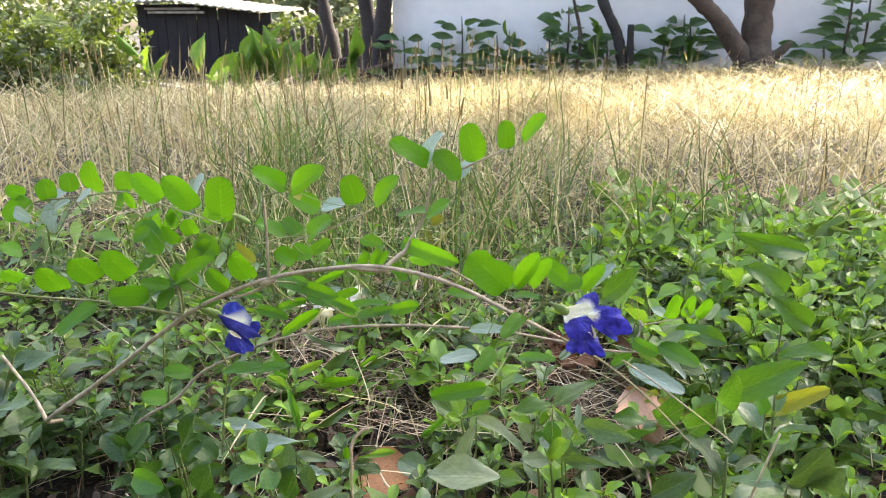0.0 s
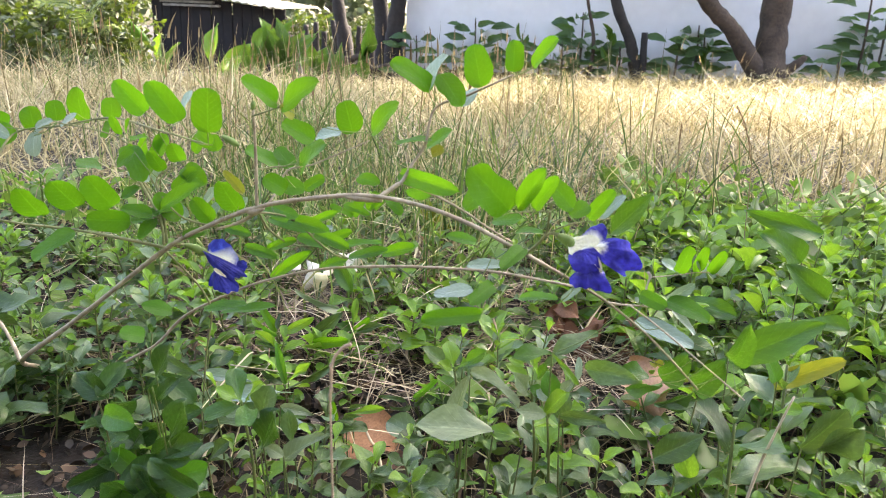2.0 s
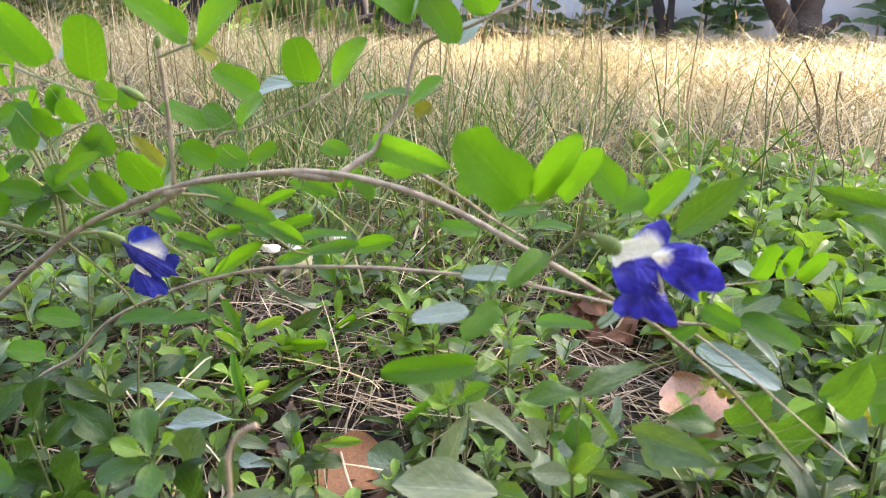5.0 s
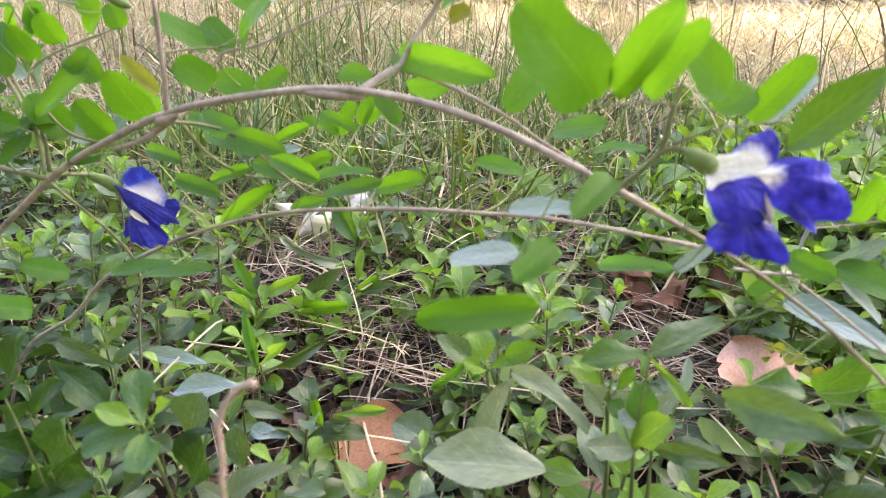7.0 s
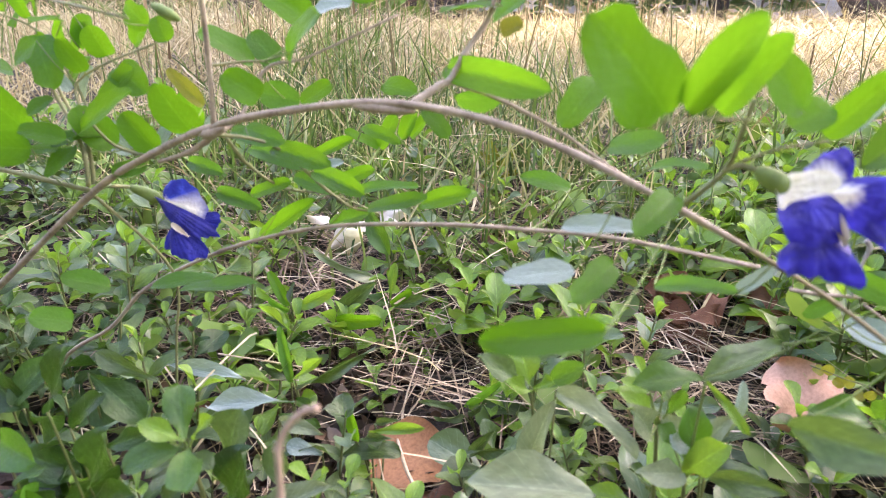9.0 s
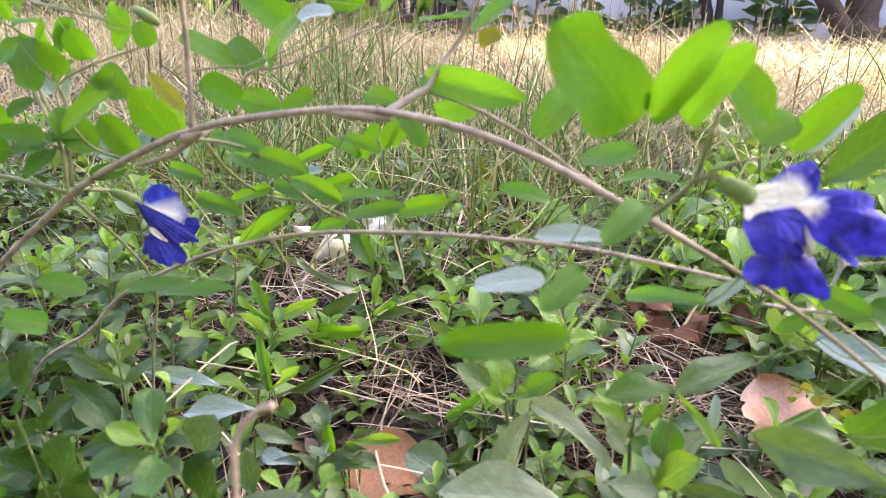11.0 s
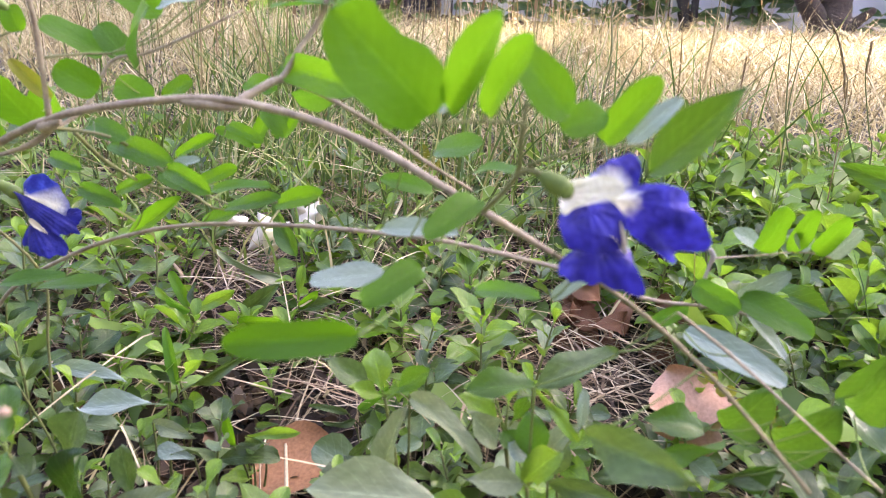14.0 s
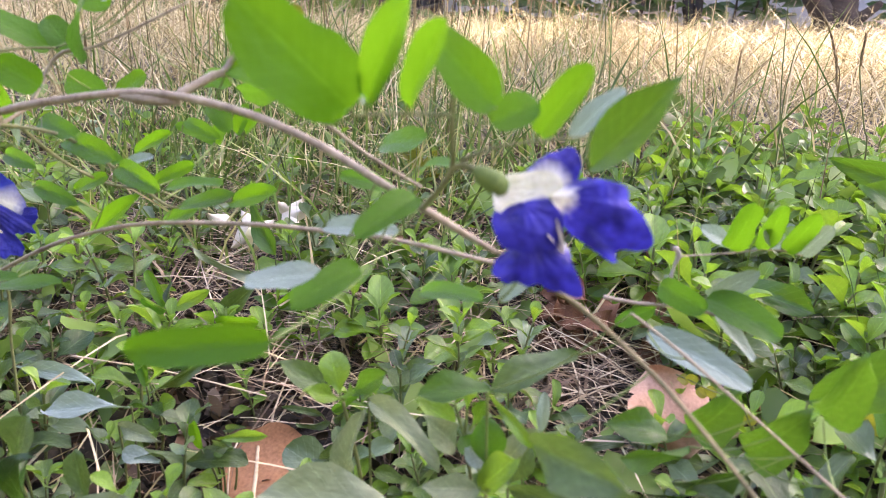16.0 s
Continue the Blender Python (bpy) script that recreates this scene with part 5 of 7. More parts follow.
child("stem_end", tube_mesh("stem_end", [(p[0], p[1], p[2], p[3] * 0.58) for p in MAIN3[1:]], OLIVE_STEM, sides=9, bumpy=0.08, seed=8), vine, OFF, "olive green end of the stem")
child("lower_stem", tube_mesh("lower_stem", [(p[0], p[1], p[2], p[3] * 0.68) for p in [(-0.26, 0.725, 0.0, 0.0022)] + LOWER], STEM, sides=8, bumpy=0.10, seed=2), vine, OFF, "thin grey-brown stem")
child("side_stem", tube_mesh("side_stem", DBR, STEM, sides=8, seed=3), vine, OFF)
child("side_stem", tube_mesh("side_stem", [(p[0], p[1], p[2], p[3] * 0.52) for p in STEM2], STEM, sides=8, seed=4), vine, OFF)
child("knot", tube_mesh("knot", [(0.050, 0.634, 0.3035, 0.0012), (0.062, 0.633, 0.3035, 0.0025), (0.078, 0.632, 0.3035, 0.0012)], STEM, sides=8, seed=5), vine, OFF)
child("knot", tube_mesh("knot", [(-0.060, 0.647, 0.266, 0.0009), (-0.040, 0.646, 0.2735, 0.0015), (-0.024, 0.645, 0.284, 0.0014)], STEM, sides=8, seed=6), vine, OFF)
child("knot", tube_mesh("knot", [(-0.0326, 0.643, 0.2836, 0.0012), (-0.0261, 0.642, 0.2841, 0.0038), (-0.0167, 0.64, 0.2879, 0.0012)], STEM, sides=9, bumpy=0.2, seed=7), vine, OFF)
shoot("leafy_shoot", TWIGB + TWIGB2[1:], TOP, STEM, 1)
shoot("leafy_shoot", TWIGA, [], STEM, 2)
shoot("leafy_shoot", RACHB, UPR, STEM_GREEN, 3, [[(-0.019, 0.631, 0.358, 0.0008), (0.007, 0.622, 0.367, 0.0006)]])
shoot("leafy_shoot", RACHC, ARC + ARC2, STEM_GREEN, 4)
shoot("leafy_shoot", LEFTST, LOW, STEM_GREEN, 5)
shoot("leafy_shoot", [(p[0], p[1], p[2], p[3] * 0.65) for p in TWIGA2], MID, STEM, 6)
shoot("leafy_shoot", NEARST, NEAR, STEM_GREEN, 7, [NEARRA, NEARRB])
shoot("leafy_shoot", TWIGR, NEAR2, STEM, 8, near=[LOWER, MAIN2, MAIN3])
shoot("leafy_shoot", [(p[0], p[1], p[2], p[3] * 0.5) for p in MAIN3[3:]], RIGHT, OLIVE_STEM, 9, near=[STEM2])
shoot("leafy_shoot", LEFTV, LEFT, STEM_GREEN, 10, [LEFTV2])
shoot("leafy_shoot", [(p[0], p[1] + 0.004, p[2], p[3]) for p in LEFTV], LEFT2, STEM_GREEN, 11, near=[LEFTV2, MAIN1])
shoot("leafy_shoot", UNDST, UND, STEM_GREEN, 12)
shoot("leafy_shoot", [(0.05, 0.70, 0.225, 0.0007), (0.07, 0.75, 0.27, 0.0006), (0.09, 0.76, 0.29, 0.0005)], UND2, STEM_GREEN, 13, near=[MAIN2, MAIN3, LOWER, TWIGR, MAIN1])

shoot("leafy_shoot", [(-0.117, 0.662, 0.262, 0.0009), (-0.132, 0.685, 0.280, 0.0008), (-0.150, 0.695, 0.298, 0.0007), (-0.168, 0.690, 0.325, 0.0006), (-0.205, 0.665, 0.338, 0.0005)], PALES + SPRAY, STEM_GREEN, 14, near=[LEFTV, LEFTV2, RACHC])
shoot("leafy_shoot", SIDEST, SIDE, STEM, 15, [SIDEBR])
shoot("leafy_shoot", UNDER_STEM, UNDER, STEM_GREEN, 16)


def ellipsoid(name, a, b, r, mat, parent, label=""):
    return child(name, tube_mesh(name, [(*a, r * 0.35), (*(Vector(a) * 0.7 + Vector(b) * 0.3), r * 0.95), (*(Vector(a) * 0.3 + Vector(b) * 0.7), r), (*b, r * 0.3)], mat, sides=10, bumpy=0.04), parent, OFF, label)


ellipsoid("bud", (-0.0472, 0.638, 0.3409), (-0.0336, 0.638, 0.3348), 0.0026, BUD, vine, "small green bud")
ellipsoid("bud", (-0.0185, 0.630, 0.362), (-0.017, 0.629, 0.369), 0.0018, BUD, vine, "small green bud")

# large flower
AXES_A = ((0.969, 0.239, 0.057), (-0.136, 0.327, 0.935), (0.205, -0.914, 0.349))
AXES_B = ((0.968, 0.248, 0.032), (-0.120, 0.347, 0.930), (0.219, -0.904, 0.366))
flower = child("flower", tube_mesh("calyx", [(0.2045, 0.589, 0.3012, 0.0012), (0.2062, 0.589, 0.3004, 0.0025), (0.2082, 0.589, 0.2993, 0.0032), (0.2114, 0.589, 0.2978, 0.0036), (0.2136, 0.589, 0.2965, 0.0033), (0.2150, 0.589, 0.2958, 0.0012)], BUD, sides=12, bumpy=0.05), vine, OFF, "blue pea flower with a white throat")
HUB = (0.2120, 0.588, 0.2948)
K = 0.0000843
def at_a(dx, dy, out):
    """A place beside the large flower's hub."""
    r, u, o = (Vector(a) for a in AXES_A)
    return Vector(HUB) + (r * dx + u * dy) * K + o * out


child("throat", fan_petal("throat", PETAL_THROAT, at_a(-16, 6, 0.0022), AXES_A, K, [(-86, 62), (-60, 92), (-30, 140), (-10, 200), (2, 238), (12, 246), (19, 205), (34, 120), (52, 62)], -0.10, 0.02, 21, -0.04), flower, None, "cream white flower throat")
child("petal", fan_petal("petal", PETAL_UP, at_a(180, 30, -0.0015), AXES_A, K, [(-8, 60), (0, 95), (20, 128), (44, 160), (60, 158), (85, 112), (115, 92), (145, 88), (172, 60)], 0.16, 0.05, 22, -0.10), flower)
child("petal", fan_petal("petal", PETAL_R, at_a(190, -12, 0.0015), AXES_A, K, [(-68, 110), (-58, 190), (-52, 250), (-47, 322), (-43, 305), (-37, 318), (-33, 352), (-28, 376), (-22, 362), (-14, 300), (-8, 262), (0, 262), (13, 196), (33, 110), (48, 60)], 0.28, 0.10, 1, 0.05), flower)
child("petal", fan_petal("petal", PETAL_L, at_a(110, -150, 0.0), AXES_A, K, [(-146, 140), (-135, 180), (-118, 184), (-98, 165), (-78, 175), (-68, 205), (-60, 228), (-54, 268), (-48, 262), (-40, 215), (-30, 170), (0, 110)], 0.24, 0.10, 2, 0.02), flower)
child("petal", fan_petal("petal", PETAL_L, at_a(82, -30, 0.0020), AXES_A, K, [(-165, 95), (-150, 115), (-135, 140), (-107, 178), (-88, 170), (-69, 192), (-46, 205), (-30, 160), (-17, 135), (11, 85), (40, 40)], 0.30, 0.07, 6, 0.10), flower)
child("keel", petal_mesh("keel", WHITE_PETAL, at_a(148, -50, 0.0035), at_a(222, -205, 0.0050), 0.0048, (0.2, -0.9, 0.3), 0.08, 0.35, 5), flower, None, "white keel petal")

# smaller flower
flower2 = child("flower", tube_mesh("calyx", [(-0.1135, 0.689, 0.2365, 0.0012), (-0.1105, 0.689, 0.2355, 0.0026), (-0.104, 0.690, 0.2335, 0.0034), (-0.098, 0.690, 0.231, 0.0038), (-0.0935, 0.690, 0.230, 0.0012)], BUD, sides=12, bumpy=0.05), vine, OFF, "smaller blue pea flower with a white streak")
K2 = 0.000109
def at_b(dx, dy, out):
    """A place beside the small flower's hub."""
    r, u, o = (Vector(a) for a in AXES_B)
    return Vector((-0.0964, 0.690, 0.2313)) + (r * dx + u * dy) * K2 + o * out


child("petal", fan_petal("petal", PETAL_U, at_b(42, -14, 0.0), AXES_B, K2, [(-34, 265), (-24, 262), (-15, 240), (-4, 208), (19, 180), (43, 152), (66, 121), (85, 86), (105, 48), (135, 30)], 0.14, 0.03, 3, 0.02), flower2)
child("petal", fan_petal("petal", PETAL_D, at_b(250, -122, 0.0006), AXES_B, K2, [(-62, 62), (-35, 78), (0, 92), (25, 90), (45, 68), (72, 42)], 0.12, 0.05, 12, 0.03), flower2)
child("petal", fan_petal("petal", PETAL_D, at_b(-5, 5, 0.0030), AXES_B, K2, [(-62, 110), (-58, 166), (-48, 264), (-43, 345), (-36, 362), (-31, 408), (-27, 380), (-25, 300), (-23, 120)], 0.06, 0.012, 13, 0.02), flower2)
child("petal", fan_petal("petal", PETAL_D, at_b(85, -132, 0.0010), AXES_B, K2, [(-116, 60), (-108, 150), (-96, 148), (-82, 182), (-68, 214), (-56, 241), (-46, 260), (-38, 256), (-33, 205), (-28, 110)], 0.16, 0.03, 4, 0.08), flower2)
child("keel", petal_mesh("keel", WHITE_PETAL, at_b(92, -140, 0.0056), at_b(192, -212, 0.0060), 0.0034, (0.2, -0.9, 0.3), 0.04, 0.1, 9), flower2, None, "white keel petal")
child("flower_stalk", tube_mesh("flower_stalk", [(-0.110, 0.656, 0.243, 0.0012), (-0.117, 0.672, 0.241, 0.0011), (-0.1135, 0.689, 0.2365, 0.0012)], STEM_GREEN, sides=6), vine, OFF)
child("flower_stalk", tube_mesh("flower_stalk", [(0.1965, 0.594, 0.299, 0.0012), (0.2005, 0.591, 0.3015, 0.0011), (0.2048, 0.589, 0.3011, 0.0012)], STEM_GREEN, sides=6), vine, OFF)
child("tendril", tube_mesh("tendril", [(-0.115, 0.66, 0.24, 0.0009), (-0.100, 0.70, 0.18, 0.0009), (-0.112, 0.71, 0.12, 0.0009), (-0.13, 0.72, 0.02, 0.0009)], STEM_GREEN, sides=6), vine, OFF)


# ---- large weeds in front ----
def tall_weed(rows, at, label, seed, hub=None, open_to=None):
    """A weed whose leaves are given by base, tip and width: on one stem that ends in hub, or on stems that rise from one foot."""
    rng = random.Random(seed)
    foot = Vector((at[0], at[1], ground_z(*at)))
    w = root("tall_weed", foot, label, "weed", "large leafy weeds")
    back = Matrix.Translation(-foot)
    if hub:
        top = Vector(hub)
        mid = foot.lerp(top, 0.5) + Vector((0.004, 0.006, 0))
        child("stem", tube_mesh("stem", [(*foot, 0.0014), (*mid, 0.0013), (*top, 0.0010)], WEED_STEM, sides=6, seed=seed), w, back)
    for row in rows:
        p = Vector(row[:3])
        if hub:
            child("leaf_stalk", tube_mesh("leaf_stalk", [(*top, 0.0007), (*p, 0.0006)], PETIOLE, sides=5, seed=seed), w, back)
        elif p.z > foot.z + 0.02:
            low = foot.lerp(p, 0.75)
            low.z = ground_z(low.x, low.y) - 0.004
            mid = low.lerp(p, 0.5) + Vector((rng.uniform(-0.004, 0.004), 0.006, 0))
            child("stem", tube_mesh("stem", [(*low, 0.0009), (*mid, 0.0008), (*p, 0.0006)], WEED_STEM, sides=6, seed=seed), w, back)
            if open_to is None and p.z - low.z > 0.06:
                for t in (0.45, 0.75):
                    q, a = low.lerp(p, t), rng.uniform(0, 6.283)
                    tip = q + Vector((math.cos(a), 0.7 * math.sin(a) - 0.2, rng.uniform(0.1, 0.6))) * rng.uniform(0.018, 0.028)
                    child("leaf", LEAF_MESHES[6 if row[8] == 6 else 5 if rng.random() < 0.4 else 8][0], w, back @ leaf_pose(q, tip, rng.uniform(0.010, 0.014), rng.uniform(-25, 25), (0, -0.3, 0.95)))
    for i, row in enumerate(rows):
        mesh = (ROUND_LEAF if open_to else LEAF_MESHES)[int(row[8])][(i + seed) % 3]
        child("leaf", mesh, w, back @ leaf_pose(row[:3], row[3:6], row[6], row[7] * rng.choice((1, -1)), open_to))


# spoon-shaped leaves, widest past the middle
ROUND_LEAF = {k: [leaf_mesh("leaf", LEAF[k], 1, 0.25, 0.10 + 0.12 * i, 0.10, seed=800 + 10 * k + i, nl=11) for i in range(3)] for k in (1, 2, 4, 5, 6, 8)}
ROUND_LEAF[9] = LEAF_MESHES[9]
UP = (0.05, -0.66, 0.75)
tall_weed(ROSETTE, (-0.02, 0.60), "weed with a rosette of rounded mid-green leaves", 1, (-0.0103, 0.578, 0.1537), UP)
tall_weed(SHADE_WEED, (-0.085, 0.62), "weed with broad green leaves darkened in colour for the shade", 17, None, UP)
tall_weed(GREY_WEED, (-0.06, 0.73), "weed with long blue-grey leaves", 2, None, UP)
tall_weed(FRONT_WEED, (0.0, 0.64), "weed with broad dull green leaves by the dry stalk", 18, None, UP)
tall_weed(SAGE_WEED, (0.15, 0.68), "weed with broad pale sage-green leaves", 3, None, UP)
tall_weed(TUFT, (0.135, 0.69), "upright weed with a bright young tuft", 19, (0.1318, 0.667, 0.1575), UP)
tall_weed(YOUNG_TUFT, (0.20, 0.69), "upright weed with small bright young leaves", 20, (0.1945, 0.662, 0.1541), UP)
tall_weed(ROUND_WEED, (0.212, 0.67), "weed with round dark, pale and bright leaves", 21, (0.209, 0.645, 0.139), UP)
tall_weed(HWD[:2] + HWD[6:8], (0.42, 0.72), "tall weed with broad green and yellowing leaves", 4)
tall_weed(HWD[2:6] + HWD[8:], (0.50, 0.95), "tall weed with broad bright green leaves", 5)
tall_weed(HWE[:1] + HWE[2:4] + HWE[5:], (0.26, 0.70), "weed with broad grey-green leaves", 6)

tall_weed(HWF, (-0.106, 0.868), "weed with a spreading bright green rosette", 7)
tall_weed([(-0.037, 0.925, 0.116, -0.062, 0.93, 0.162, 0.018, 10, 8), (-0.052, 0.93, 0.088, -0.093, 0.886, 0.123, 0.0105, 20, 9)], (-0.042, 0.935), "weed with one upright and one drooping pale leaf by the blossoms", 16)
tall_weed(HWG[:2], (-0.072, 0.89), "weed with broad green and greyish leaves", 8)
tall_weed(HWG[2:], (-0.034, 0.925), "upright weed with bright young leaves", 9)
tall_weed(HWH[:4], (-0.056, 0.775), "weed with long narrow greyish leaves", 10)
tall_weed(HWH[4:], (-0.153, 0.825), "small bright green sprout among the straw", 14)
tall_weed(HWI[:4], (0.105, 0.81), "small weed with pale curved leaves", 11)
tall_weed(HWI[4:6], (0.115, 0.755), "small weed with greyish leaves", 12)
tall_weed(HWI[6:], (0.03, 0.735), "low weed with bright and pale leaves by the brown leaf", 13)

tall_weed([
    (-0.009, 1.3, 0.11, -0.0204, 1.29, 0.1512, 0.015, 25, 3),
    (-0.0089, 1.3, 0.1084, -0.0323, 1.29, 0.1359, 0.012, 25, 3),
    (-0.0042, 1.3, 0.1105, 0.0148, 1.29, 0.1416, 0.013, 25, 3),
    (-0.0096, 1.3, 0.092, -0.0244, 1.29, 0.1061, 0.012, 25, 3),
    (-0.0017, 1.3, 0.096, 0.0206, 1.29, 0.1136, 0.012, 25, 3),
], (-0.006, 1.305), "small seedling with yellowing leaves in the grass", 15)


def leafy_weed(at, n, wide, high, length, width, tones, label, seed):
    """A close clump of broad leaves on short stems."""
    rng = random.Random(seed)
    rows = []
    for i in range(n):
        a = rng.uniform(0, 6.283)
        b = Vector((at[0] + wide * rng.uniform(-1, 1), at[1] + wide * rng.uniform(-0.6, 0.6), ground_z(*at) + high * rng.uniform(0.3, 1.0)))
        d = Vector((math.cos(a), 0.5 * math.sin(a) - 0.25, rng.uniform(-0.2, 0.9))).normalized() * length * rng.uniform(0.7, 1.2)
        rows.append((*b, *(b + d), width * rng.uniform(0.8, 1.2), rng.uniform(0, 30), rng.choice(tones)))
    tall_weed(rows, at, label, seed)


# near clumps whose darkened leaves carry the shade of this corner
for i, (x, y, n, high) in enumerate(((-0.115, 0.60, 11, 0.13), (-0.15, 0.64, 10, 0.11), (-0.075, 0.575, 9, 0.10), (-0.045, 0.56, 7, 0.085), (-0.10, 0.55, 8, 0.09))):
    leafy_weed((x, y), n, 0.022, high, 0.036, 0.021, (6, 6, 6, 1), "leafy green weed darkened in colour for deep shade", 40 + i)


# ---- fallen leaves and flowers ----
def fallen_leaf(base, tip, width, mat, label, seed, facing=(0, -0.5, 0.85), curl=0.35, tears=(), shape=2, nl=12):
    me = leaf_mesh("fallen_leaf", mat, shape, 0.25, curl, 0.16, seed=seed, nl=nl, nw=4, tears=tears)
    ob = new("fallen_leaf", me)
    ob.matrix_basis = leaf_pose(base, tip, width, 0, facing)
    return tagged(ob, label, "fallen leaf", "fallen leaves on the ground")


fallen_leaf((0.322, 0.812, 0.064), (0.288, 0.852, 0.104), 0.060, BROWN_LEAF, "large dry tan leaf with a torn edge among the weeds", 1, (0.0, -0.78, 0.62), 0.2, ((1, 0.16, 0.22, 0.55), (-1, 0.12, 0.26, 0.6), (-1, 0.52, 0.07, 0.42), (-1, 0.78, 0.05, 0.25), (1, 0.62, 0.06, 0.18), (1, 0.42, 0.05, 0.15)), 3, 26)
fallen_leaf((0.0155, 0.735, 0.016), (0.0565, 0.795, 0.026), 0.056, BROWN_LEAF2, "dry orange-brown leaf lying on the soil", 2, (0.0, -0.66, 0.75), 0.10, ((-1, 0.62, 0.05, 0.12), (1, 0.9, 0.05, 0.15)), 3, 18)
fallen_leaf((0.205, 0.835, 0.012), (0.255, 0.81, 0.022), 0.035, BROWN_LEAF, "dry tan leaf half hidden under the weeds", 3)
for i in range(20):
    x, y = 0.198 + 0.022 * (i % 5), 0.985 + 0.016 * ((i // 5) % 2)
    z = ground_z(x, y) + 0.010 + 0.012 * (i // 5)
    a = i * 1.3
    fallen_leaf((x, y, z), (x + 0.036 * math.cos(a), y + 0.024 * math.sin(a), z + 0.018 * ((i % 3) / 2)), 0.023, RED_LEAF, "curled dry reddish-brown leaf on the straw", 10 + i, (0.7 * math.sin(a * 2.3), -0.6, 0.6), 1.7)
# a yellowed sprig of small round leaflets
sprig = root("yellow_sprig", (0.311, 0.838, 0.106), "yellowed sprig of small round leaflets by the tan leaf", "sprig")
child("stalk", tube_mesh("stalk", [(-0.004, 0.004, 0.002, 0.0005), (0.014, -0.008, 0.002, 0.0005), (0.038, -0.024, -0.002, 0.0004), (0.060, -0.03, -0.06, 0.0004)], WEED_STEM, sides=5), sprig)
SMALL = leaf_mesh("leaflet", LEAF[3], 0, 0.2, 0.2, 0.05, seed=5, nl=6, nw=2)
for i in range(9):
    p = Vector((-0.002, 0.003, 0.002)).lerp(Vector((0.046, -0.026, -0.012)), i / 8.0)
    d = Vector((0.004, -0.003, 0.007)) if i % 2 else Vector((0.006, -0.004, -0.003))
    child("leaflet", SMALL, sprig, leaf_pose(p, p + d, 0.0085 - 0.0006 * (i % 3), (i % 3) * 14 - 14, (0.1, -0.75, 0.6)))
for i in range(26):
    x, y = random.uniform(-0.45, 0.75), random.uniform(0.66, 1.5)
    z = ground_z(x, y) + 0.006
    a = random.uniform(0, 6.28)
    fallen_leaf((x, y, z), (x + 0.045 * math.cos(a), y + 0.045 * math.sin(a), z + 0.01), 0.026, random.choice((BROWN_LEAF2, RED_LEAF, BROWN_LEAF)), "small dry brown leaf on the soil", 30 + i, (0, -0.2, 1), 0.6)

# two white frangipani blossoms, fallen: one stands on its petals' rim, tube down, the other lies on its side
fz = ground_z(-0.125, 1.045)
blossom = root("fallen_blossom", (-0.1245, 1.04, fz), "fallen cream frangipani blossom with a yellow tube", "flower", "fallen blossoms")
child("tube", tube_mesh("tube", [(-0.001, 0.004, -0.002, 0.0018), (0.0003, 0.002, 0.012, 0.0022), (0.002, -0.001, 0.024, 0.0050), (0.0045, -0.002, 0.035, 0.0092), (0.0055, -0.001, 0.046, 0.0108), (0.0055, 0.0, 0.052, 0.0075)], CREAM_PETAL, sides=14, bumpy=0.03), blossom, None, "yellow cream flower tube")
for i, (b, t, w, f) in enumerate((
    ((-0.004, -0.004, 0.053), (-0.019, -0.010, 0.028), 0.017, (-0.25, -0.95, 0.2)),
    ((-0.022, -0.004, 0.060), (-0.047, -0.012, 0.064), 0.013, (0.0, -0.55, 0.85)),
    ((-0.002, 0.004, 0.053), (-0.022, 0.020, 0.061), 0.018, (0.1, -0.8, 0.6)),
    ((0.008, 0.004, 0.052), (0.018, 0.018, 0.056), 0.016, (0.1, -0.7, 0.7)),
)):
    child("petal", petal_mesh("petal", WHITE_PETAL, b, t, w, f, 0.05, -0.30, 50 + i), blossom)
lying = root("fallen_blossom", (-0.0755, 1.04, ground_z(-0.0755, 1.04) + 0.004), "fallen white frangipani blossom lying on its side", "flower", "fallen blossoms")
gz = 0.112 - lying.matrix_basis.translation.z
child("tube", tube_mesh("tube", [(0.004, 0.012, -0.006, 0.0018), (0.001, 0.004, gz * 0.55, 0.0024), (-0.002, 0.0, gz, 0.0044)], CREAM_PETAL, sides=10, bumpy=0.03), lying, None, "yellow cream flower tube")
for i, (b, t, w, f) in enumerate((
    ((-0.013, 0.002, 0.000), (0.016, -0.002, 0.011), 0.019, (0.0, -0.75, 0.65)),
    ((-0.010, 0.004, 0.001), (-0.016, 0.000, 0.015), 0.014, (-0.3, -0.85, 0.4)),
    ((-0.006, -0.004, -0.001), (0.013, -0.012, -0.006), 0.013, (0.1, -0.9, 0.4)),
    ((-0.004, 0.006, 0.002), (0.004, 0.016, 0.016), 0.018, (0.0, -0.8, 0.6)),
)):
    off_z = Matrix.Translation((0, 0, gz))
    child("petal", petal_mesh("petal", WHITE_PETAL, b, t, w, f, 0.05, -0.35, 56 + i), lying, off_z)

# a dry broken stalk close by
dry = root("dry_stalk", (0.0864, 0.506, 0.0215), "pale brown dry broken stalk with a bent tip", "stalk")
child("stem", tube_mesh("stem", [(0, 0, -0.005, 0.0009), (0.002, -0.012, 0.10, 0.0008), (0.0045, -0.024, 0.19, 0.0006), (0.0050, -0.026, 0.208, 0.0008), (0.0056, -0.026, 0.212, 0.0010), (0.0056, -0.026, 0.226, 0.0007)], DRY_STALK, sides=8, bumpy=0.2), dry)
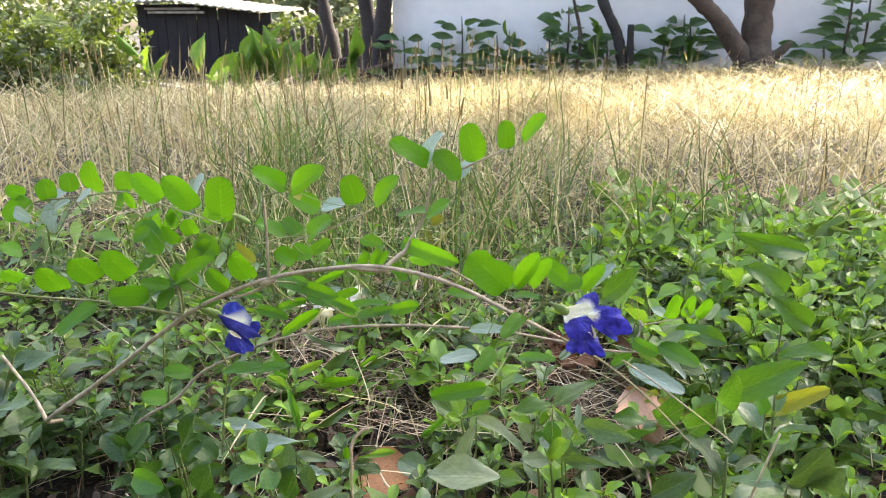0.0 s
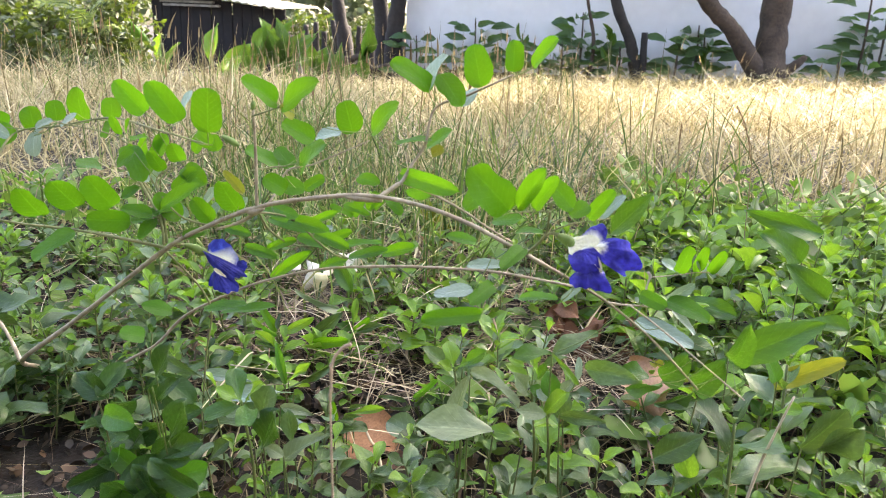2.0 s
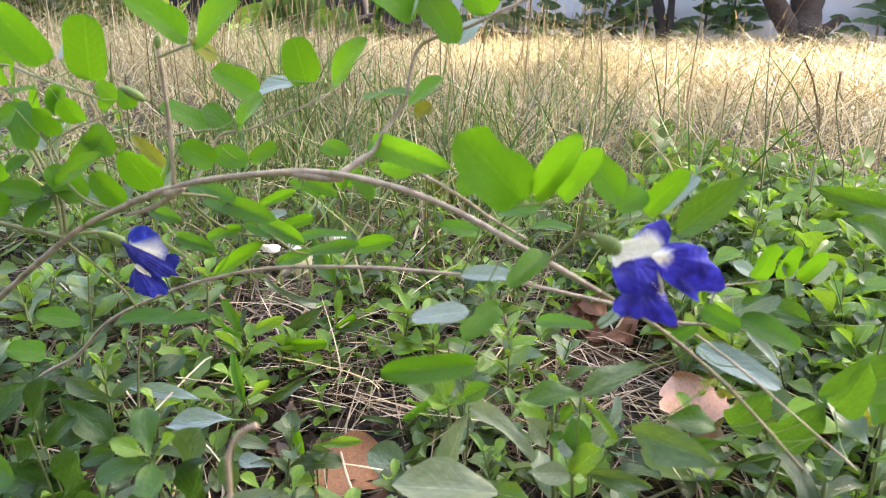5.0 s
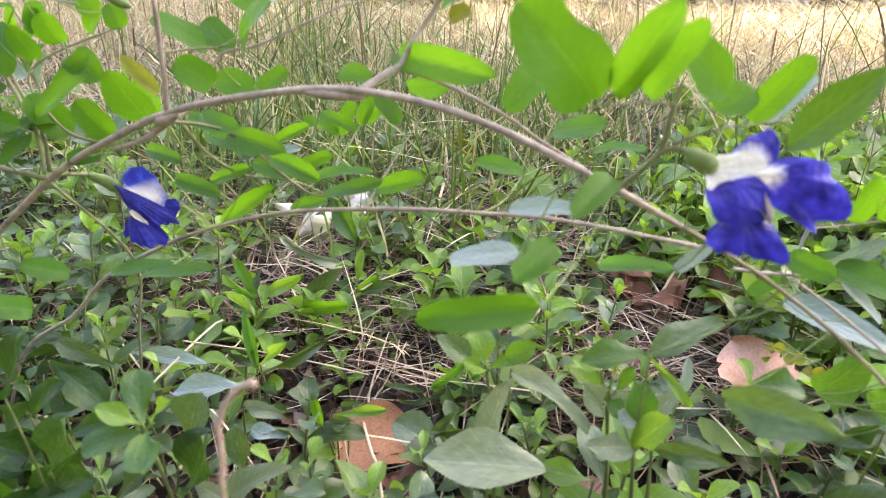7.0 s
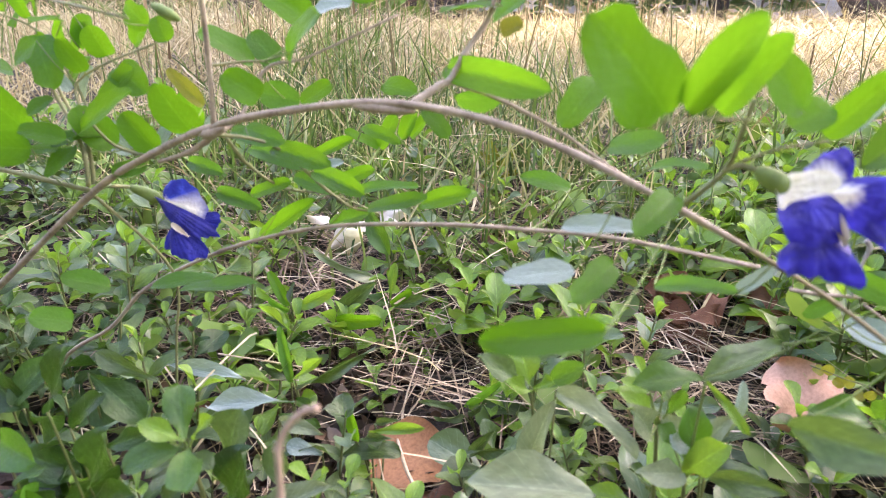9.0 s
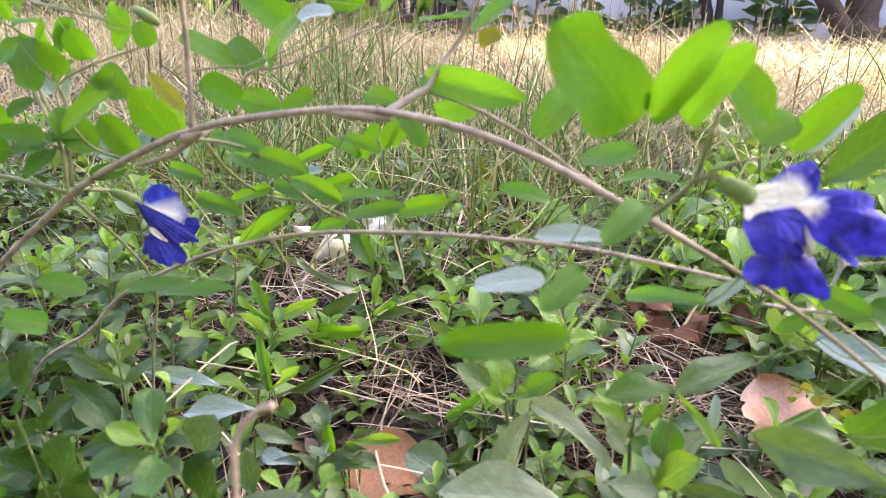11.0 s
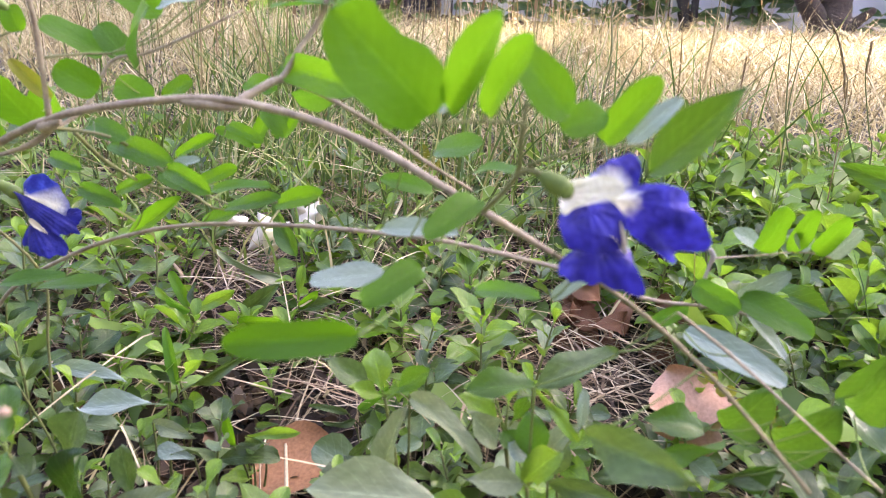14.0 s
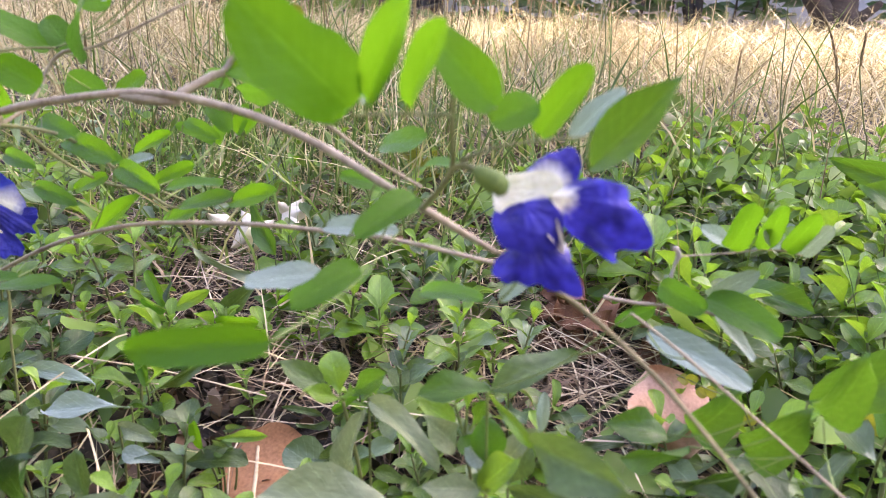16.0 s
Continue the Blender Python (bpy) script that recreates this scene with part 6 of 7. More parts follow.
child("tip", tube_mesh("tip", [(0.0056, -0.026, 0.2255, 0.0011), (0.008, -0.0258, 0.232, 0.0008), (0.0125, -0.0255, 0.2375, 0.0009), (0.0165, -0.0255, 0.2395, 0.0010)], DRY_STALK, sides=8, bumpy=0.25), dry)
# dry twig, bent, among the weeds
tagged(new("dry_twig", tube_mesh("dry_twig", [(0.2766, 0.7, 0.2191, 0.0007), (0.2759, 0.7, 0.2251, 0.0009), (0.2773, 0.7, 0.2379, 0.0008), (0.2784, 0.7, 0.2442, 0.0012), (0.2761, 0.7, 0.2477, 0.0011)], GREY_WOOD, sides=7, bumpy=0.2)), "short bent pale dry twig caught on the vine", "twig")
for i, pts in enumerate((
    [(0.049, 0.734, 0.006, 0.0012), (0.019, 0.800, 0.022, 0.0011), (0.015, 0.818, 0.036, 0.0008), (0.018, 0.855, 0.066, 0.0004)],
    [(0.045, 0.728, 0.006, 0.0009), (0.021, 0.801, 0.024, 0.0009), (0.027, 0.818, 0.040, 0.0007), (0.037, 0.843, 0.065, 0.0004)],
    [(-0.113, 0.757, 0.089, 0.0006), (-0.051, 0.777, 0.077, 0.0006), (0.023, 0.789, 0.064, 0.0005)],
    [(0.219, 0.767, 0.010, 0.0011), (0.268, 0.785, 0.022, 0.0012), (0.319, 0.816, 0.037, 0.0012), (0.329, 0.831, 0.048, 0.0008)],
    [(0.326, 0.851, 0.045, 0.0010), (0.339, 0.836, 0.042, 0.0020), (0.360, 0.837, 0.031, 0.0007)],
)):
    tagged(new("dry_stalk", tube_mesh("dry_stalk", pts, PALE_STRAW, sides=6, seed=i)), "pale dry straw stalk lying among the weeds", "straw stalk")
for i, pts in enumerate((
    [(0.019, 0.782, 0.030, 0.0011), (0.0424, 0.735, 0.0389, 0.0013), (0.0623, 0.695, 0.0501, 0.0012), (0.078, 0.664, 0.010, 0.0010)],
    [(0.097, 0.747, 0.040, 0.0008), (0.099, 0.717, 0.028, 0.0008), (0.099, 0.680, 0.010, 0.0008)],
    [(-0.013, 1.089, 0.078, 0.0018), (0.038, 1.044, 0.073, 0.0018), (0.078, 0.997, 0.066, 0.0014)],
    [(0.408, 0.906, 0.055, 0.0010), (0.347, 0.861, 0.047, 0.0010), (0.300, 0.835, 0.030, 0.0008)],
    [(0.36, 0.66, 0.0, 0.0014), (0.372, 0.665, 0.10, 0.0012), (0.39, 0.67, 0.17, 0.0008)],
)):
    tagged(new("dry_stalk", tube_mesh("dry_stalk", pts, PALE_STRAW, sides=6, seed=i)), "pale dry straw stalk lying among the weeds", "straw stalk")
# more such stalks scattered at random over the weeds
rs = random.Random(21)
for i in range(42):
    x, y = rs.uniform(-0.45, 0.80), rs.uniform(0.66, 1.35)
    a, L = rs.uniform(0, 6.283), rs.uniform(0.05, 0.14)
    z0, z1 = rs.uniform(0.004, 0.03), rs.uniform(0.01, 0.06)
    x1, y1 = x + L * math.cos(a), y + L * math.sin(a)
    r = rs.uniform(0.0004, 0.0010)
    pts = [(x, y, ground_z(x, y) + z0, r), ((x + x1) / 2 + rs.uniform(-0.006, 0.006), (y + y1) / 2, ground_z((x + x1) / 2, (y + y1) / 2) + (z0 + z1) / 2 + rs.uniform(0, 0.008), r), (x1, y1, ground_z(x1, y1) + z1, r * 0.6)]
    tagged(new("dry_stalk", tube_mesh("dry_stalk", pts, PALE_STRAW, sides=5, seed=i)), "pale dry straw stalk lying among the weeds", "straw stalk")


# ---- weeds ----
WMESH = {
    "mid": [leaf_mesh("leaf", WEED_LEAF, 1, 0.32, 0.14 + 0.20 * i, 0.10, seed=60 + i, nl=9, nw=2) for i in range(3)],
    "young": [leaf_mesh("leaf", WEED_YOUNG, 1, 0.4, 0.14 + 0.20 * i, 0.08, seed=70 + i, nl=9, nw=2) for i in range(3)],
    "dark": [leaf_mesh("leaf", SHADED_LEAF, 1, 0.3, 0.14 + 0.20 * i, 0.12, seed=90 + i, nl=9, nw=2) for i in range(3)],
    "pale": [leaf_mesh("leaf", WEED_PALE, 1, 0.3, 0.14 + 0.20 * i, 0.12, seed=95 + i, nl=9, nw=2) for i in range(3)],
    "grey": [leaf_mesh("leaf", WEED_GREY, 1, 0.25, 0.14 + 0.20 * i, 0.12, seed=80 + i, nl=9, nw=2) for i in range(3)],
}


def weed(name, pairs, height, length, width, tone, seed, label, open_top=0.5, lean=0.15):
    """An upright weed: a stem with crossed pairs of leaves, the youngest at the top."""
    rng = random.Random(seed)
    w = root(name, (0, 0, 0), label, "weed", "weeds of the ground cover")
    lx, ly = rng.uniform(-lean, lean) * height, rng.uniform(-lean, lean) * height
    child("stem", tube_mesh("stem", [(0, 0, -0.005, 0.0012), (lx * 0.3, ly * 0.3, height * 0.5, 0.0011), (lx, ly, height, 0.0008)], WEED_STEM, sides=5, seed=seed), w)
    turn = rng.uniform(0, 3)
    for i in range(pairs):
        t = (i + 1) / pairs
        z = height * (0.25 + 0.75 * t)
        for s in (0, 1):
            a = turn + i * 1.57 + s * math.pi + rng.uniform(-0.35, 0.35)
            rise = (0.15 + 1.5 * open_top * t ** 2) + rng.uniform(-0.25, 0.25)
            d = Vector((math.cos(a), math.sin(a), rise)).normalized()
            L = length * (1.0 if t < 0.8 else 0.62) * rng.uniform(0.75, 1.15)
            b = Vector((lx * t, ly * t, z))
            kind = "young" if t > 0.85 and tone in ("mid", "young") else tone
            if kind in ("mid", "grey") and rng.random() < 0.08:
                kind = "pale"
            child("leaf", rng.choice(WMESH[kind]), w, leaf_pose(b, b + d * L, width * L / length * rng.uniform(0.85, 1.15), rng.uniform(-25, 25), (0, 0, 1) if abs(d.z) < 0.9 else (0, -1, 0)))
    return w


WEEDS = [
    weed("broadleaf_weed", 4, 0.070, 0.0344, 0.0159, "mid", 1, "low green weed with paired spoon-shaped leaves"),
    weed("broadleaf_weed", 5, 0.090, 0.0327, 0.0151, "mid", 2, "low green weed with paired spoon-shaped leaves"),
    weed("broadleaf_weed", 3, 0.045, 0.0327, 0.0159, "mid", 3, "low green weed with paired spoon-shaped leaves"),
    weed("weed_sprout", 4, 0.060, 0.0327, 0.0151, "young", 4, "bright green young weed sprout"),
    weed("dull_leaf_weed", 3, 0.040, 0.0361, 0.0172, "grey", 5, "low weed with dull grey-green leaves"),
    weed("dull_leaf_weed", 4, 0.075, 0.0370, 0.0172, "grey", 6, "low weed with dull grey-green leaves"),
    weed("broadleaf_weed", 5, 0.100, 0.0361, 0.0168, "mid", 7, "upright green weed with paired leaves", 0.9),
    weed("dark_leaf_weed", 5, 0.090, 0.0361, 0.0181, "dark", 9, "weed with green leaves darkened in colour for deep shade"),
    weed("weed_sprout", 4, 0.055, 0.0284, 0.0142, "young", 8, "bright green young weed sprout", 0.8),
]
rng = random.Random(77)
placed = []


def clear_of(x, y):
    """Keeps bare the gaps before the fallen leaves and straw."""
    for cx, cy, rx, ry in ((0.042, 0.745, 0.052, 0.065), (0.28, 0.775, 0.035, 0.05), (0.04, 0.86, 0.05, 0.05), (-0.10, 0.965, 0.075, 0.085), (-0.055, 0.835, 0.050, 0.035), (-0.025, 0.775, 0.045, 0.045), (0.242, 0.935, 0.062, 0.09), (-0.265, 0.665, 0.065, 0.055)):
        if ((x - cx) / rx) ** 2 + ((y - cy) / ry) ** 2 < 1:
            return False
    return True


def put_weed(i, x, y, scale, z=None):
    m = Matrix.Translation((x, y, ground_z(x, y) if z is None else z)) @ Matrix.Rotation(rng.uniform(0, 6.283), 4, "Z") @ Matrix.Rotation(rng.uniform(-0.2, 0.2), 4, "X") @ Matrix.Scale(scale, 4)
    copy_thing(WEEDS[i], m)
    placed.append((x, y))


# chosen plants that stand out
for i, x, y, s in ((6, -0.153, 0.725, 1.0), (4, 0.20, 0.72, 1.6), (5, 0.36, 0.68, 1.7), (6, 0.42, 0.76, 1.5), (3, -0.06, 1.0, 1.1), (2, 0.06, 0.66, 1.2), (4, 0.10, 0.75, 1.3),
                   (8, -0.137, 0.844, 1.0), (3, -0.074, 0.865, 0.9), (8, -0.045, 0.87, 1.0), (5, 0.0, 0.715, 1.0), (8, 0.036, 0.923, 1.3), (6, 0.157, 0.857, 0.95), (3, 0.136, 0.904, 1.3), (6, 0.191, 0.867, 0.95), (3, 0.209, 0.725, 1.3), (5, 0.343, 0.772, 1.1), (3, 0.379, 0.829, 1.3), (3, 0.118, 0.975, 1.2), (3, 0.071, 0.908, 1.2), (8, 0.215, 0.80, 1.2), (6, 0.10, 0.84, 0.9)):
    put_weed(i, x, y, s)
tries = 0
while len(placed) < 400 and tries < 14000:
    tries += 1
    y = 0.60 + 0.72 * rng.random() ** 0.9
    half = 0.16 + 0.62 * (y - 0.30)
    x = 0.16 - 0.16 * (y - 0.4) + rng.uniform(-half - 0.12, half)
    if not clear_of(x, y) or min(math.hypot(x - a, y - b) for a, b in placed) < 0.023:
        continue
    if 0.92 < y < 1.2 and x < 0.20 and rng.random() < 0.4:
        continue
    if y > 1.05 and x < 0.15 and rng.random() < 0.75:
        continue
    s = rng.uniform(0.7, 1.15) * (0.85 if y < 0.72 else 1.0)
    # the near left corner mostly gets the leaves darkened for shade
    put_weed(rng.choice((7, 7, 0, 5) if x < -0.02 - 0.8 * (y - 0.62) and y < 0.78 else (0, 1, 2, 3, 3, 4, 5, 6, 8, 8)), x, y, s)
for w, (x, y) in zip(WEEDS, ((0.55, 0.98), (-0.33, 0.86), (0.48, 0.9), (0.60, 1.05), (-0.40, 0.95), (0.52, 0.82), (-0.35, 0.74), (-0.38, 0.70), (0.64, 1.2))):
    w.matrix_basis = Matrix.Translation((x, y, ground_z(x, y)))

# the taller stand of broad leaves beyond the flower
stand = []
while len(stand) < 230:
    y = 0.92 + 0.70 * rng.random()
    x = 0.20 + 0.22 * max(0, y - 1.0) + (0.25 + 0.66 * (y - 0.4)) * rng.random()
    if clear_of(x, y) and all(math.hypot(x - a, y - b) > 0.038 for a, b in stand):
        stand.append((x, y))
        put_weed(rng.choice((0, 2, 2, 3, 3, 3, 4, 8, 8)), x, y, rng.uniform(1.0, 1.4) * (1.2 - 0.35 * (y - 0.92)))
# Big weeds added at the left, mostly out of view, to shade the corner.
for x, y, s in ((-0.40, 0.62, 1.9), (-0.36, 0.68, 1.7), (-0.42, 0.74, 1.9), (-0.33, 0.60, 1.6), (-0.46, 0.82, 1.7), (-0.38, 0.80, 1.5), (-0.31, 0.66, 1.2), (-0.28, 0.76, 1.1)):
    put_weed(rng.choice((5, 7, 7)), x, y, s)

# the thick mat of the same weeds farther on
pts = []
for _ in range(14000):
    x, y = rng.uniform(-1.0, 2.2), rng.uniform(0.75, 2.3)
    dens = 1.0 if x > 0.34 + 0.15 * noise.noise((y * 3, 0, 0)) else max(0.0, 0.55 - 0.9 * max(0, y - 0.95))
    edge = 1.62 + 0.25 * noise.noise((x * 2.5, 3, 0)) + 0.1 * x
    if rng.random() < dens and y < edge and (y > 1.15 or rng.random() < 0.3) and clear_of(x, y):
        pts.append((x, y, ground_z(x, y) + rng.random() ** 1.3 * (0.075 if x > 0.3 else 0.05)))
tagged(new("weed_mat", leaf_cloud("weed_mat", WEED_FAR, pts, 0.050, 7, 0.50, True, True)), "thick mat of broad-leaved green weeds", "weeds", kind="stuff")
pts = []
for _ in range(2000):
    y = rng.uniform(0.56, 1.25)
    x = rng.uniform(-0.75, 0.9)
    if clear_of(x, y) and noise.noise((x * 9, y * 9, 5)) > -0.25:
        pts.append((x, y, ground_z(x, y) + 0.003 + 0.030 * rng.random() ** 1.5))
tagged(new("seedling_mat", leaf_cloud("seedling_mat", WEED_FAR, pts, 0.024, 8, 0.50, True, True)), "low mat of tiny green seedlings on the soil", "weeds", kind="stuff")

# ---- grass and litter ----
g = np.random.default_rng(3)


def field(n, x0, x1, y0, y1, keep=None):
    x, y = g.uniform(x0, x1, n), y0 + (y1 - y0) * g.random(n) ** 1.25
    if keep is not None:
        k = g.random(n) < keep(x, y)
        x, y = x[k], y[k]
    return x, y


def patch(x, y, s=1.0):
    return 0.5 + 0.25 * np.sin(x * 3.1 * s + 1.3 * np.sin(y * 2.2 * s)) + 0.25 * np.sin(y * 4.3 * s + x * 1.7 * s)


def add_grass(name, mat, x, y, h0, h1, w, lean, segs, label, seed):
    n = len(x)
    h = g.uniform(h0, h1, n) * (0.6 + 0.7 * patch(x, y))
    a = g.uniform(0, 6.283, n)
    l = np.abs(g.normal(0, lean, n)) * h
    me = blades_mesh(name, mat, x, y, ground_array(x, y) - 0.01, h, w * g.uniform(0.6, 1.4, n), l * np.cos(a), l * np.sin(a), segs, seed)
    return tagged(new(name, me), label, "grass", kind="stuff")


near_edge = lambda x: 1.06 + 0.08 * np.sin(7 * x) + (0.50 + 0.02 * np.sin(5 * x)) * np.clip((x - 0.22) / 0.35, 0, 1)
x, y = field(11000, -2.6, 2.8, 0.95, 3.4, lambda x, y: np.clip((y - near_edge(x)) * 3, 0, 1) * (0.3 + 0.7 * patch(x, y, 2)))
add_grass("dry_grass", STRAW, x, y, 0.05, 0.17, 0.0044, 1.5, 3, "beige dry grass standing in a thick field", 1)
# the far grass in two colours: golden where sunny, greyer where shady
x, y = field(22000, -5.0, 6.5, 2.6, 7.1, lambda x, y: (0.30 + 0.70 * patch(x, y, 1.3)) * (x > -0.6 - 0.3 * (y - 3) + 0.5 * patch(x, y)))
add_grass("dry_grass", STRAW_GOLD, x, y, 0.04, 0.12, 0.0060, 1.5, 3, "dry grass coloured golden for the sunny part of the field", 2)
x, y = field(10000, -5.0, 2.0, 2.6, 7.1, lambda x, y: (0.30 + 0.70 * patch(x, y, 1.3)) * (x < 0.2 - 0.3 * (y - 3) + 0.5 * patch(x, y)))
add_grass("dry_grass", STRAW, x, y, 0.05, 0.15, 0.0055, 1.5, 3, "dry grass in the greyer straw colour for the shady part of the field", 4)
x, y = field(5600, -1.1, 1.0, 0.98, 2.3, lambda x, y: np.exp(-((x + 0.14) / 0.44) ** 2 - ((y - 1.4) / 0.5) ** 2) * (y > near_edge(x) - 0.06) + 0.012 * (y > near_edge(x)))
add_grass("green_grass", GREEN_GRASS, x, y, 0.08, 0.24, 0.0042, 0.7, 4, "tufts of thin green grass among the dry straw", 3)
x, y = field(3600, -3.0, 2.2, 1.15, 4.5, lambda x, y: np.clip((y - near_edge(x)) * 3, 0, 1) * (0.22 + 0.78 * patch(x + 5, y, 2.4) ** 2) * np.where(x < 0.2, 1.0, 0.06))
add_grass("green_grass", GREEN_GRASS, x, y, 0.09, 0.24, 0.0036, 0.55, 4, "scattered tufts of green grass in the dry field", 23)
x, y = field(1500, -0.75, 0.1, 1.15, 2.1, lambda x, y: np.exp(-((x + 0.34 + 0.3 * (y - 1.4)) / 0.13) ** 2))
add_grass("green_grass", GREEN_GRASS, x, y, 0.10, 0.24, 0.0040, 0.45, 4, "upright tuft of fresh green grass in the straw", 29)
# long blades that lean and cross
x, y = field(6000, -2.6, 2.8, 1.15, 4.2, lambda x, y: np.clip((y - near_edge(x)) * 3, 0, 1))
add_grass("leaning_grass", STRAW, x, y, 0.08, 0.24, 0.0036, 1.7, 4, "long dry blades leaning across one another", 17)
# flattened straw
x, y = field(34000, -4.0, 6.0, 1.15, 7.0, lambda x, y: np.clip((y - near_edge(x)) * 2 + 0.2, 0, 1))
n = len(x)
a, L = g.uniform(0, 6.283, n), g.uniform(0.06, 0.26, n)
me = blades_mesh("flattened_straw", STRAW, x, y, ground_array(x, y) + 0.10 * g.random(n) ** 1.4, g.uniform(-0.03, 0.09, n), (0.0020 + 0.0006 * y) * g.uniform(0.6, 1.5, n), L * np.cos(a), L * np.sin(a), 3, 9)
tagged(new("flattened_straw", me), "flattened tangled pale straw under the grass", "straw", kind="stuff")
x = g.uniform(-2.4, 2.6, 30000)
y = 1.05 + 2.4 * g.random(30000) ** 1.2
k = g.random(30000) < np.clip((y - near_edge(x)) * 3 + 0.1, 0, 1)
x, y = x[k], y[k]
n = len(x)
a, L = g.uniform(0, 6.283, n), g.uniform(0.04, 0.14, n)
me = blades_mesh("thatch", STRAW, x, y, ground_array(x, y) + g.uniform(0.0, 0.02, n), g.uniform(-0.005, 0.03, n), g.uniform(0.0016, 0.0038, n), L * np.cos(a), L * np.sin(a), 2, 19)
tagged(new("thatch", me), "matted pale thatch of dead grass on the ground", "straw", kind="stuff")
for k, (mat, x0, x1) in enumerate(((STRAW_GOLD, -1.2, 5.6), (STRAW, -4.2, 0.2))):
    x, y = g.uniform(x0, x1, 15000), g.uniform(3.1, 7.1, 15000)
    n = len(x)
    a, L = g.uniform(0, 6.283, n), g.uniform(0.06, 0.20, n)
    me = blades_mesh("thatch", mat, x, y, ground_array(x, y) + g.uniform(0.0, 0.05, n), g.uniform(-0.01, 0.05, n), g.uniform(0.006, 0.013, n), L * np.cos(a), L * np.sin(a), 2, 60 + k)
    tagged(new("thatch", me), "matted straw under the far dry grass", "straw", kind="stuff")
# tall stalks with seed heads
x, y = field(1150, -3.4, 3.6, 1.15, 6.2, lambda x, y: np.clip((y - near_edge(x)) * 4, 0, 1) * (0.18 + 0.82 * (x < 0.2)))
n = len(x)
h = g.uniform(0.17, 0.36, n) * np.where(x < 0.5, 1.0, 0.85)
a = g.uniform(0, 6.283, n)
l = np.abs(g.normal(0, 0.16, n)) * h
lx, ly = l * np.cos(a), l * np.sin(a)
wide = 0.0017 + 0.0006 * y
tagged(new("seed_stalks", blades_mesh("seed_stalks", STALK, x, y, ground_array(x, y), h, wide * 1.3, lx, ly, 4, 5)), "tall thin dry grass stalks", "grass", kind="stuff")
k = g.random(n) < 0.7
hz = ground_array(x, y) + h
me = blades_mesh("seed_heads", SEED, (x + lx * 0.86)[k], (y + ly * 0.86)[k], (hz - 0.12 * h)[k], (0.14 * h)[k], (wide * 1.9)[k], (lx * 0.16)[k], (ly * 0.16)[k], 4, 6)
tagged(new("seed_heads", me), "narrow brown seed heads on the grass stalks", "grass", kind="stuff")
# longer pale straws caught among the weeds
bare = lambda x, y: (((x + 0.265) / 0.075) ** 2 + ((y - 0.665) / 0.065) ** 2 > 1) * (((x + 0.055) / 0.055) ** 2 + ((y - 0.835) / 0.04) ** 2 > 1) * (((x - 0.035) / 0.05) ** 2 + ((y - 0.775) / 0.05) ** 2 > 1) * 1.0
x, y = field(2300, -0.7, 1.4, 0.64, 1.8, lambda x, y: (0.25 + 0.75 * (patch(x, y, 7) > 0.55)) * bare(x, y))
n = len(x)
a, L = g.uniform(0, 6.283, n), g.uniform(0.05, 0.20, n)
me = blades_mesh("loose_straw", STRAW, x, y, ground_array(x, y) + g.uniform(0.004, 0.06, n) * np.where(y < 0.72, 0.5, 1.0), g.uniform(-0.02, 0.05, n), g.uniform(0.0012, 0.0032, n), L * np.cos(a), L * np.sin(a), 4, 15)
tagged(new("loose_straw", me), "loose pale straw caught among the weeds", "straw", kind="stuff")
x, y = field(3300, -0.42, 0.34, 0.82, 1.24, lambda x, y: (((x + 0.055) / 0.055) ** 2 + ((y - 0.835) / 0.04) ** 2 > 1) * 1.0)
n = len(x)
a, L = g.uniform(0, 6.283, n), g.uniform(0.03, 0.13, n)
me = blades_mesh("matted_straw", LITTER, x, y, ground_array(x, y) + g.uniform(0.004, 0.035, n), g.uniform(-0.01, 0.03, n), g.uniform(0.0014, 0.0036, n), L * np.cos(a), L * np.sin(a), 4, 25)
tagged(new("matted_straw", me), "matted pale straw between the weeds", "straw", kind="stuff")
# the same field goes on round about, thinner and shorter
def around(x, y):
    inner = (np.abs(x - 0.1) < 0.75 + 0.62 * np.clip(y, 0, 9)) * (y > -0.15 + 0.3 * np.sin(3 * x))
    return np.where(inner, 0.0, 0.35 + 0.65 * patch(x, y, 0.9))


x = g.uniform(-9, 9, 90000)
y = g.uniform(-2.9, 7.1, 90000)
k = g.random(90000) < around(x, y)
x, y = x[k], y[k]
add_grass("dry_grass", STRAW, x, y, 0.04, 0.12, 0.0060, 1.6, 3, "short dry grass round the edge of the field", 41)
n = len(x)
a, L = g.uniform(0, 6.283, n), g.uniform(0.08, 0.26, n)
me = blades_mesh("flattened_straw", STRAW, x + 0.05, y, ground_array(x, y) + 0.04 * g.random(n), g.uniform(-0.02, 0.04, n), g.uniform(0.003, 0.0065, n), L * np.cos(a), L * np.sin(a), 3, 42)
tagged(new("flattened_straw", me), "flattened straw round the edge of the field", "straw", kind="stuff")
pts = []
for _ in range(14000):
    x, y = rng.gauss(0.1, 0.9), rng.uniform(-0.7, 1.5)
    if (abs(x - 0.1) > 0.75 + 0.6 * max(0, y - 0.6) or y < 0.50) and abs(x) < 2.2 and noise.noise((x * 2.2, y * 2.2, 8)) > -0.45:
        pts.append((x, y, ground_z(x, y) + 0.004 + 0.05 * rng.random() ** 1.5))
tagged(new("weed_mat", leaf_cloud("weed_mat", WEED_FAR, pts, 0.046, 47, 0.50, True, True)), "patches of low broad-leaved weeds round the vine", "weeds", kind="stuff")
# litter on the soil
x, y = field(15000, -0.9, 1.5, 0.52, 1.9, lambda x, y: 0.04 + 0.96 * bare(x, y))
n = len(x)
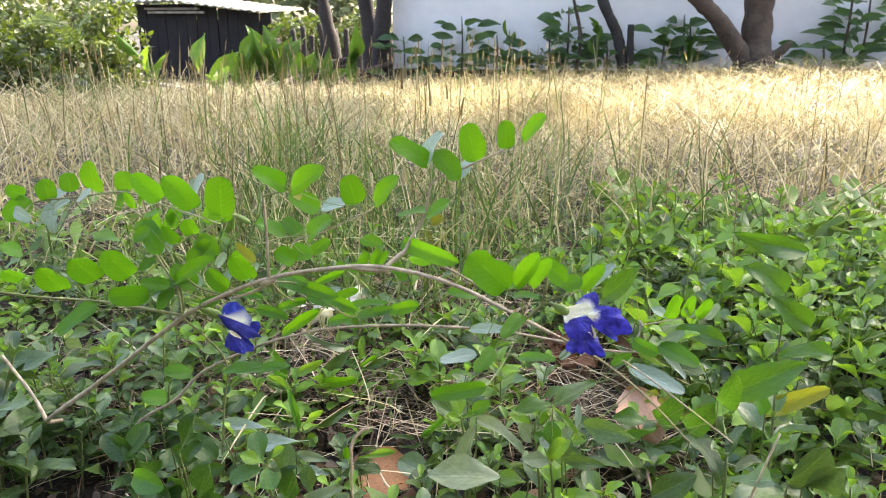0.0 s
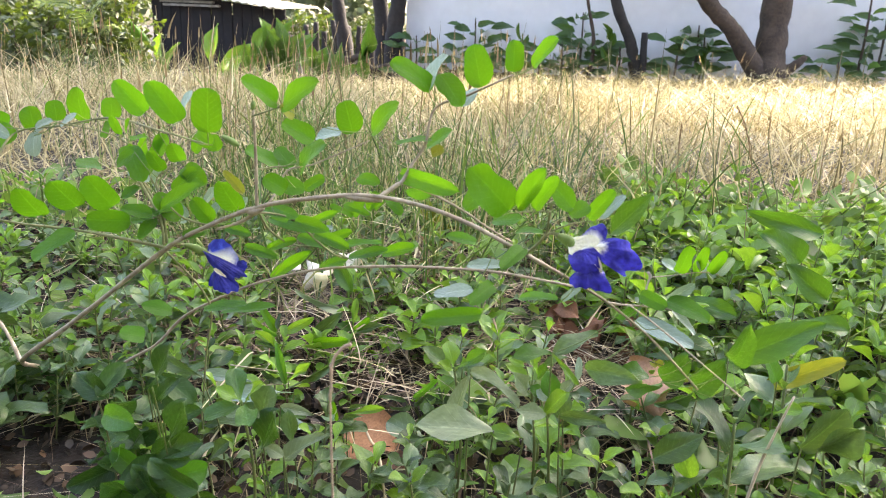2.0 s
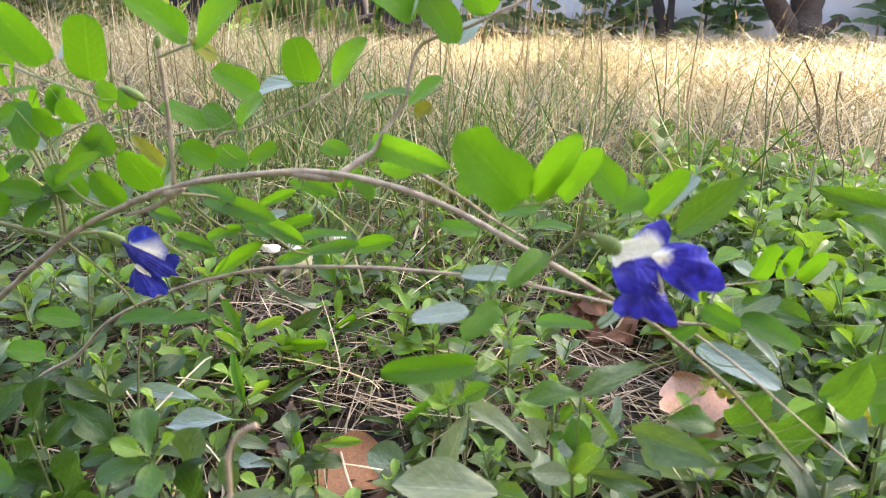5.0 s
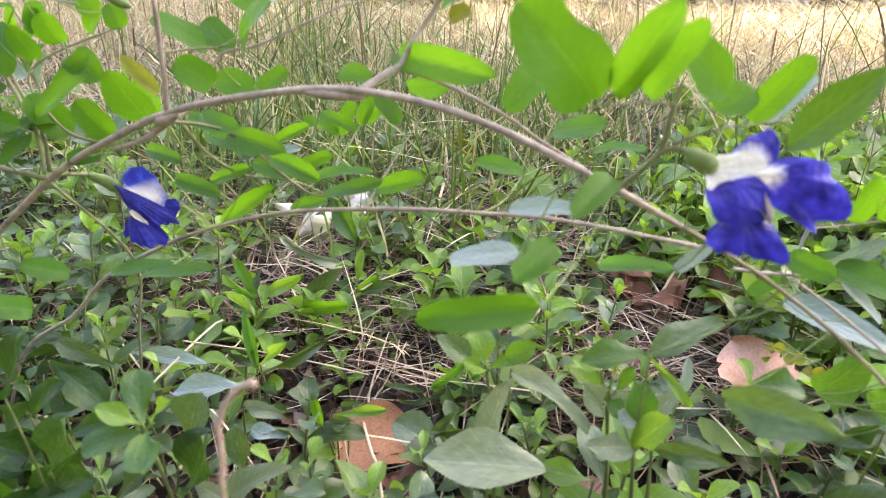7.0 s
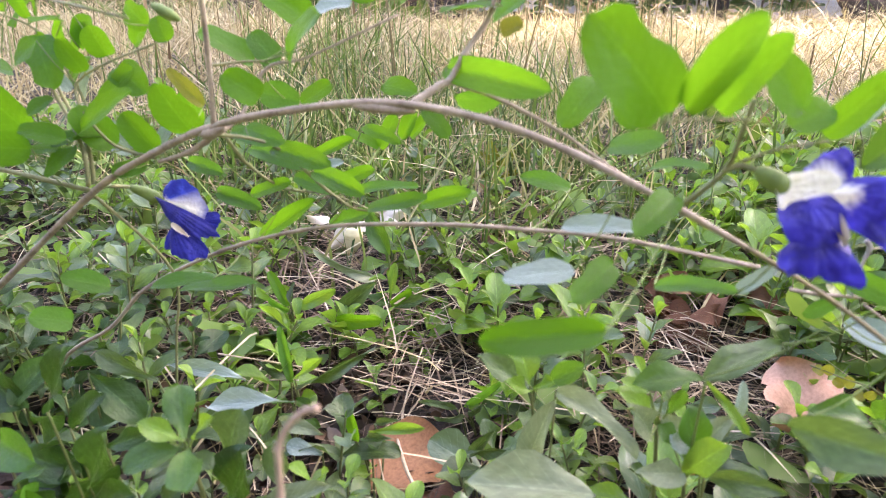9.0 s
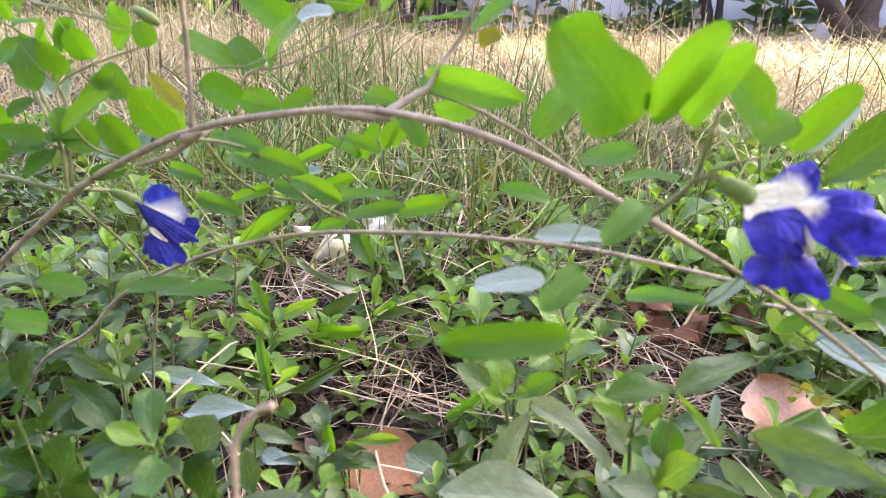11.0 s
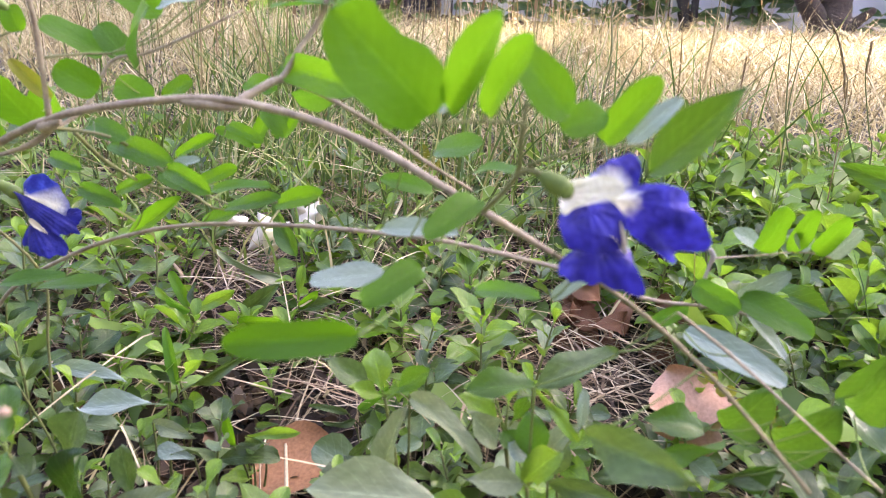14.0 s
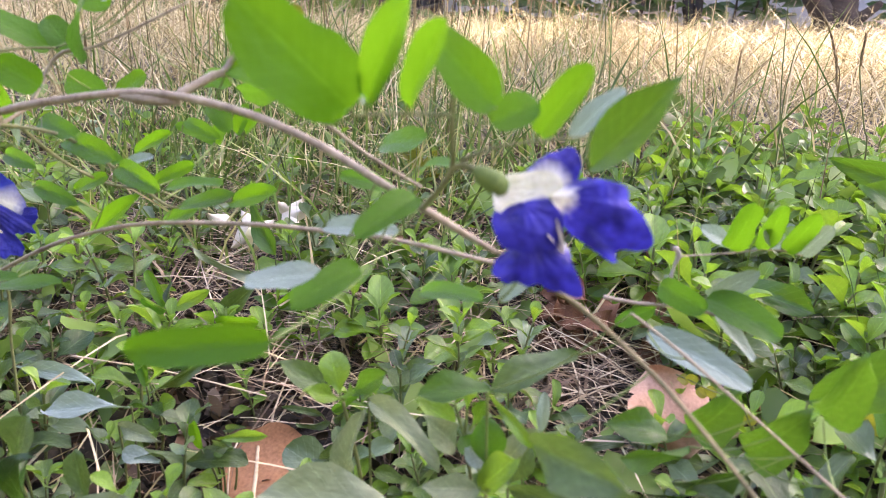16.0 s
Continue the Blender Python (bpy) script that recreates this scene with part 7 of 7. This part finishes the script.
a, L = g.uniform(0, 6.283, n), g.uniform(0.02, 0.11, n)
me = blades_mesh("straw_litter", LITTER, x, y, ground_array(x, y) + g.uniform(0.002, 0.022, n), g.uniform(-0.008, 0.022, n), g.uniform(0.0006, 0.0018, n), L * np.cos(a), L * np.sin(a), 3, 12)
tagged(new("straw_litter", me), "dry straw scattered over the soil", "straw", kind="stuff")
r2 = random.Random(9)
bits = [(r2.uniform(-0.8, 1.2), r2.uniform(0.5, 1.6)) for _ in range(15000)]
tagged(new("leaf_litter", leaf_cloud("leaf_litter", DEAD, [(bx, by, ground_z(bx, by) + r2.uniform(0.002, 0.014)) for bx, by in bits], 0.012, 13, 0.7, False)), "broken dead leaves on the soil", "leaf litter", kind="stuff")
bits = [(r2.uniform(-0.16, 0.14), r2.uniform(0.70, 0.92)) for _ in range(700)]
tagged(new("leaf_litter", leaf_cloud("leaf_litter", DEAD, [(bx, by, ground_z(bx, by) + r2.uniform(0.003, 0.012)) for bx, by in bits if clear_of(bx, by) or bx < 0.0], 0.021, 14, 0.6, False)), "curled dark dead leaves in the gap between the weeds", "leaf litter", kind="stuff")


# thin green stems that rise among the broad leaves
x, y = field(120, 0.15, 1.1, 0.95, 1.7)
n = len(x)
a, l = g.uniform(0, 6.283, n), np.abs(g.normal(0, 0.04, n))
tagged(new("green_stems", blades_mesh("green_stems", GREEN_GRASS, x, y, ground_array(x, y), g.uniform(0.09, 0.19, n), g.uniform(0.0014, 0.0024, n), l * np.cos(a), l * np.sin(a), 4, 31)), "thin green grass stems among the broad weeds", "grass", kind="stuff")


# single grass stalks that stand clear of the field
def grass_stalk(points, thick, mat, head, label, seed):
    """A stalk from its tip down to the ground; head: the share of it that carries seed."""
    top, last = Vector(points[0]), Vector(points[-1])
    foot = Vector((last.x + 0.012, last.y, ground_z(last.x + 0.012, last.y) - 0.005))
    s = root("grass_stalk", foot, label, "grass stalk", "grass stalks in the dry field")
    back = Matrix.Translation(-foot)
    line = [(*p, thick * (0.5 + 0.5 * i / len(points))) for i, p in enumerate(points)] + [(*foot, thick)]
    child("stem", tube_mesh("stem", line, mat, sides=6, seed=seed), s, back)
    if head:
        rng = random.Random(seed)
        way = [Vector(p) for p in points]
        full = sum((b - a).length for a, b in zip(way, way[1:]))
        many = []
        for i in range(60):
            d, k = full * head * i / 60, 0
            while k < len(way) - 2 and d > (way[k + 1] - way[k]).length:
                d -= (way[k + 1] - way[k]).length
                k += 1
            axis = (way[k] - way[k + 1]).normalized()
            p = way[k] - axis * d
            out = Vector((rng.gauss(0, 1), rng.gauss(0, 1), 0)).normalized() * 0.0013
            q = p + out + axis * 0.006
            many.append([(*p, 0.0005), (*((p + q) / 2), 0.0008), (*q, 0.0002)])
        child("seed_head", tubes_mesh("seed_head", many, SEED, sides=4, seed=seed), s, back, "brown bristly seed head")


grass_stalk([(0.432, 1.2, 0.340), (0.441, 1.2, 0.325), (0.452, 1.2, 0.300), (0.462, 1.2, 0.259)], 0.0008, STALK, 0.9, "grass stalk with a drooping brown seed head", 1)
grass_stalk([(0.434, 1.4, 0.348), (0.443, 1.4, 0.273), (0.455, 1.4, 0.201), (0.472, 1.4, 0.15)], 0.0013, WEED_STEM, 0, "thin dark upright grass stalk", 2)
grass_stalk([(0.478, 1.45, 0.332), (0.466, 1.45, 0.299), (0.463, 1.45, 0.262), (0.464, 1.45, 0.217)], 0.0011, WEED_STEM, 0, "thin bent grass stalk", 3)
grass_stalk([(0.404, 1.5, 0.281), (0.404, 1.5, 0.253), (0.406, 1.5, 0.221), (0.409, 1.5, 0.18)], 0.0013, STALK, 0.5, "short grass stalk with a narrow seed head", 4)
grass_stalk([(0.199, 1.6, 0.357), (0.209, 1.6, 0.293), (0.213, 1.6, 0.246), (0.208, 1.6, 0.2)], 0.0022, STEM_GREEN, 0, "stout green grass stalk", 5)
grass_stalk([(0.502, 1.3, 0.32), (0.504, 1.3, 0.286), (0.523, 1.3, 0.224), (0.533, 1.3, 0.192)], 0.0011, WEED_STEM, 0.25, "thin dark grass stalk", 6)
r3 = random.Random(44)
for i in range(60):
    x, y = r3.uniform(-1.9, 2.0), r3.uniform(1.5, 3.3)
    z = ground_z(x, y)
    h = r3.uniform(0.18, 0.34)
    lx = r3.gauss(0, 0.10) * h * 2
    grass_stalk([(x + lx, y, z + h), (x + lx * 0.75, y, z + h * 0.8), (x + lx * 0.35, y, z + h * 0.5), (x + lx * 0.1, y, z + h * 0.2)], r3.uniform(0.0009, 0.0014), r3.choice((SEED, PALE_STRAW, PALE_STRAW, STEM_GREEN)), r3.choice((0, 0, 0, 0.25)), "upright grass stalk in the dry field", 50 + i)
